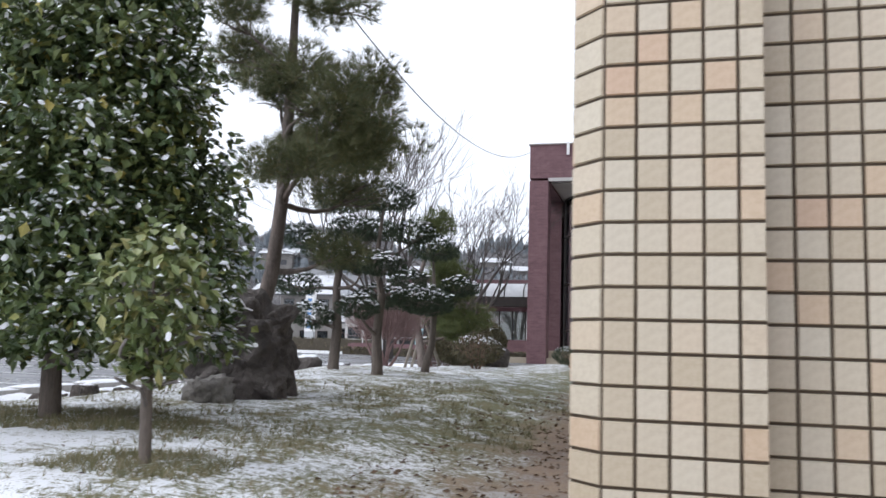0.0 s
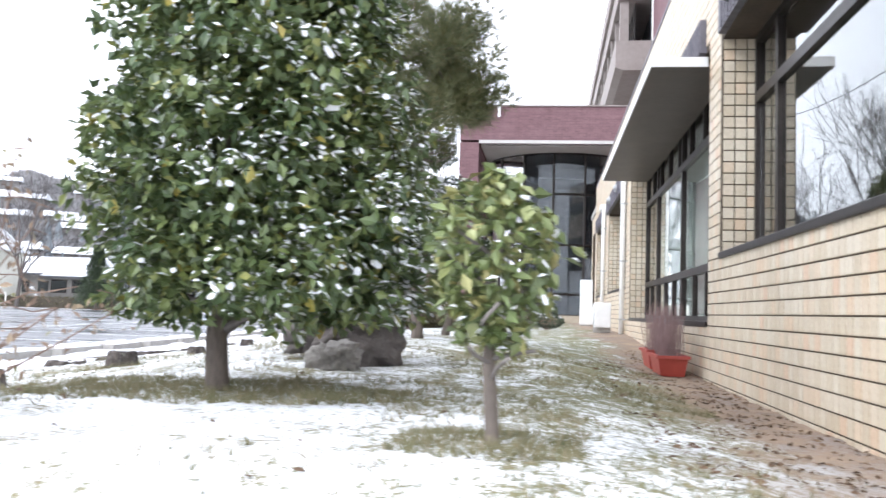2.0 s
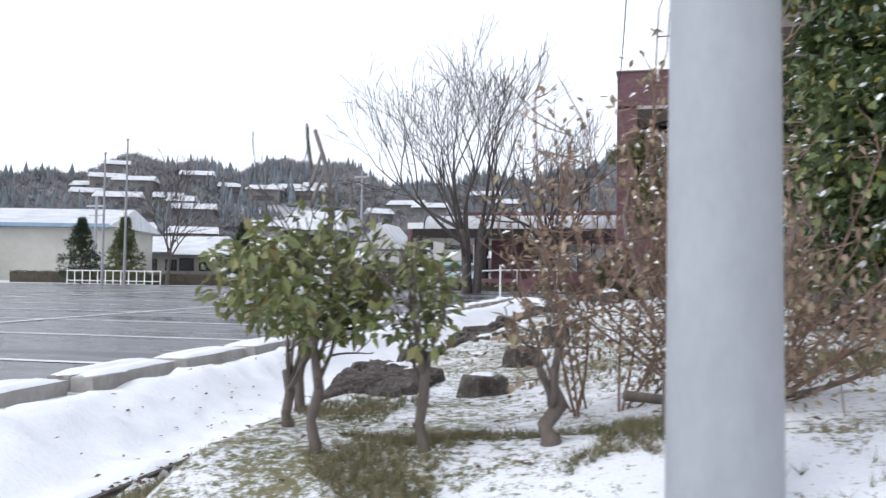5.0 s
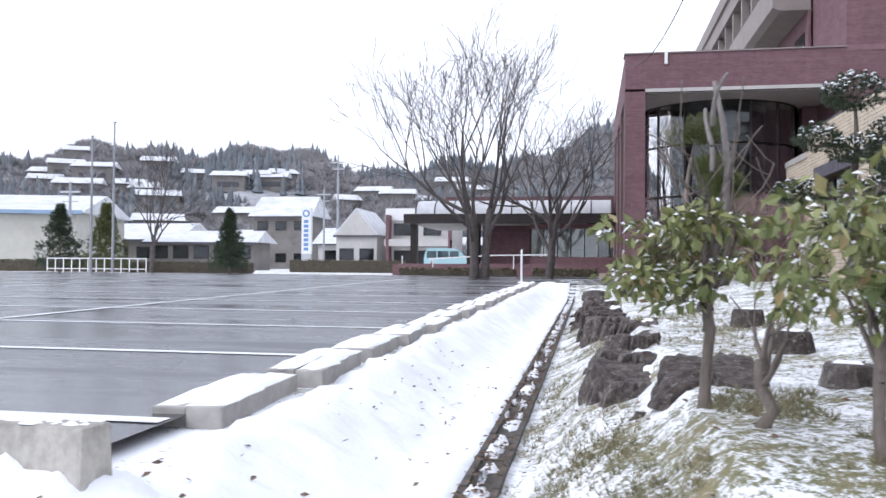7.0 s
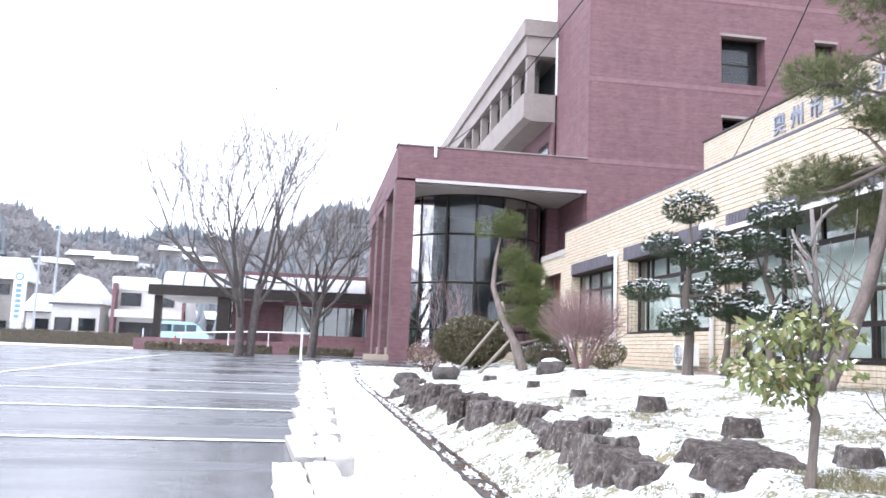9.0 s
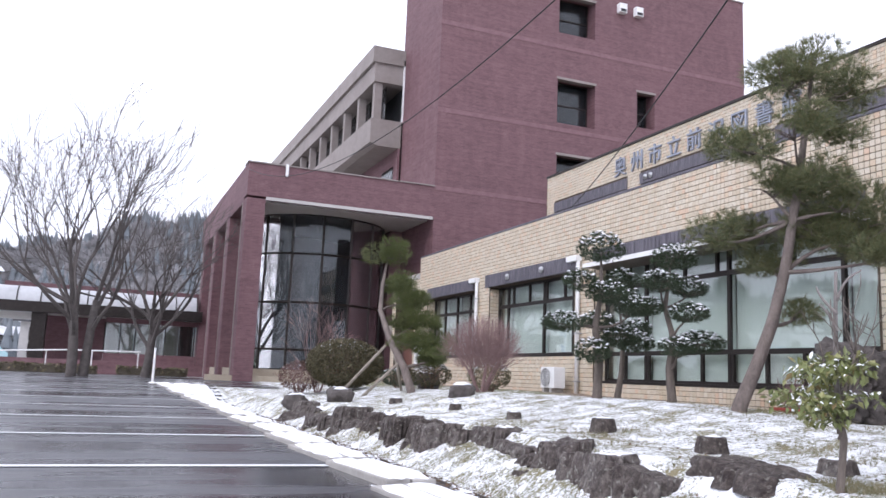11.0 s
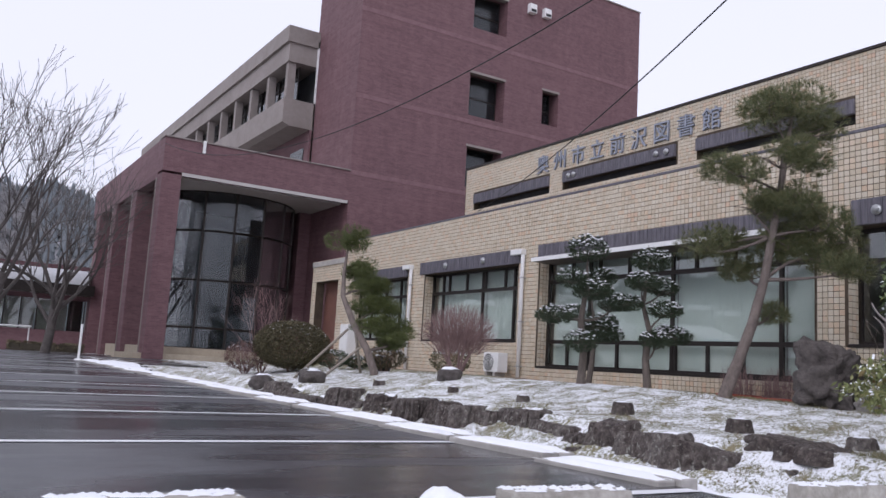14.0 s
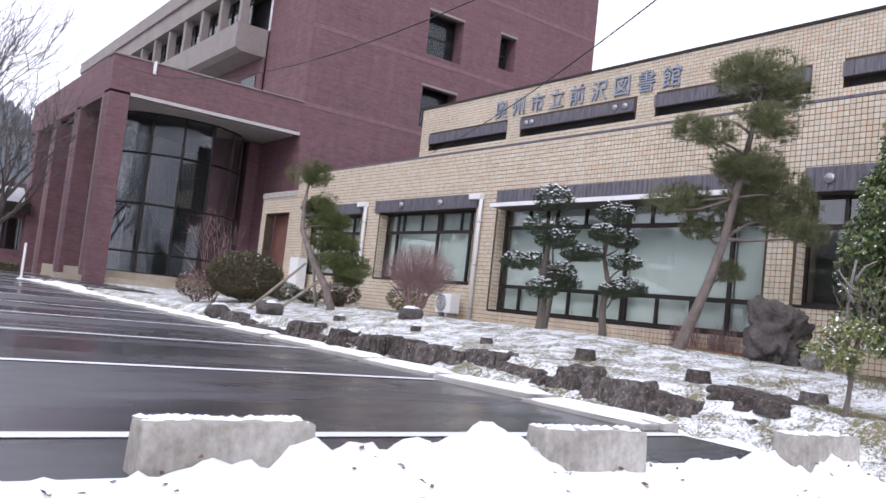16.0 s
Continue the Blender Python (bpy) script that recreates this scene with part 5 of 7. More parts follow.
hv, hf = [], []
AN, RN = 121, 26
for j in range(RN):
    r = 112 + 330 * (j / (RN - 1)) ** 1.2
    for i in range(AN):
        a = radians(-75 + 150 * i / (AN - 1))
        x, y = -7 + r * math.sin(a), -3 + r * math.cos(a)
        hv.append((x, y, float(hill_height(x, y)) + 1.2 * noise.noise((x * 0.05, y * 0.05, 0))))
for j in range(RN - 1):
    for i in range(AN - 1):
        k = j * AN + i
        hf.append((k, k + 1, k + AN + 1, k + AN))
tagged(data_part("hillside", hv, hf, HILL_M, None, smooth=True), "wooded winter hillside with patches of snow", "hill", kind="structure")
rng = np.random.default_rng(21)
V, F, CV, CF = [], [], [], []
for k in range(15000):
    a = radians(rng.uniform(-60, 42))
    r = 118 + 190 * rng.random() ** 0.8
    x, y = -7 + r * math.sin(a), -3 + r * math.cos(a)
    clump = noise.noise((x * 0.022, y * 0.022, 7)) + 0.4 * noise.noise((x * 0.07, y * 0.07, 5))
    if clump < (-0.42 if r < 215 and a < 0.02 else -0.9):
        continue
    z = float(hill_height(x, y))
    fir = rng.random() < (0.16 + 1.2 * noise.noise((x * 0.028, y * 0.028, 2))) * (0.4 if r > 230 else 1) + (0.5 if a > 0.06 else 0)
    h = rng.uniform(2.8, 5.6) * (1.15 if fir else 0.85)
    w = h * (0.22 if fir else 0.46) * rng.uniform(0.8, 1.2)
    if fir:
        for lev in range(3):
            zb, zt, rr = z + h * (0.02 + 0.26 * lev), z + h * min(1, 0.5 + 0.27 * lev), w * (1 - 0.26 * lev)
            o = len(CV)
            CV.extend([(x + rr * math.cos(t) * rng.uniform(0.7, 1.2), y + rr * math.sin(t), zb + rng.normal(0, 0.1)) for t in np.linspace(0, 5.24, 6)])
            CV.append((x + rng.normal(0, 0.1), y, zt))
            CF.extend((o + q, o + (q + 1) % 6, o + 6) for q in range(6))
    else:
        # a rounded crown of bare twigs: fans that spread from the stem
        o = len(V)
        p, dd = ball_points(rng, 22, (w, w, h * 0.45), 0.5)
        lv, lf = tufts(rng, p * 0.35 + np.array((x, y, z + h * 0.45)), dd * np.array((1, 1, 0.9)) + np.array((0, 0, 0.35)), w * 0.9, w * 0.05, 4, 0.35)
        V.extend(lv)
        F.extend([tuple(q + o for q in t) for t in lf])
# both meshes carry their haze in the base colour
tagged(data_part("hill_woods", V, F, HAZED_HILL_TREE, None), "leafless woods on the winter hill, paled with haze in their colour", "woods", kind="stuff")
tagged(data_part("hill_firs", CV, CF, HAZED_HILL_FIR, None), "firs in groves on the hill, tinted blue-grey for haze", "woods", kind="stuff")
for k in range(44):
    a, r = radians(rng.uniform(-50, -3)), rng.uniform(125, 215)
    x, y = -7 + r * math.sin(a), -3 + r * math.cos(a)
    z = float(hill_height(x, y))
    hh = thing("hill_house", x, y, z - 0.6, "small white house with a snowy roof on the hillside", "house", "houses on the hillside", "", math.degrees(-a) + rng.uniform(-20, 20))
    w, d, e = rng.uniform(4.5, 8.5), rng.uniform(4, 6), rng.uniform(2.6, 4.2)
    part("wall", boxes((-w / 2, w / 2, -d / 2, d / 2, 0, e)), GREYWALL, hh)
    bm = bmesh.new()
    vs = [bm.verts.new(p) for p in ((-w / 2 - 0.5, -d / 2 - 0.5, e), (w / 2 + 0.5, -d / 2 - 0.5, e), (w / 2 + 0.5, d / 2 + 0.5, e), (-w / 2 - 0.5, d / 2 + 0.5, e), (-w / 2 - 0.3, 0, e + 1.3), (w / 2 + 0.3, 0, e + 1.3))]
    for f in ((0, 1, 5, 4), (2, 3, 4, 5), (1, 2, 5), (3, 0, 4), (3, 2, 1, 0)):
        bm.faces.new([vs[i] for i in f])
    part("roof", bm, DUSTED, hh)
    part("window", boxes((-w / 3, w / 3, -d / 2 - 0.05, -d / 2, 1.2, 2.3)), ROOF_TILE, hh)

# ---- trees and shrubs of the garden ----
def camellia(name, x, y, label, height, radius, low, leaves, length, mat, snow_share, trunk_r, seed, shape=0.6, fork=0.28, shift=0.0):
    rng = np.random.default_rng(seed)
    z = on_ground(x, y)
    t = thing(name, x, y, z, label, "tree")
    s = Soup()
    top = np.array((rng.normal(0, 0.05), rng.normal(0, 0.05), height * 0.8))
    s.tube([(0.0, 0, -0.1), (0.01, 0, 0.02), (-0.01, 0.01, fork), (0.02, 0.0, fork * 1.7), (0.0, 0.02, height * 0.5), tuple(top)], [trunk_r * 1.5, trunk_r * 1.12, trunk_r, trunk_r * 0.6, trunk_r * 0.3, 0.006], 12)
    s.part("trunk", BARK, t, "grey-brown trunk", True)
    for k in range(14):
        a, b = rng.uniform(0, 6.28), rng.uniform(fork, height * 0.75) if k > 2 else fork * rng.uniform(0.7, 1.1)
        rr = radius * rng.uniform(0.5, 0.9)
        pts = limb(rng, (0, 0, b), (rr * math.cos(a), rr * math.sin(a), b + rng.uniform(0.02, 0.12) * height))
        s = Soup()
        s.tube(pts, taper(trunk_r * 0.4, 0.006, len(pts)), 6)
        s.part("branch", BARK_GREY, t, smooth=True)
    # crown made of many clumps around an egg shape
    cl = []
    for k in range(560):
        u = rng.uniform(0, 1)
        zz = low + (height - low) * u
        wid = radius * (math.sin(math.pi * min(1, (u * 0.86 + 0.14)) ** shape) ** 0.6)
        a, q = rng.uniform(0, 6.283), math.sqrt(rng.uniform(0.12, 1))
        cl.append((wid * q * math.cos(a) * rng.uniform(0.85, 1.08), wid * q * math.sin(a) * rng.uniform(0.85, 1.08), zz))
    cl = np.array(cl)
    cl[:, 0] += shift * (1.2 - cl[:, 2] / height)
    c = cl[rng.integers(0, len(cl), leaves)]
    p, dd = ball_points(rng, leaves, (radius * 0.25, radius * 0.25, radius * 0.2), 0.4)
    pts = c + p
    out = dd * 0.5 + pts * np.array((1, 1, 0)) / max(radius, 0.1) * 0.5 + rng.normal(0, 0.6, (leaves, 3))
    v, f, fr = leaf_cloud(rng, pts, out, length, length * 0.70, 0.7)
    data_part("crown", v, f, mat, t, "dense glossy leaves")
    rad = np.hypot(pts[:, 0] - shift, pts[:, 1])
    wid = np.interp((pts[:, 2] - low) / (height - low), np.linspace(0, 1, 12), [radius * (math.sin(math.pi * min(1, (u * 0.86 + 0.14)) ** shape) ** 0.6) for u in np.linspace(0, 1, 12)])
    outer = (rad > wid * 0.78) | (pts[:, 2] > height * 0.92)
    pick = np.nonzero(outer & (np.abs(fr[2][:, 2]) > 0.45) & (rng.random(leaves) < snow_share * np.clip(0.62 + 0.6 * (pts[:, 0] - shift) / radius, 0.22, 1.2)))[0]
    v, f = snow_caps(rng, pts, fr, pick, 0.005, 0.8)
    tagged(data_part("snow", v, f, SNOW, t, "snow lying on the leaves", True), kind="stuff")
    return t


camellia("camellia_tree", -3.15, 1.52, "large camellia with dense glossy leaves and a dusting of snow", 3.4, 0.80, 0.40, 40000, 0.07, LEAF, 0.6, 0.055, 1, shift=0.24)
camellia("young_camellia", -1.67, 0.29, "young light green camellia with a slim bare trunk", 0.91, 0.23, 0.34, 950, 0.064, LEAF_SMALL, 0.30, 0.022, 2, 1.35, 0.30)


def pine_pad(rng, soup_v, soup_f, c, r, mat_len, n, count=14, thick=0.0022, under=0.45, lift=0.75):
    p, d = ball_points(rng, n, r, 0.5)
    p[:, 2] = np.where(p[:, 2] < 0, p[:, 2] * under, p[:, 2])
    dirs = d * np.array((1, 1, 0.5)) + np.array((0, 0, lift))
    v, f = tufts(rng, p + np.array(c), dirs, mat_len, thick, count)
    o = len(soup_v)
    soup_v.extend(v)
    soup_f.extend([tuple(q + o for q in t) for t in f])
    return p + np.array(c)


def pine(name, x, y, label, spine, radii, pads, mat, needle, seed, snow=0.0, count=14, dens=1.0, bark=BARK_PINE, thick=0.0022, shag=0):
    """A garden pine: a bent trunk, limbs to each pad, pads of needle tufts."""
    rng = np.random.default_rng(seed)
    t = thing(name, x, y, on_ground(x, y), label, "tree")
    s = Soup()
    s.tube(spine, radii, 12)
    sp = np.array(spine)
    V, F, SV, SF = [], [], [], []
    for cx, cy, cz, rx, ry, rz in pads:
        rz = rz * 1.3 if snow else rz
        k = int(np.argmin(np.abs(sp[:, 2] - (cz - 0.12))))
        pts = limb(rng, spine[k], (cx, cy, cz - rz * 0.3), 0.08)
        s.tube(pts, taper(max(0.012, radii[k] * 0.5), 0.008, len(pts)), 6)
        for q in range(7):
            e = (cx + rng.uniform(-1, 1) * rx * 0.75, cy + rng.uniform(-1, 1) * ry * 0.75, cz + rng.uniform(-0.3, 0.2) * rz)
            pp = limb(rng, pts[-2], e, 0.12, 3)
            s.tube(pp, taper(0.010, 0.004, 4), 4)
        n = int(dens * 900 * (rx * ry) ** 0.75 * (1 + rz))
        if shag:
            # several unequal clumps make up one pad
            got = []
            for _ in range(shag):
                u = rng.normal(0, 1, 3)
                u *= rng.uniform(0.35, 0.85) / np.linalg.norm(u)
                k2 = rng.uniform(0.38, 0.62)
                got.append(pine_pad(rng, V, F, (cx + u[0] * rx, cy + u[1] * ry, cz + u[2] * rz * 0.9), (rx * k2, ry * k2, max(rz * k2 * 1.5, 0.1)), needle * rng.uniform(0.85, 1.15), max(12, int(n * 1.25 / shag)), count, thick, 0.75, 0.45))
            got = np.concatenate(got)
        else:
            got = pine_pad(rng, V, F, (cx, cy, cz), (rx, ry, rz), needle, max(20, n), count, thick, 0.7 if snow else 0.45)
        if snow:
            high = got[got[:, 2] > cz + rz * 0.15]
            high = high[rng.random(len(high)) < snow]
            for g in high:
                o = len(SV)
                w = rng.uniform(0.018, 0.045)
                for a in range(6):
                    SV.append((g[0] + w * math.cos(a * 1.047) * rng.uniform(0.7, 1.2), g[1] + w * math.sin(a * 1.047), g[2] + needle * 0.55 + rng.normal(0, 0.004)))
                SV.append((g[0], g[1], g[2] + needle * 0.55 + 0.018))
                SF.extend((o + a, o + (a + 1) % 6, o + 6) for a in range(6))
    s.part("trunk", bark, t, "bent trunk with limbs", True)
    data_part("crown", V, F, mat, t, "pads of needles")
    if SV:
        tagged(data_part("snow", SV, SF, SNOW, t, "snow on the pads", True), kind="stuff")
    return t


pine_pads = []
for b, a, z, r, h in ((0.1, 0.05, 3.95, 0.62, 0.34), (-0.25, -0.3, 3.85, 0.42, 0.26), (0.45, 0.4, 3.8, 0.42, 0.26), (0.42, 0.45, 3.3, 0.40, 0.22), (-0.68, -0.55, 3.05, 0.52, 0.24), (-0.2, -0.5, 3.2, 0.36, 0.18),
                      (0.1, 0.0, 2.72, 0.46, 0.22), (0.27, 0.62, 2.62, 0.55, 0.3), (0.55, 0.35, 2.4, 0.46, 0.26), (-0.95, -0.3, 2.12, 0.44, 0.24), (-0.55, 0.1, 2.2, 0.36, 0.2),
                      (0.65, 0.55, 1.98, 0.42, 0.26), (0.15, 0.2, 2.1, 0.46, 0.22), (0.75, 0.2, 1.75, 0.32, 0.2), (0.05, 0.42, 1.2, 0.28, 0.18), (-0.2, 0.5, 1.85, 0.42, 0.22), (0.4, 0.8, 2.25, 0.40, 0.24), (0.85, 0.65, 2.1, 0.38, 0.24), (-0.35, -0.15, 2.6, 0.4, 0.2)):
    c = (a - 0.675 * b) / 0.738
    pine_pads.append((0.6 + 0.845 * b + 0.535 * c, -0.42 - 0.535 * b + 0.845 * c, z, r, r * 0.95, h))
pine("tall_pine", -3.52, 4.375, "tall trained pine with a leaning trunk and layered pads",
     [(0, 0, -0.1), (0.0, 0.0, 0.05), (0.2, -0.05, 0.5), (0.36, -0.14, 1.0), (0.47, -0.24, 1.6), (0.53, -0.32, 2.2), (0.58, -0.4, 2.8), (0.62, -0.48, 3.4), (0.66, -0.56, 4.1)],
     [0.11, 0.086, 0.075, 0.068, 0.06, 0.052, 0.043, 0.032, 0.014], pine_pads, NEEDLE, 0.12, 31, 0.0, 18, 1.05, shag=7)

cloud_a = [(0, 0, -0.1), (0.0, 0, 0.05), (0.03, 0.0, 0.5), (-0.02, 0.04, 1.0), (0.05, 0.0, 1.5), (0.02, -0.03, 2.05)]
pine("cloud_pruned_tree", -3.68, 7.04, "cloud-pruned evergreen with snow on its dark rounded pads", cloud_a, [0.09, 0.07, 0.06, 0.05, 0.035, 0.012],
     [(0.02, -0.03, 2.12, 0.36, 0.34, 0.2), (-0.42, -0.2, 1.6, 0.26, 0.26, 0.14), (0.45, 0.1, 1.72, 0.26, 0.26, 0.14), (-0.05, -0.3, 1.45, 0.3, 0.3, 0.14), (0.42, -0.25, 1.28, 0.26, 0.26, 0.13), (-0.55, 0.05, 1.02, 0.32, 0.3, 0.13), (0.5, 0.2, 0.88, 0.34, 0.3, 0.15), (-0.22, -0.2, 0.62, 0.26, 0.26, 0.15)], NEEDLE_DARK, 0.055, 32, 0.25, 14, 2.6, BARK, 0.003)
cloud_b = [(0, 0, -0.1), (0, 0, 0.05), (-0.03, 0.02, 0.45), (0.02, 0.0, 0.9), (-0.08, 0.05, 1.3), (0.0, 0.02, 1.95)]
pine("cloud_pruned_tree", -2.88, 6.4, "cloud-pruned evergreen with snow on its dark rounded pads", cloud_b, [0.085, 0.065, 0.055, 0.045, 0.035, 0.012],
     [(0.05, 0.0, 2.0, 0.34, 0.33, 0.17), (-0.3, -0.15, 1.62, 0.3, 0.28, 0.13), (0.35, 0.05, 1.6, 0.28, 0.26, 0.13), (-0.4, 0.1, 1.28, 0.28, 0.28, 0.12), (0.1, -0.25, 1.2, 0.28, 0.28, 0.12), (0.5, 0.0, 0.82, 0.38, 0.32, 0.14), (-0.15, -0.3, 0.72, 0.26, 0.26, 0.12)], NEEDLE_DARK, 0.055, 33, 0.25, 14, 2.6, BARK, 0.003)
pine("cloud_pruned_tree", -2.75, 7.9, "smaller cloud-pruned evergreen with snowy pads", [(0, 0, -0.1), (0, 0, 0.05), (0.08, 0.02, 0.4), (0.1, 0.0, 0.9), (0.05, 0.05, 1.5)], [0.07, 0.055, 0.045, 0.035, 0.012],
     [(0.05, 0.05, 1.6, 0.34, 0.33, 0.16), (-0.3, 0.1, 1.2, 0.28, 0.26, 0.12), (0.4, 0.1, 1.1, 0.28, 0.26, 0.12), (0.1, -0.3, 0.85, 0.32, 0.3, 0.14)], NEEDLE_DARK, 0.055, 35, 0.25, 14, 2.6, BARK, 0.003)
pine("leaning_pine", -4.28, 13.0, "yellow-green trained pine leaning over wooden props",
     [(0, 0, -0.1), (0, 0, 0.05), (-0.12, 0.15, 0.5), (-0.35, 0.5, 1.1), (-0.45, 0.9, 1.7), (-0.35, 1.15, 2.3), (-0.2, 1.3, 3.0)], [0.11, 0.09, 0.08, 0.07, 0.055, 0.04, 0.015],
     [(-0.2, 1.3, 2.95, 0.48, 0.46, 0.30), (0.0, 1.1, 2.4, 0.50, 0.48, 0.26), (0.3, 0.9, 1.95, 0.60, 0.5, 0.25), (0.25, 0.7, 1.5, 0.66, 0.55, 0.22), (0.45, 0.5, 1.05, 0.75, 0.55, 0.22), (0.6, 0.3, 0.75, 0.6, 0.5, 0.2)], NEEDLE_YELLOW, 0.11, 34, 0.0, 18, 1.9, shag=7)
# props under the leaning pine
for a, b in (((-5.33, 15.0), (-4.62, 13.75, 1.15)), ((-4.95, 14.3), (-4.45, 13.3, 0.75)), ((-4.15, 13.9), (-4.6, 13.6, 1.35))):
    pr = thing("tree_prop", a[0], a[1], on_ground(*a), "pale round wooden prop under the leaning pine", "prop", "tree props")
    s = Soup()
    s.tube([(0, 0, -0.05), (b[0] - a[0], b[1] - a[1], b[2])], [0.034, 0.028], 8)
    s.part("pole", surface("pale_prop_wood", (0.22, 0.19, 0.155), (0.36, 0.32, 0.27), 8.0, 0.8) if "pale_prop_wood" not in bpy.data.materials else bpy.data.materials["pale_prop_wood"], pr, smooth=True)


def ball_bush(name, x, y, label, r, h, lift, mat, twig, seed, n, snow=0.0, leaf=0.05, stems=9):
    rng = np.random.default_rng(seed)
    b = thing(name, x, y, on_ground(x, y), label, "shrub")
    s = Soup()
    for k in range(stems):
        a = rng.uniform(0, 6.28)
        branches(rng, s, (0.05 * math.cos(a), 0.05 * math.sin(a), -0.03), (0.5 * math.cos(a), 0.5 * math.sin(a), 1.0), (h * 0.42), 0.016, 3, 0.45, 0.15, 3, 5, 0.0025)
    s.part("stem_mass", twig, b, "thin bare stems")
    if mat:
        p, d = ball_points(rng, n, (r, r, (h - lift) / 2), 0.75)
        p[:, 2] += (h + lift) / 2
        p = p[p[:, 2] > 0.02]
        v, f, fr = leaf_cloud(rng, p, rng.normal(0, 1, p.shape) + p * 0.5, leaf, leaf * 0.5)
        data_part("crown", v, f, mat, b, "clipped rounded crown")
        if snow:
            pick = np.nonzero((p[:, 2] > h * 0.72) & (rng.random(len(p)) < snow))[0]
            v, f = snow_caps(rng, p, fr, pick, 0.006, 0.9)
            tagged(data_part("snow", v, f, SNOW, b, "light snow on top", True), kind="stuff")
    return b


RED_HEDGE = leaf_material("reddish_hedge_leaf", [(0.0, (0.06, 0.03, 0.025)), (0.5, (0.11, 0.055, 0.045)), (0.85, (0.15, 0.08, 0.06)), (1.0, (0.19, 0.12, 0.09))], 0.7)
ball_bush("round_shrub", -4.45, 17.4, "round clipped brown-green shrub dusted with snow", 1.0, 1.32, 0.05, HEDGE, TWIG, 41, 15000, 0.05, 0.07)
red = ball_bush("dome_shrub", -4.06, 10.1, "dome-shaped leafless shrub of fine reddish twigs", 0.72, 1.2, 0.5, None, TWIG_RED, 42, 0, stems=0)
rng = np.random.default_rng(43)
s = Soup()
for k in range(7):
    a = k * 0.9
    e = (0.35 * math.cos(a), 0.35 * math.sin(a), 0.55)
    pts = limb(rng, (0.03 * math.cos(a), 0.03 * math.sin(a), -0.05), e, 0.08)
    s.tube(pts, taper(0.03, 0.014, len(pts)), 6)
for k in range(720):
    a, q = rng.uniform(0, 6.28), math.sqrt(rng.random())
    b0 = (0.42 * q * math.cos(a), 0.42 * q * math.sin(a), rng.uniform(0.42, 0.75))
    zt = 0.60 + 0.80 * math.sqrt(max(0.0, 1 - q * q)) * rng.uniform(0.82, 1.02)
    e = (0.80 * q * math.cos(a) + rng.normal(0, 0.04), 0.80 * q * math.sin(a) + rng.normal(0, 0.04), zt)
    pts = limb(rng, b0, e, 0.08, 3)
    s.tube(pts, taper(0.0048, 0.0018, 4), 3)
s.part("twig_mass", TWIG_RED, red, "dense fine reddish twigs")
ball_bush("low_shrub", -3.4, 14.2, "low brownish shrub with snow", 0.5, 0.6, 0.05, HEDGE, TWIG, 44, 1500, 0.4, 0.06)
ball_bush("low_shrub", -3.0, 12.0, "small dark rounded shrub with snow", 0.45, 0.62, 0.05, HEDGE, TWIG, 45, 1300, 0.4, 0.06)
ball_bush("low_shrub", -2.14, 19.9, "low clipped dark shrub beside the wall", 0.55, 0.6, 0.05, NEEDLE_DARK, TWIG, 46, 2200, 0.25, 0.06)
ball_bush("low_shrub", -1.45, 19.6, "small clipped dark shrub beside the wall", 0.45, 0.42, 0.03, NEEDLE_DARK, TWIG, 47, 1500, 0.25, 0.06)
ball_bush("bare_shrub", -4.9, 18.3, "leafless reddish upright shrub", 0.5, 2.3, 0.5, None, TWIG_RED, 48, 0, stems=6)
ball_bush("low_shrub", -5.45, 18.0, "low dense reddish brown shrub", 0.55, 0.85, 0.05, RED_HEDGE, TWIG_RED, 49, 1700, 0.1, 0.06)


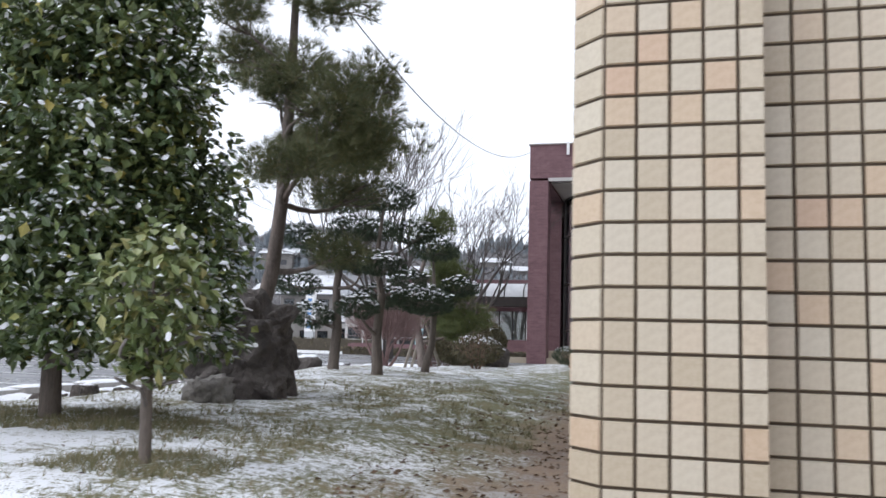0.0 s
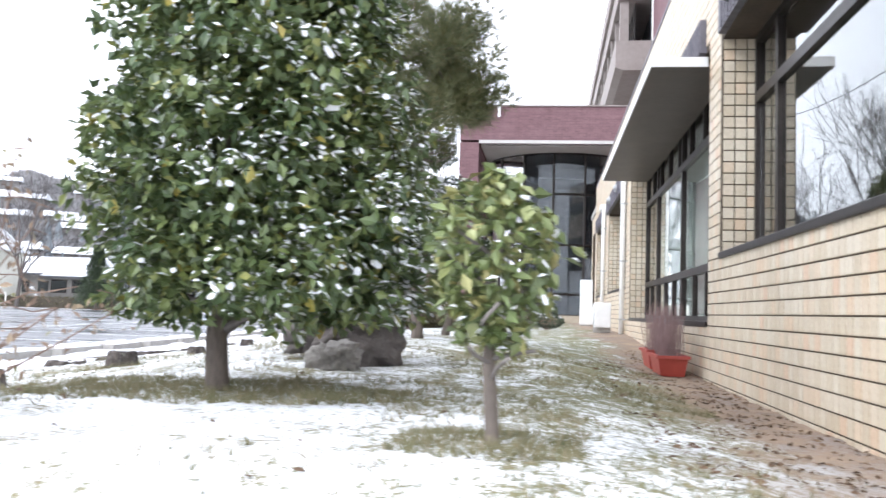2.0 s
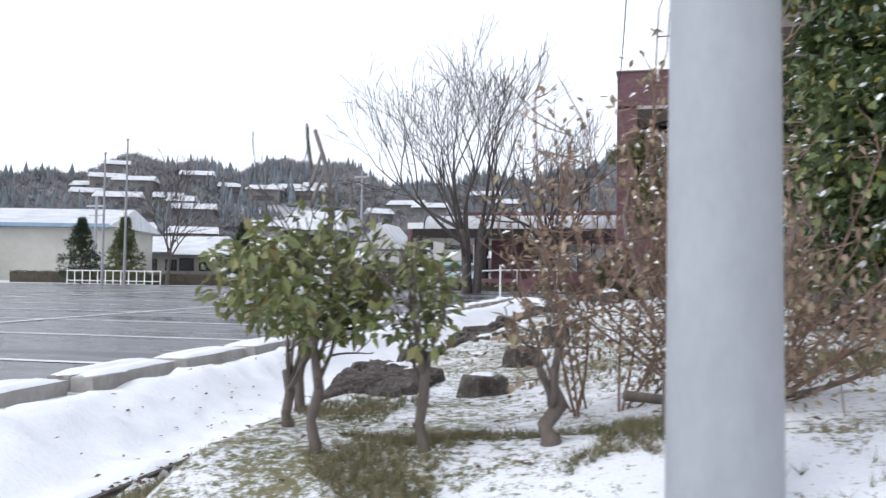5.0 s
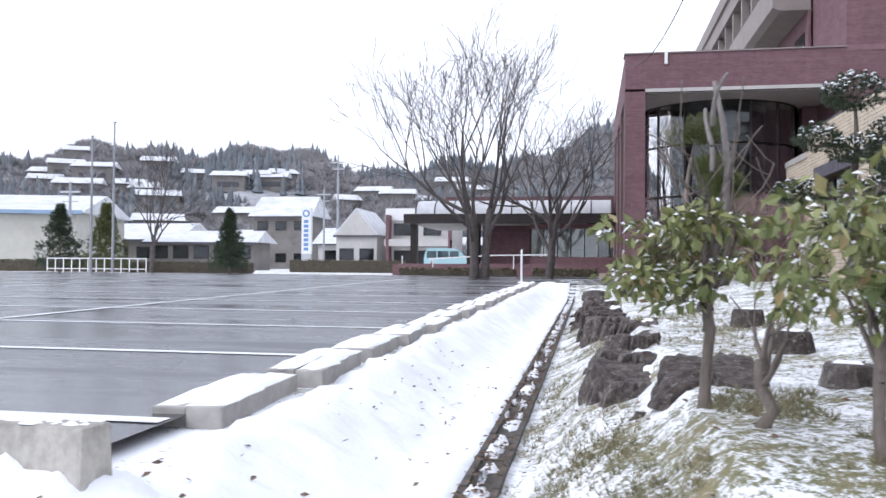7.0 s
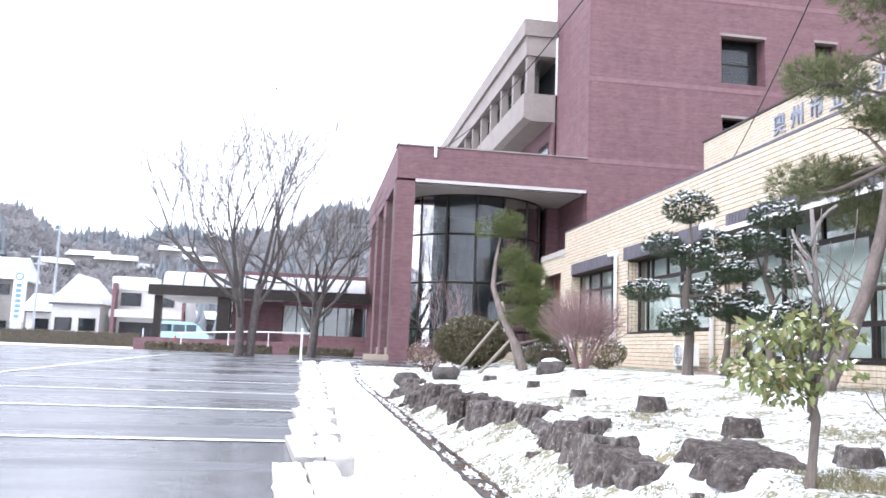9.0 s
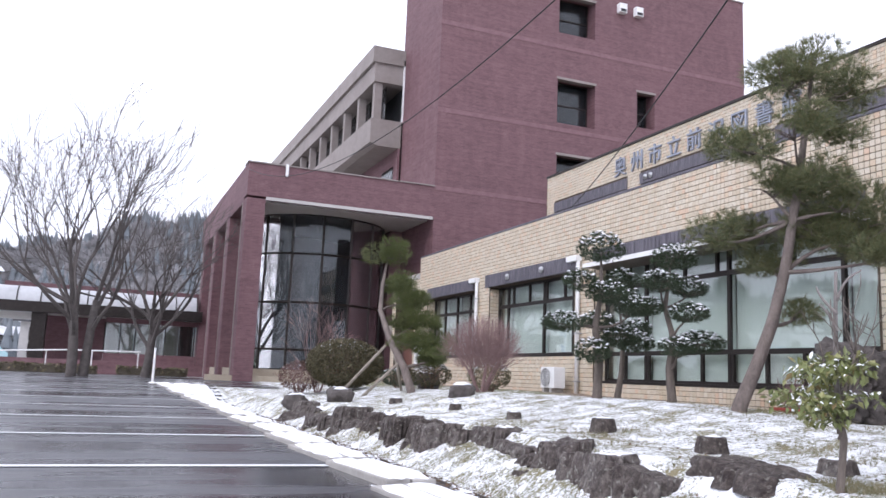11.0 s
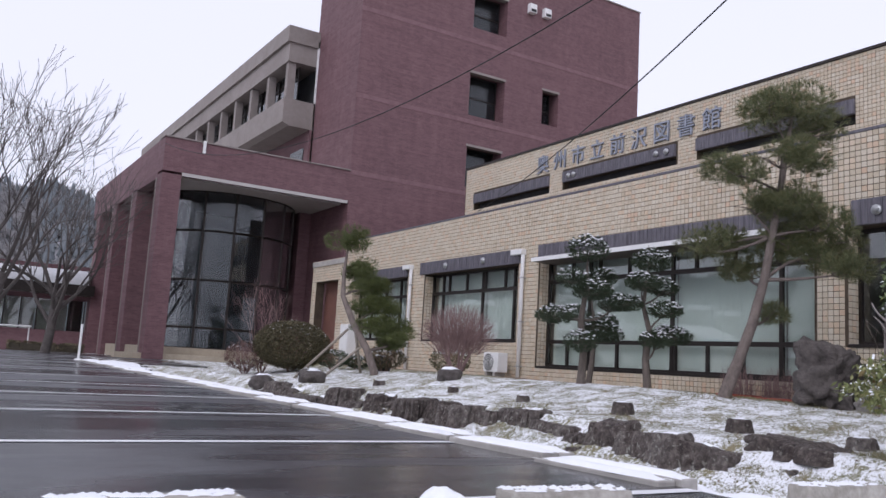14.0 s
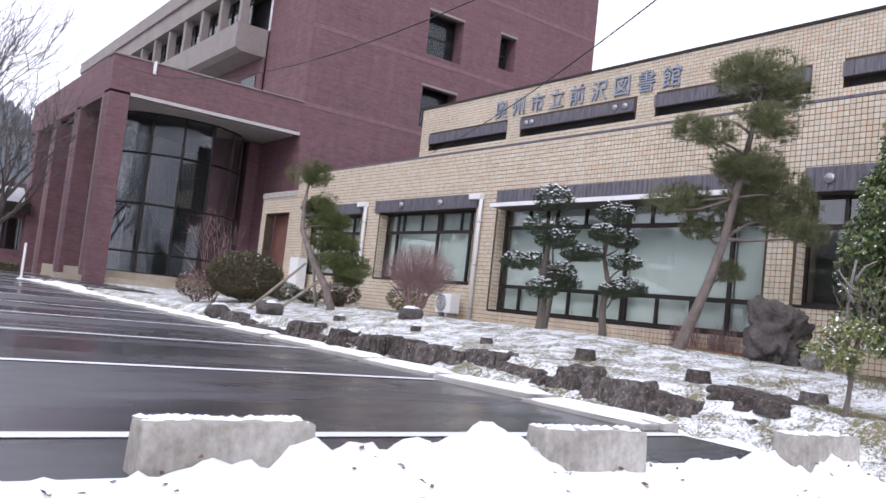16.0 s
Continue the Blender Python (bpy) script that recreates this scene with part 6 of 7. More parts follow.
def sapling(name, x, y, label, height, crown, leaves, seed, trunk=0.03, mat=LEAF_SAP, bare=False, snow=0.10, pruned=False):
    rng = np.random.default_rng(seed)
    t = thing(name, x, y, on_ground(x, y), label, "tree", "saplings beside the car park")
    s = Soup()
    split = height * 0.38
    bend = rng.normal(0, 0.022, (3, 2))
    s.tube([(0, 0, -0.06), (0, 0, 0.02), (*bend[0], split * 0.3), (*bend[1], split * 0.62), (*(bend[2] * 0.5), split)], [trunk * 1.7, trunk * 1.2, trunk * 0.95, trunk * 1.02, trunk * 0.85], 9)
    s.part("trunk", BARK, t, "grey-brown trunk", True)
    s = Soup()
    for k in range(6 if not bare else 5):
        a = rng.uniform(0, 6.28)
        branches(rng, s, (0, 0, split * rng.uniform(0.6, 1.0)), (0.55 * math.cos(a), 0.55 * math.sin(a), 1.0), height * 0.28, trunk * 0.5, 2, 0.5, 0.2, 2, 6, 0.003)
    tagged(s.part("twig_mass", BARK, t, "thin grey-brown branches", True), kind="stuff")
    if pruned:
        s = Soup()
        s.tube(limb(rng, (0, 0, split), (0.04, 0.02, height), 0.05), taper(trunk * 0.9, trunk * 0.45, 6), 7)
        for q in (0.72, 0.8, 0.86):
            a = rng.uniform(0, 6.28)
            s.tube(limb(rng, (0.03, 0.01, height * q), (0.16 * math.cos(a), 0.16 * math.sin(a), height * q + 0.18), 0.1), taper(trunk * 0.5, 0.006, 6), 6)
        s.part("lopped_stem", BARK_GREY, t, "lopped bare upper stem", True)
    if leaves:
        deep = height * (0.15 if pruned else 0.30)
        p, d = ball_points(rng, leaves, (crown, crown, deep), 0.2)
        cl, _ = ball_points(rng, 26, (crown * 0.8, crown * 0.8, deep * 0.92), 0.3)
        p = cl[rng.integers(0, 26, leaves)] + p * 0.38
        p[:, 2] += height * 0.66 if not pruned else height * 0.45
        p[:, 0] -= 0.10
        v, f, fr = leaf_cloud(rng, p, d + rng.normal(0, 0.5, p.shape), 0.062, 0.034, 0.5)
        data_part("crown", v, f, mat, t, "small dull green leaves")
        pick = np.nonzero((np.abs(fr[2][:, 2]) > 0.5) & (rng.random(leaves) < snow))[0]
        v, f = snow_caps(rng, p, fr, pick)
        tagged(data_part("snow", v, f, SNOW, t, "snow on the leaves", True), kind="stuff")
    return t


sapling("sapling", -5.695, -0.17, "leafy evergreen sapling with several stems", 0.92, 0.33, 760, 51, 0.02, snow=0.16)
sapling("sapling", -5.299, -0.13, "leafy evergreen sapling on one bent stem", 0.86, 0.26, 450, 52, 0.02, snow=0.16)
sapling("sapling", -6.1, 0.66, "evergreen sapling under a lopped bare trunk", 1.33, 0.40, 800, 53, 0.022, pruned=True, snow=0.3)
sapling("bare_sapling", -4.85, -0.11, "cut-back grey leafless sapling", 0.55, 0.1, 30, 54, 0.03, LEAF_DRY, True, 0)
sapling("bare_sapling", -5.96, 0.2, "thin grey leafless sapling", 0.62, 0.1, 0, 55, 0.022, LEAF_DRY, True, 0)

# withered shrubs beside the pole
def withered(x, y, label, seed, count, tall, wide):
    ws = thing("withered_shrub", x, y, on_ground(x, y), label, "shrub", "withered shrubs by the pole")
    rng = np.random.default_rng(seed)
    s = Soup()
    tips = []
    for k in range(count):
        a = rng.uniform(0, 6.28)
        h = rng.uniform(0.35, 1.2) * tall if k > 5 else rng.uniform(1.2, 1.6) * tall
        q = rng.uniform(0.1, 0.72) * (1.3 - 0.5 * h / tall) * wide
        pts = limb(rng, (0.1 * math.cos(a), 0.1 * math.sin(a), -0.03), (q * math.cos(a) * 1.4, q * math.sin(a) * 1.4, h), 0.06, 6)
        s.tube(pts, taper(0.006, 0.0032, 7), 5)
        for w in range(2, 7):
            for u in range(10):
                tips.append(np.array(pts[w]) + rng.normal(0, 0.06, 3))
            for u in range(2):
                s.tube(limb(rng, pts[w], np.array(pts[w]) + rng.normal(0, 0.10, 3) + (0, 0, 0.06), 0.1, 2), [0.004, 0.003, 0.002], 3)
    s.part("stem_mass", TWIG, ws, "thin upright stems")
    tips = np.array(tips)
    v, f, fr = leaf_cloud(rng, tips, rng.normal(0, 1, tips.shape), 0.045, 0.022, 0.8)
    data_part("foliage", v, f, LEAF_DRY, ws, "withered brown leaves")
    pick = np.nonzero((np.abs(fr[2][:, 2]) > 0.5) & (rng.random(len(tips)) < 0.18))[0]
    v, f = snow_caps(rng, tips, fr, pick)
    tagged(data_part("snow", v, f, SNOW, ws, "traces of snow", True), kind="stuff")


withered(-4.2, 0.33, "tall withered shrub with sparse brown leaves", 61, 44, 1.0, 1.0)
withered(-4.72, 0.5, "smaller withered shrub with reddish brown leaves", 62, 13, 0.85, 0.7)
rng = np.random.default_rng(63)
lg = thing("fallen_branch", -4.2, 0.15, on_ground(-4.2, 0.15) + 0.03, "fallen bare branch lying in the snow", "branch")
s = Soup()
s.tube(limb(rng, (-0.4, -0.1, 0.02), (0.5, 0.25, 0.10), 0.05), taper(0.02, 0.008, 6), 7)
s.part("stick", BARK, lg, smooth=True)

# bare zelkovas by the drive
def bare_tree(x, y, height, seed, label, stems, r, reach=()):
    rng = np.random.default_rng(seed)
    t = thing("bare_tree", x, y, on_ground(x, y), label, "tree", "bare trees by the drive")
    for k in range(stems):
        a = k * 6.283 / stems + rng.uniform(-0.3, 0.3)
        o = (0.0, 0.0, 0.0) if stems == 1 else (0.24 * math.cos(a), 0.2 * math.sin(a), 0)
        top = (o[0] + 0.22 * math.cos(a), o[1] + 0.2 * math.sin(a), height * rng.uniform(0.27, 0.33))
        pts = limb(rng, (o[0], o[1], -0.3), top, 0.03)
        s = Soup()
        s.tube(pts, [r * 1.25, r * 1.02, r * 0.95, r * 0.9, r * 0.85, r * 0.7], 9)
        s.part("trunk", DARK_BARK, t, smooth=True)
        ways = []
        for q in range(6 if stems == 1 else 3):
            b = a + rng.uniform(-1.0, 1.0) if stems > 1 else q * 1.05 + rng.uniform(-0.3, 0.3)
            lean = rng.uniform(0.22, 0.8)
            ways.append((lean * math.cos(b), lean * math.sin(b), 1.0, 0.26))
        if k == stems - 1:
            ways.extend(reach)
        for q, (wx, wy, wz, ln) in enumerate(ways):
            s = Soup()
            branches(rng, s, pts[-1 - q % 3], (wx, wy, wz), height * ln * 1.12, r * 0.5, 4, 0.32, 0.10, 3, 5, 0.008)
            tagged(s.part("limb", DARK_BARK, t), kind="stuff")
    return t


bare_tree(-10.95, 29.9, 9.4, 71, "tall leafless tree with several trunks and spreading limbs", 3, 0.17, ((-1.0, 0.1, 0.62, 0.30), (-1.0, -0.5, 0.9, 0.26)))
bare_tree(-8.41, 34.1, 8.4, 72, "leafless tree with one trunk and upswept limbs", 1, 0.19, ((-0.8, 0, 0.8, 0.24), (0.9, -0.2, 0.8, 0.24)))
bare_tree(-31.9, 42.0, 7.0, 73, "small leafless tree at the far kerb", 1, 0.12)
for x, y, h, sd in ((-24.0, -24.0, 9.0, 74), (-15.0, -30.0, 10.0, 75), (-33.0, -20.0, 8.5, 76)):
    bare_tree(x, y, h, sd, "tall leafless tree mirrored in the entrance glass", 1, 0.2)

for x, y, h, w, sd in ((-37.8, 42, 4.0, 1.7, 81), (-34.8, 42, 4.0, 1.7, 82), (-27.0, 42, 3.6, 1.3, 83)):
    rng = np.random.default_rng(sd)
    t = thing("conifer", x, y, float(park_height(y)), "dark layered conifer at the far edge of the car park", "tree", "conifers beyond the car park")
    s = Soup()
    s.add(*cyl(0, 0, -0.2, h * 0.9, 0.09, 8, 0.03))
    s.part("trunk", BARK, t)
    V, F = [], []
    for lev in range(11):
        zz = h * (0.10 + 0.082 * lev)
        ww = w * (1 - lev / 11.5) * rng.uniform(0.85, 1.1)
        for q in range(7):
            a = q * 0.9 + rng.uniform(-0.4, 0.4)
            u = rng.uniform(0.45, 0.75)
            pine_pad(rng, V, F, (ww * u * math.cos(a), ww * u * math.sin(a), zz + rng.normal(0, 0.1)), (ww * 0.42, ww * 0.42, 0.24), 0.24, 26, 8, 0.014, 0.9, 0.1)
    data_part("crown", V, F, NEEDLE_DARK if sd != 82 else NEEDLE_YELLOW, t, "layered needles")

# ---- rocks, stumps, small things ----
def rock(name, x, y, sx, sy, sz, mat, label, seed, rz=0, flat=0.0, snow=False, cat="rock", group="", lift=0.0, cuts=3, rough=0.18):
    rng = np.random.default_rng(seed)
    t = thing(name, x, y, on_ground(x, y) - 0.04 + lift, label, cat, group, "", rz)
    bm = rock_bm(rng, sx, sy, sz, rough, flat, cuts)
    part("stone" if cat == "rock" else "wood", bm, mat, t, smooth=True)
    if snow:
        v, f = snow_slab(rng, -sx * 0.28, sx * 0.28, -sy * 0.30, sy * 0.30, sz * 0.80, 0.045)
        data_part("snow", v, f, SNOW, t, "patch of snow on top", True)
    return t


rock("garden_rock", -2.87, 3.3, 0.93, 0.82, 0.84, ROCK, "large upright dark weathered boulder", 101, 20, 0, False, "rock", "", -0.02, 5, 0.32)
rock("garden_rock", -2.85, 2.78, 0.34, 0.3, 0.24, ROCK_LIGHT, "pale grey stone at the boulder's foot", 102, 10, 0.0, False, "rock", "", 0, 4, 0.3)
rock("garden_rock", -4.9, 9.0, 0.5, 0.4, 0.25, ROCK, "small dark rock in the snow", 104, 0, 0, True)
rock("garden_rock", -3.2, 14.8, 0.7, 0.5, 0.5, ROCK, "dark rock near the leaning pine", 106, 40, 0, True)
rock("garden_rock", -6.45, 13.9, 0.6, 0.5, 0.35, ROCK, "dark rock with a snow cap at the bed's edge", 108, 0, 0, True)
rock("garden_rock", -5.9, 12.6, 0.55, 0.7, 0.34, ROCK, "dark rock with a snow cap at the bed's edge", 109, 0, 0, True)

def edging_piece(x, y, sx, sy, h, seed, rz, lean):
    """A block of dark weathered stone: split, fluted faces, a broken rim and a nearly flat top."""
    rng = np.random.default_rng(seed)
    st = thing("edging_stone", x, y, on_ground(x - sx * 0.4, y) - 0.08, "dark weathered flat-topped stone edging the snowy bed", "edging stone", "edging stones along the bed", "", rz)
    n, v, f = 64, [], []
    o = Vector(rng.uniform(-40, 40, 3))
    slope = rng.normal(0, 0.07, 2)
    cracks = [(rng.uniform(0, 6.28), rng.uniform(0.08, 0.24)) for _ in range(9)]
    rows = (0.0, 0.18, 0.36, 0.54, 0.72, 0.86, 0.95, 1.0, 1.0, 1.0)
    for j, q in enumerate(rows):
        for i in range(n):
            a = 2 * math.pi * i / n
            r = (abs(math.cos(a)) ** 7 + abs(math.sin(a)) ** 7) ** (-1 / 7)
            c = Vector((math.cos(a) * 2.2, math.sin(a) * 2.2, q * 0.7))
            r *= 1.04 + 0.14 * noise.noise(c + o) + 0.10 * noise.noise(c * 2.2 + o) - 0.16 * abs(noise.noise(Vector((c.x * 4.5, c.y * 4.5, c.z * 1.2)) + o)) - 0.10 * abs(noise.noise(Vector((c.x * 10, c.y * 10, c.z * 2)) + o))
            for ca, cd in cracks:
                da = abs((a - ca + math.pi) % (2 * math.pi) - math.pi)
                r *= 1 - cd * max(0, 1 - da / 0.10)
            r *= 1.16 - 0.16 * q + (0.06 if 0.3 < q < 0.8 else 0) * noise.noise(c * 4 + o)
            if j >= 7:
                r *= (0.95, 0.7, 0.35)[j - 7]
            x0, y0 = r * math.cos(a) * sx * 0.5, r * math.sin(a) * sy * 0.5
            rim = 0.03 * noise.noise(Vector((x0 * 7, y0 * 7, 3)) + o) + 0.016 * noise.noise(Vector((x0 * 26, y0 * 26, 1)) + o)
            top = h + slope[0] * x0 + slope[1] * y0 + rim
            v.append((x0 + lean * q * h, y0, q * top - (0.012 if j == 6 else 0)))
    for j in range(len(rows) - 1):
        for i in range(n):
            a, b2 = j * n + i, j * n + (i + 1) % n
            f.append((a, b2, b2 + n, a + n))
    c = len(v)
    v.append((lean * h, 0, h))
    f.extend(((len(rows) - 1) * n + i, (len(rows) - 1) * n + (i + 1) % n, c) for i in range(n))
    data_part("stone", v, f, STUMP, st)
    if rng.random() < 0.55:
        e = rng.uniform(-0.1, 0.1)
        sv2, sf2 = snow_slab(rng, lean * h + sx * 0.05, lean * h + sx * 0.42, sy * (e - 0.30), sy * (e + 0.28), h + 0.002, 0.028, 0.4)
        sv2 = [(a, b, c - 0.012 + slope[0] * (a - lean * h) + slope[1] * b) for a, b, c in sv2]
        data_part("snow", sv2, sf2, SNOW, st, "snow on its flat top", True)


rng = np.random.default_rng(205)
y, k = 1.15, 0
while y < 13.2:
    length = rng.uniform(0.34, 0.85)
    x = -6.12 - 0.03 * y + 0.09 * math.sin(y * 1.7) + rng.normal(0, 0.06)
    deep = rng.uniform(0.34, 0.52)
    top = -0.14 - 0.007 * y + (rng.uniform(-0.16, 0.07) if k > 1 else -0.11)
    high = top - (on_ground(x - deep * 0.4, y + length / 2) - 0.08)
    edging_piece(x, y + length / 2, deep, length * 1.04, max(0.16, high), 200 + k, rng.uniform(-11, 11), rng.uniform(0.0, 0.16))
    if rng.random() < 0.4:
        edging_piece(x - deep * 0.55, y + length * rng.uniform(0.2, 0.8), deep * 0.55, length * 0.6, max(0.12, high * rng.uniform(0.4, 0.6)), 260 + k, rng.uniform(-25, 25), 0.3)
    y += length * rng.uniform(0.9, 1.0) + (rng.uniform(0.12, 0.35) if rng.random() < 0.25 else 0)
    k += 1


def stump(x, y, r, h, seed):
    rng = np.random.default_rng(seed)
    t = thing("tree_stump", x, y, on_ground(x, y) - 0.03, "short sawn dark tree stump in the snow", "stump", "sawn stumps in the bed", "", rng.uniform(0, 360))
    n = 28
    v, f = [], []
    for j, zz in enumerate((0, 0.03, h * 0.5, h * 0.92, h)):
        for k in range(n):
            a = 2 * math.pi * k / n
            q = r * (1.2 - 0.25 * min(1, zz / h)) * (1 + 0.10 * math.sin(3 * a + seed) + 0.06 * math.sin(8 * a) + rng.normal(0, 0.02))
            if j == 4:
                q *= 0.93
            v.append((q * math.cos(a), q * math.sin(a), zz))
    for j in range(4):
        for k in range(n):
            a, b = j * n + k, j * n + (k + 1) % n
            f.append((a, b, b + n, a + n))
    f.append(tuple(range(4 * n, 5 * n)))
    data_part("wood", v, f, STUMP, t, smooth=False)
    v, f = snow_slab(rng, -r * 0.5, r * 0.3, -r * 0.5, r * 0.5, h, 0.012)
    data_part("snow", v, f, SNOW, t, "dusting of snow", True)


for k, (x, y, r, h) in enumerate(((-5.24, 4.5, 0.12, 0.17), (-5.3, 2.74, 0.125, 0.16), (-5.35, 6.34, 0.085, 0.12), (-5.41, 8.08, 0.08, 0.11), (-5.5, 10.4, 0.10, 0.12), (-5.35, 1.36, 0.12, 0.13))):
    stump(x, y, r, h, 300 + k)

# utility pole close to the walk, with its cables
pole = thing("utility_pole", -4.33, -0.62, on_ground(-4.33, -0.62), "thick grey painted concrete utility pole", "pole")
s = Soup()
s.tube([(0, 0, -0.6), (0, 0, 0.2), (0, 0, 2.0), (0, 0, 8.6)], [0.160, 0.156, 0.144, 0.105], 40)
s.part("shaft", POLE_M, pole, smooth=True)
part("cross_arm", boxes((-0.7, 0.7, -0.05, 0.05, 8.0, 8.1)), STEEL, pole)


def cable(a, b, sag, r, label):
    a, b = Vector(a), Vector(b)
    c = thing("cable", a.x, a.y, a.z, label, "cable", "overhead cables")
    s = Soup()
    n = 24
    s.tube([tuple((b - a) * k / n - Vector((0, 0, sag * 4 * (k / n) * (1 - k / n)))) for k in range(n + 1)], [r] * (n + 1), 6)
    s.part("wire", CABLE, c)


cable((-4.3, -0.6, 7.45), (5.15, 23.4, 6.35), 0.5, 0.014, "black overhead cable from the pole to the upper library wall")
cable((-4.35, -0.6, 7.1), (-5.22, 31.0, 8.6), 2.1, 0.011, "thin black overhead cable from the pole to the brick portico")

# short wooden stake by the pole
sk = thing("stake", -4.45, -0.12, on_ground(-4.45, -0.12), "short weathered wooden stake", "stake")
s = Soup()
s.add(*cyl(0, 0, -0.1, 0.2, 0.03, 10, 0.028))
s.part("post", BARK, sk)

# planters by the wall
for k, (x, y) in enumerate(((-0.28, 5.95), (-0.28, 6.75))):
    p = thing("planter", x, y, on_ground(x, y), "red plastic trough planter with dry brown stalks", "planter", "red planters by the wall")
    bm = bmesh.new()
    lo, hi = (0.11, 0.29), (0.14, 0.34)
    ring = []
    for (a, b), z in ((lo, 0.0), (hi, 0.17), ((0.16, 0.36), 0.17), ((0.16, 0.36), 0.2), ((0.13, 0.33), 0.2), ((0.12, 0.32), 0.13)):
        ring.append([bm.verts.new((sx * a, sy * b, z)) for sx, sy in ((-1, -1), (1, -1), (1, 1), (-1, 1))])
    for r0, r1 in zip(ring, ring[1:]):
        for q in range(4):
            bm.faces.new((r0[q], r0[(q + 1) % 4], r1[(q + 1) % 4], r1[q]))
    bm.faces.new(ring[0][::-1])
    part("trough", bm, PLANTER, p)
    part("soil", boxes((-0.12, 0.12, -0.31, 0.31, 0.12, 0.16)), surface("potting_soil", (0.04, 0.03, 0.02), (0.09, 0.07, 0.05), 20.0, 0.95) if k == 0 else bpy.data.materials["potting_soil"], p)
    rng = np.random.default_rng(400 + k)
    s = Soup()
    for q in range(170):
        x0, y0 = rng.uniform(-0.1, 0.1), rng.uniform(-0.3, 0.3)
        s.tube(limb(rng, (x0, y0, 0.14), (x0 + rng.normal(0, 0.05), y0 + rng.normal(0, 0.05), rng.uniform(0.45, 0.72)), 0.04, 3), [0.003, 0.0028, 0.0025, 0.0015], 3)
    s.part("stalk_mass", TWIG_RED, p, "dry reddish brown stalks")

# outdoor units and a white locker by the wall
def ac_unit(x, y, label, w=0.78, h=0.6):
    a = thing("air_conditioner", x, y, on_ground(x, y), label, "air conditioner", "outdoor units by the wall")
    part("case", boxes((-0.15, 0.15, -w / 2, w / 2, 0.1, 0.1 + h), bevel=0.015), WHITE, a)
    part("foot", boxes((-0.16, 0.16, -w / 2 + 0.1, -w / 2 + 0.18, 0, 0.1)), CONCRETE, a)
    part("foot", boxes((-0.16, 0.16, w / 2 - 0.18, w / 2 - 0.1, 0, 0.1)), CONCRETE, a)
    s = Soup()
    s.tube([(-0.152, 0.08, 0.1 + h / 2), (-0.16, 0.08, 0.1 + h / 2)], [0.22, 0.22], 24)
    g = s.part("fan_grille", surface("dark_grille", (0.12, 0.12, 0.12), (0.2, 0.2, 0.2), 8.0, 0.6) if "dark_grille" not in bpy.data.materials else bpy.data.materials["dark_grille"], a)
    s = Soup()
    for q in (0.06, 0.11, 0.16, 0.21):
        s.tube([(-0.165, 0.08 + q * math.cos(t), 0.1 + h / 2 + q * math.sin(t)) for t in np.linspace(0, 6.283, 25)], [0.006] * 25, 4)
    s.part("grille_ring", WHITE, g)


ac_unit(-0.42, 13.95, "white outdoor air conditioner unit by the tiled wall", 0.62, 0.48)
lk = thing("outdoor_cabinet", -0.4, 22.75, on_ground(-0.4, 22.75), "tall white metal cabinet against the wall", "cabinet")
part("body", boxes((-0.1, 0.25, -0.3, 0.3, 0.05, 1.52 - on_ground(-0.4, 22.75)), bevel=0.012), WHITE, lk)
part("foot", boxes((-0.08, 0.23, -0.28, 0.28, -0.02, 0.05)), CONCRETE, lk)

# grass blades and litter
rng = np.random.default_rng(500)


def scatter(n, x0, x1, y0, y1, keep):
    p = np.stack([rng.uniform(x0, x1, n), rng.uniform(y0, y1, n)], 1)
    return p[[keep(a, b) for a, b in p]]


def patchy(a, b):
    q = noise.noise((a * 0.8, b * 0.8, 3)) + 0.5 * noise.noise((a * 3, b * 3, 5))
    return q + rng.normal(0, 0.15) > (0.32 if a < -2.2 else 0.02)


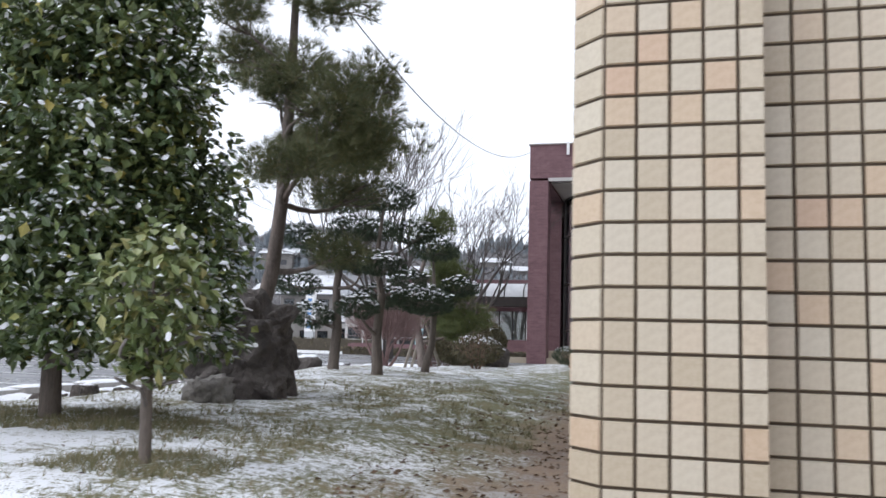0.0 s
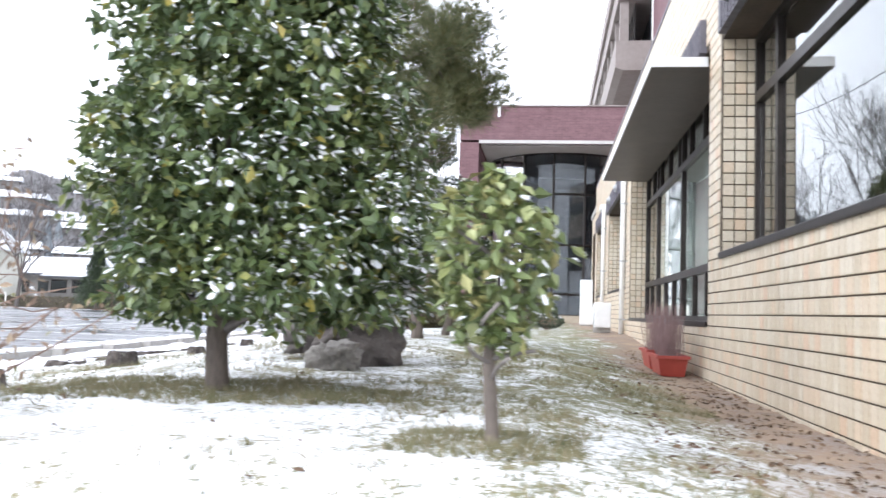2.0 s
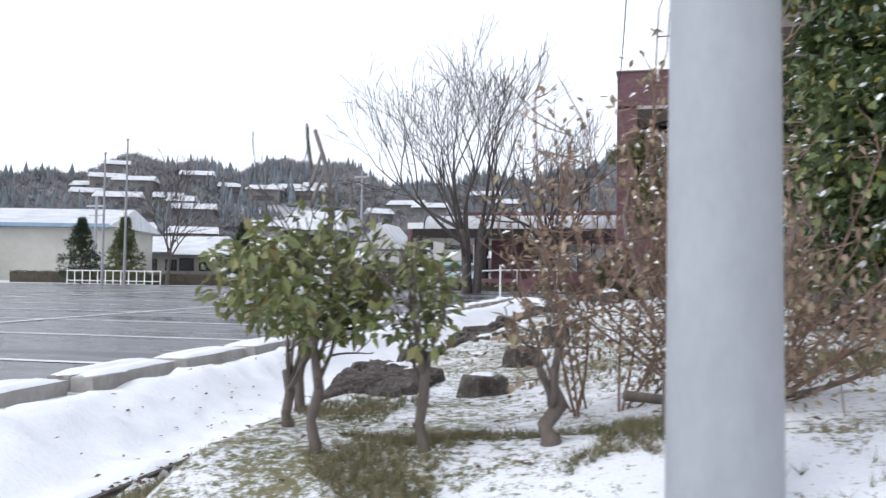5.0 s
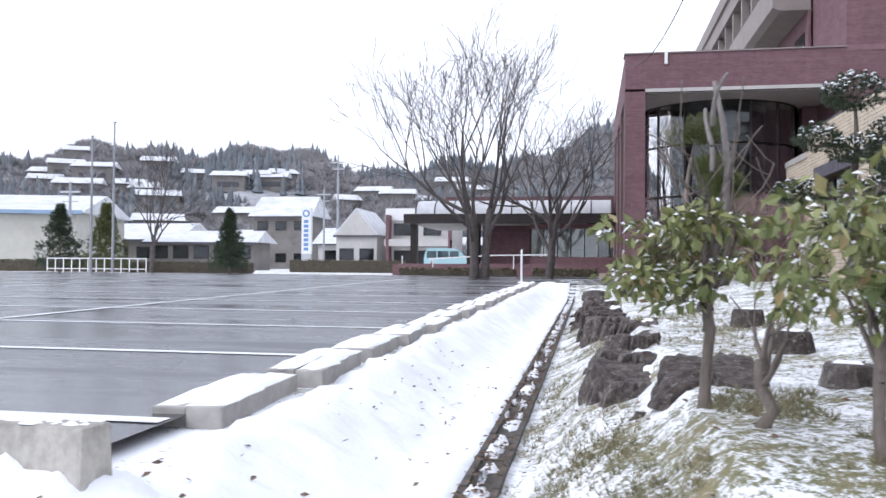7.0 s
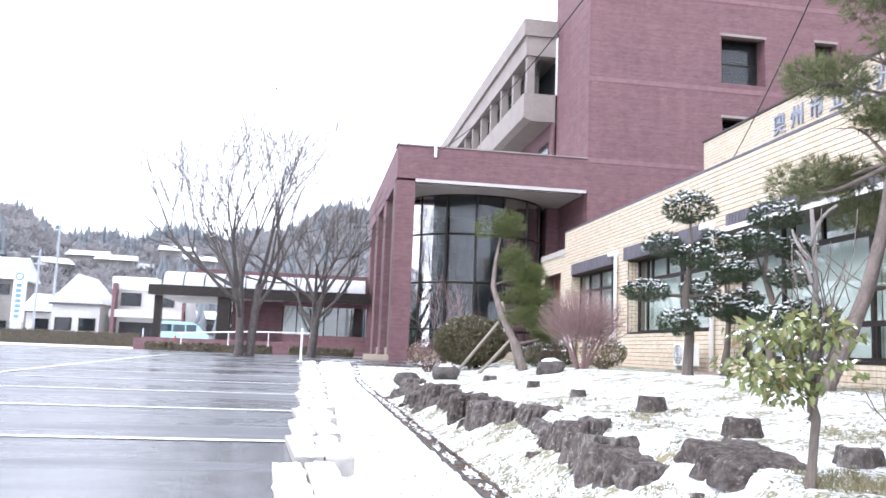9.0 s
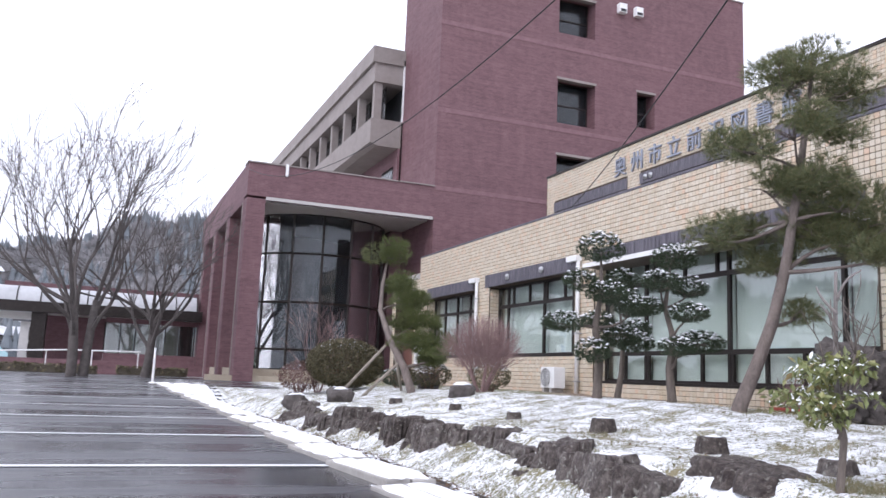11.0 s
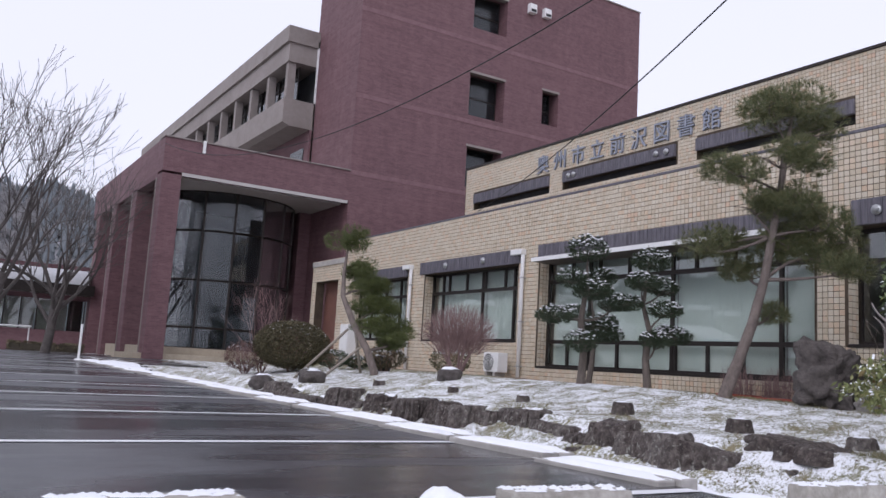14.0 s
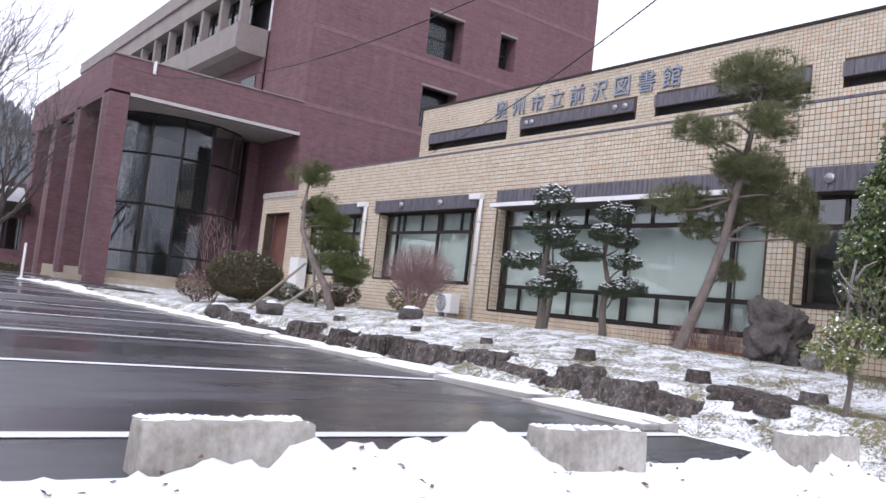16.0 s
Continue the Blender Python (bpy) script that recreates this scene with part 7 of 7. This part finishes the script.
pts = np.concatenate([scatter(16000, -6.2, -0.5, -0.9, 6.0, patchy),
                      scatter(3000, -5.9, -4.4, -0.55, 0.1, lambda a, b: noise.noise((a * 2.5, b * 2.5, 15)) > 0.05),
                      scatter(3600, -6.95, -6.3, -0.4, 12, lambda a, b: noise.noise((a * 3, b * 1.6, 21)) > 0.12 - 0.35 * (b < 1.6)),
                      scatter(3800, -6.8, -5.2, -0.6, 1.1, lambda a, b: noise.noise((a * 1.8, b * 1.8, 31)) > 0.06),
                      scatter(2600, -4.1, -2.1, 0.95, 2.0, lambda a, b: ((a + 3.1) / 1.0) ** 2 + ((b - 1.45) / 0.5) ** 2 < 1),
                      scatter(500, -2.0, -1.35, 0.05, 0.55, lambda a, b: True)])
c = np.stack([pts[:, 0], pts[:, 1], lumpy(pts[:, 0], pts[:, 1]) - 0.004], 1)
v, f = tufts(rng, c, np.tile((0, 0, 0.75), (len(c), 1)), 0.055, 0.0022, 6, 0.55)
gr = data_part("grass", v, f, GRASS, None)
tagged(gr, "short yellowed winter grass poking through the snow", "grass", kind="stuff")
pts = np.concatenate([scatter(200, -6.0, -1.5, -0.8, 5.0, lambda a, b: rng.random() < 0.7), scatter(900, -1.1, -0.05, 0.2, 7, lambda a, b: noise.noise((a * 2, b * 2, 9)) > -0.1), scatter(520, -0.5, -0.03, 0.15, 9, lambda a, b: noise.noise((a * 3, b * 1.5, 19)) > -0.25 - 0.5 * (a > -0.2)), scatter(1500, -7.16, -6.97, -1.1, 14, lambda a, b: noise.noise((a, b * 2.5, 44)) > -0.2), scatter(520, -8.1, -5.0, -1.0, 5, lambda a, b: rng.random() < 0.6)])
c = np.stack([pts[:, 0], pts[:, 1], lumpy(pts[:, 0], pts[:, 1]) + 0.008 + 0.05 * ((pts[:, 0] > -8.2) & (pts[:, 0] < -6.96))], 1)
bits = np.stack([rng.uniform(-14, -7.2, 420), rng.uniform(-1.6, -0.2, 420)], 1)
bits = np.array([(a, b, bank_height(a, b) + 0.006) for a, b in bits if b < bank_edge(a) - 0.1 and noise.noise((a * 1.5, b * 1.5, 12)) > -0.05])
c = np.concatenate([c, bits])
d = rng.normal(0, 1, c.shape) * np.array((1, 1, 0.15))
v, f, fr = leaf_cloud(rng, c, d, 0.038, 0.02, 0.0)
lt = data_part("leaf_litter", v, f, surface("dead_leaf", (0.07, 0.045, 0.03), (0.20, 0.13, 0.08), 9.0, 0.9, island=0.3), None)
tagged(lt, "scattered brown dead leaves on the ground", "leaf litter", kind="stuff")
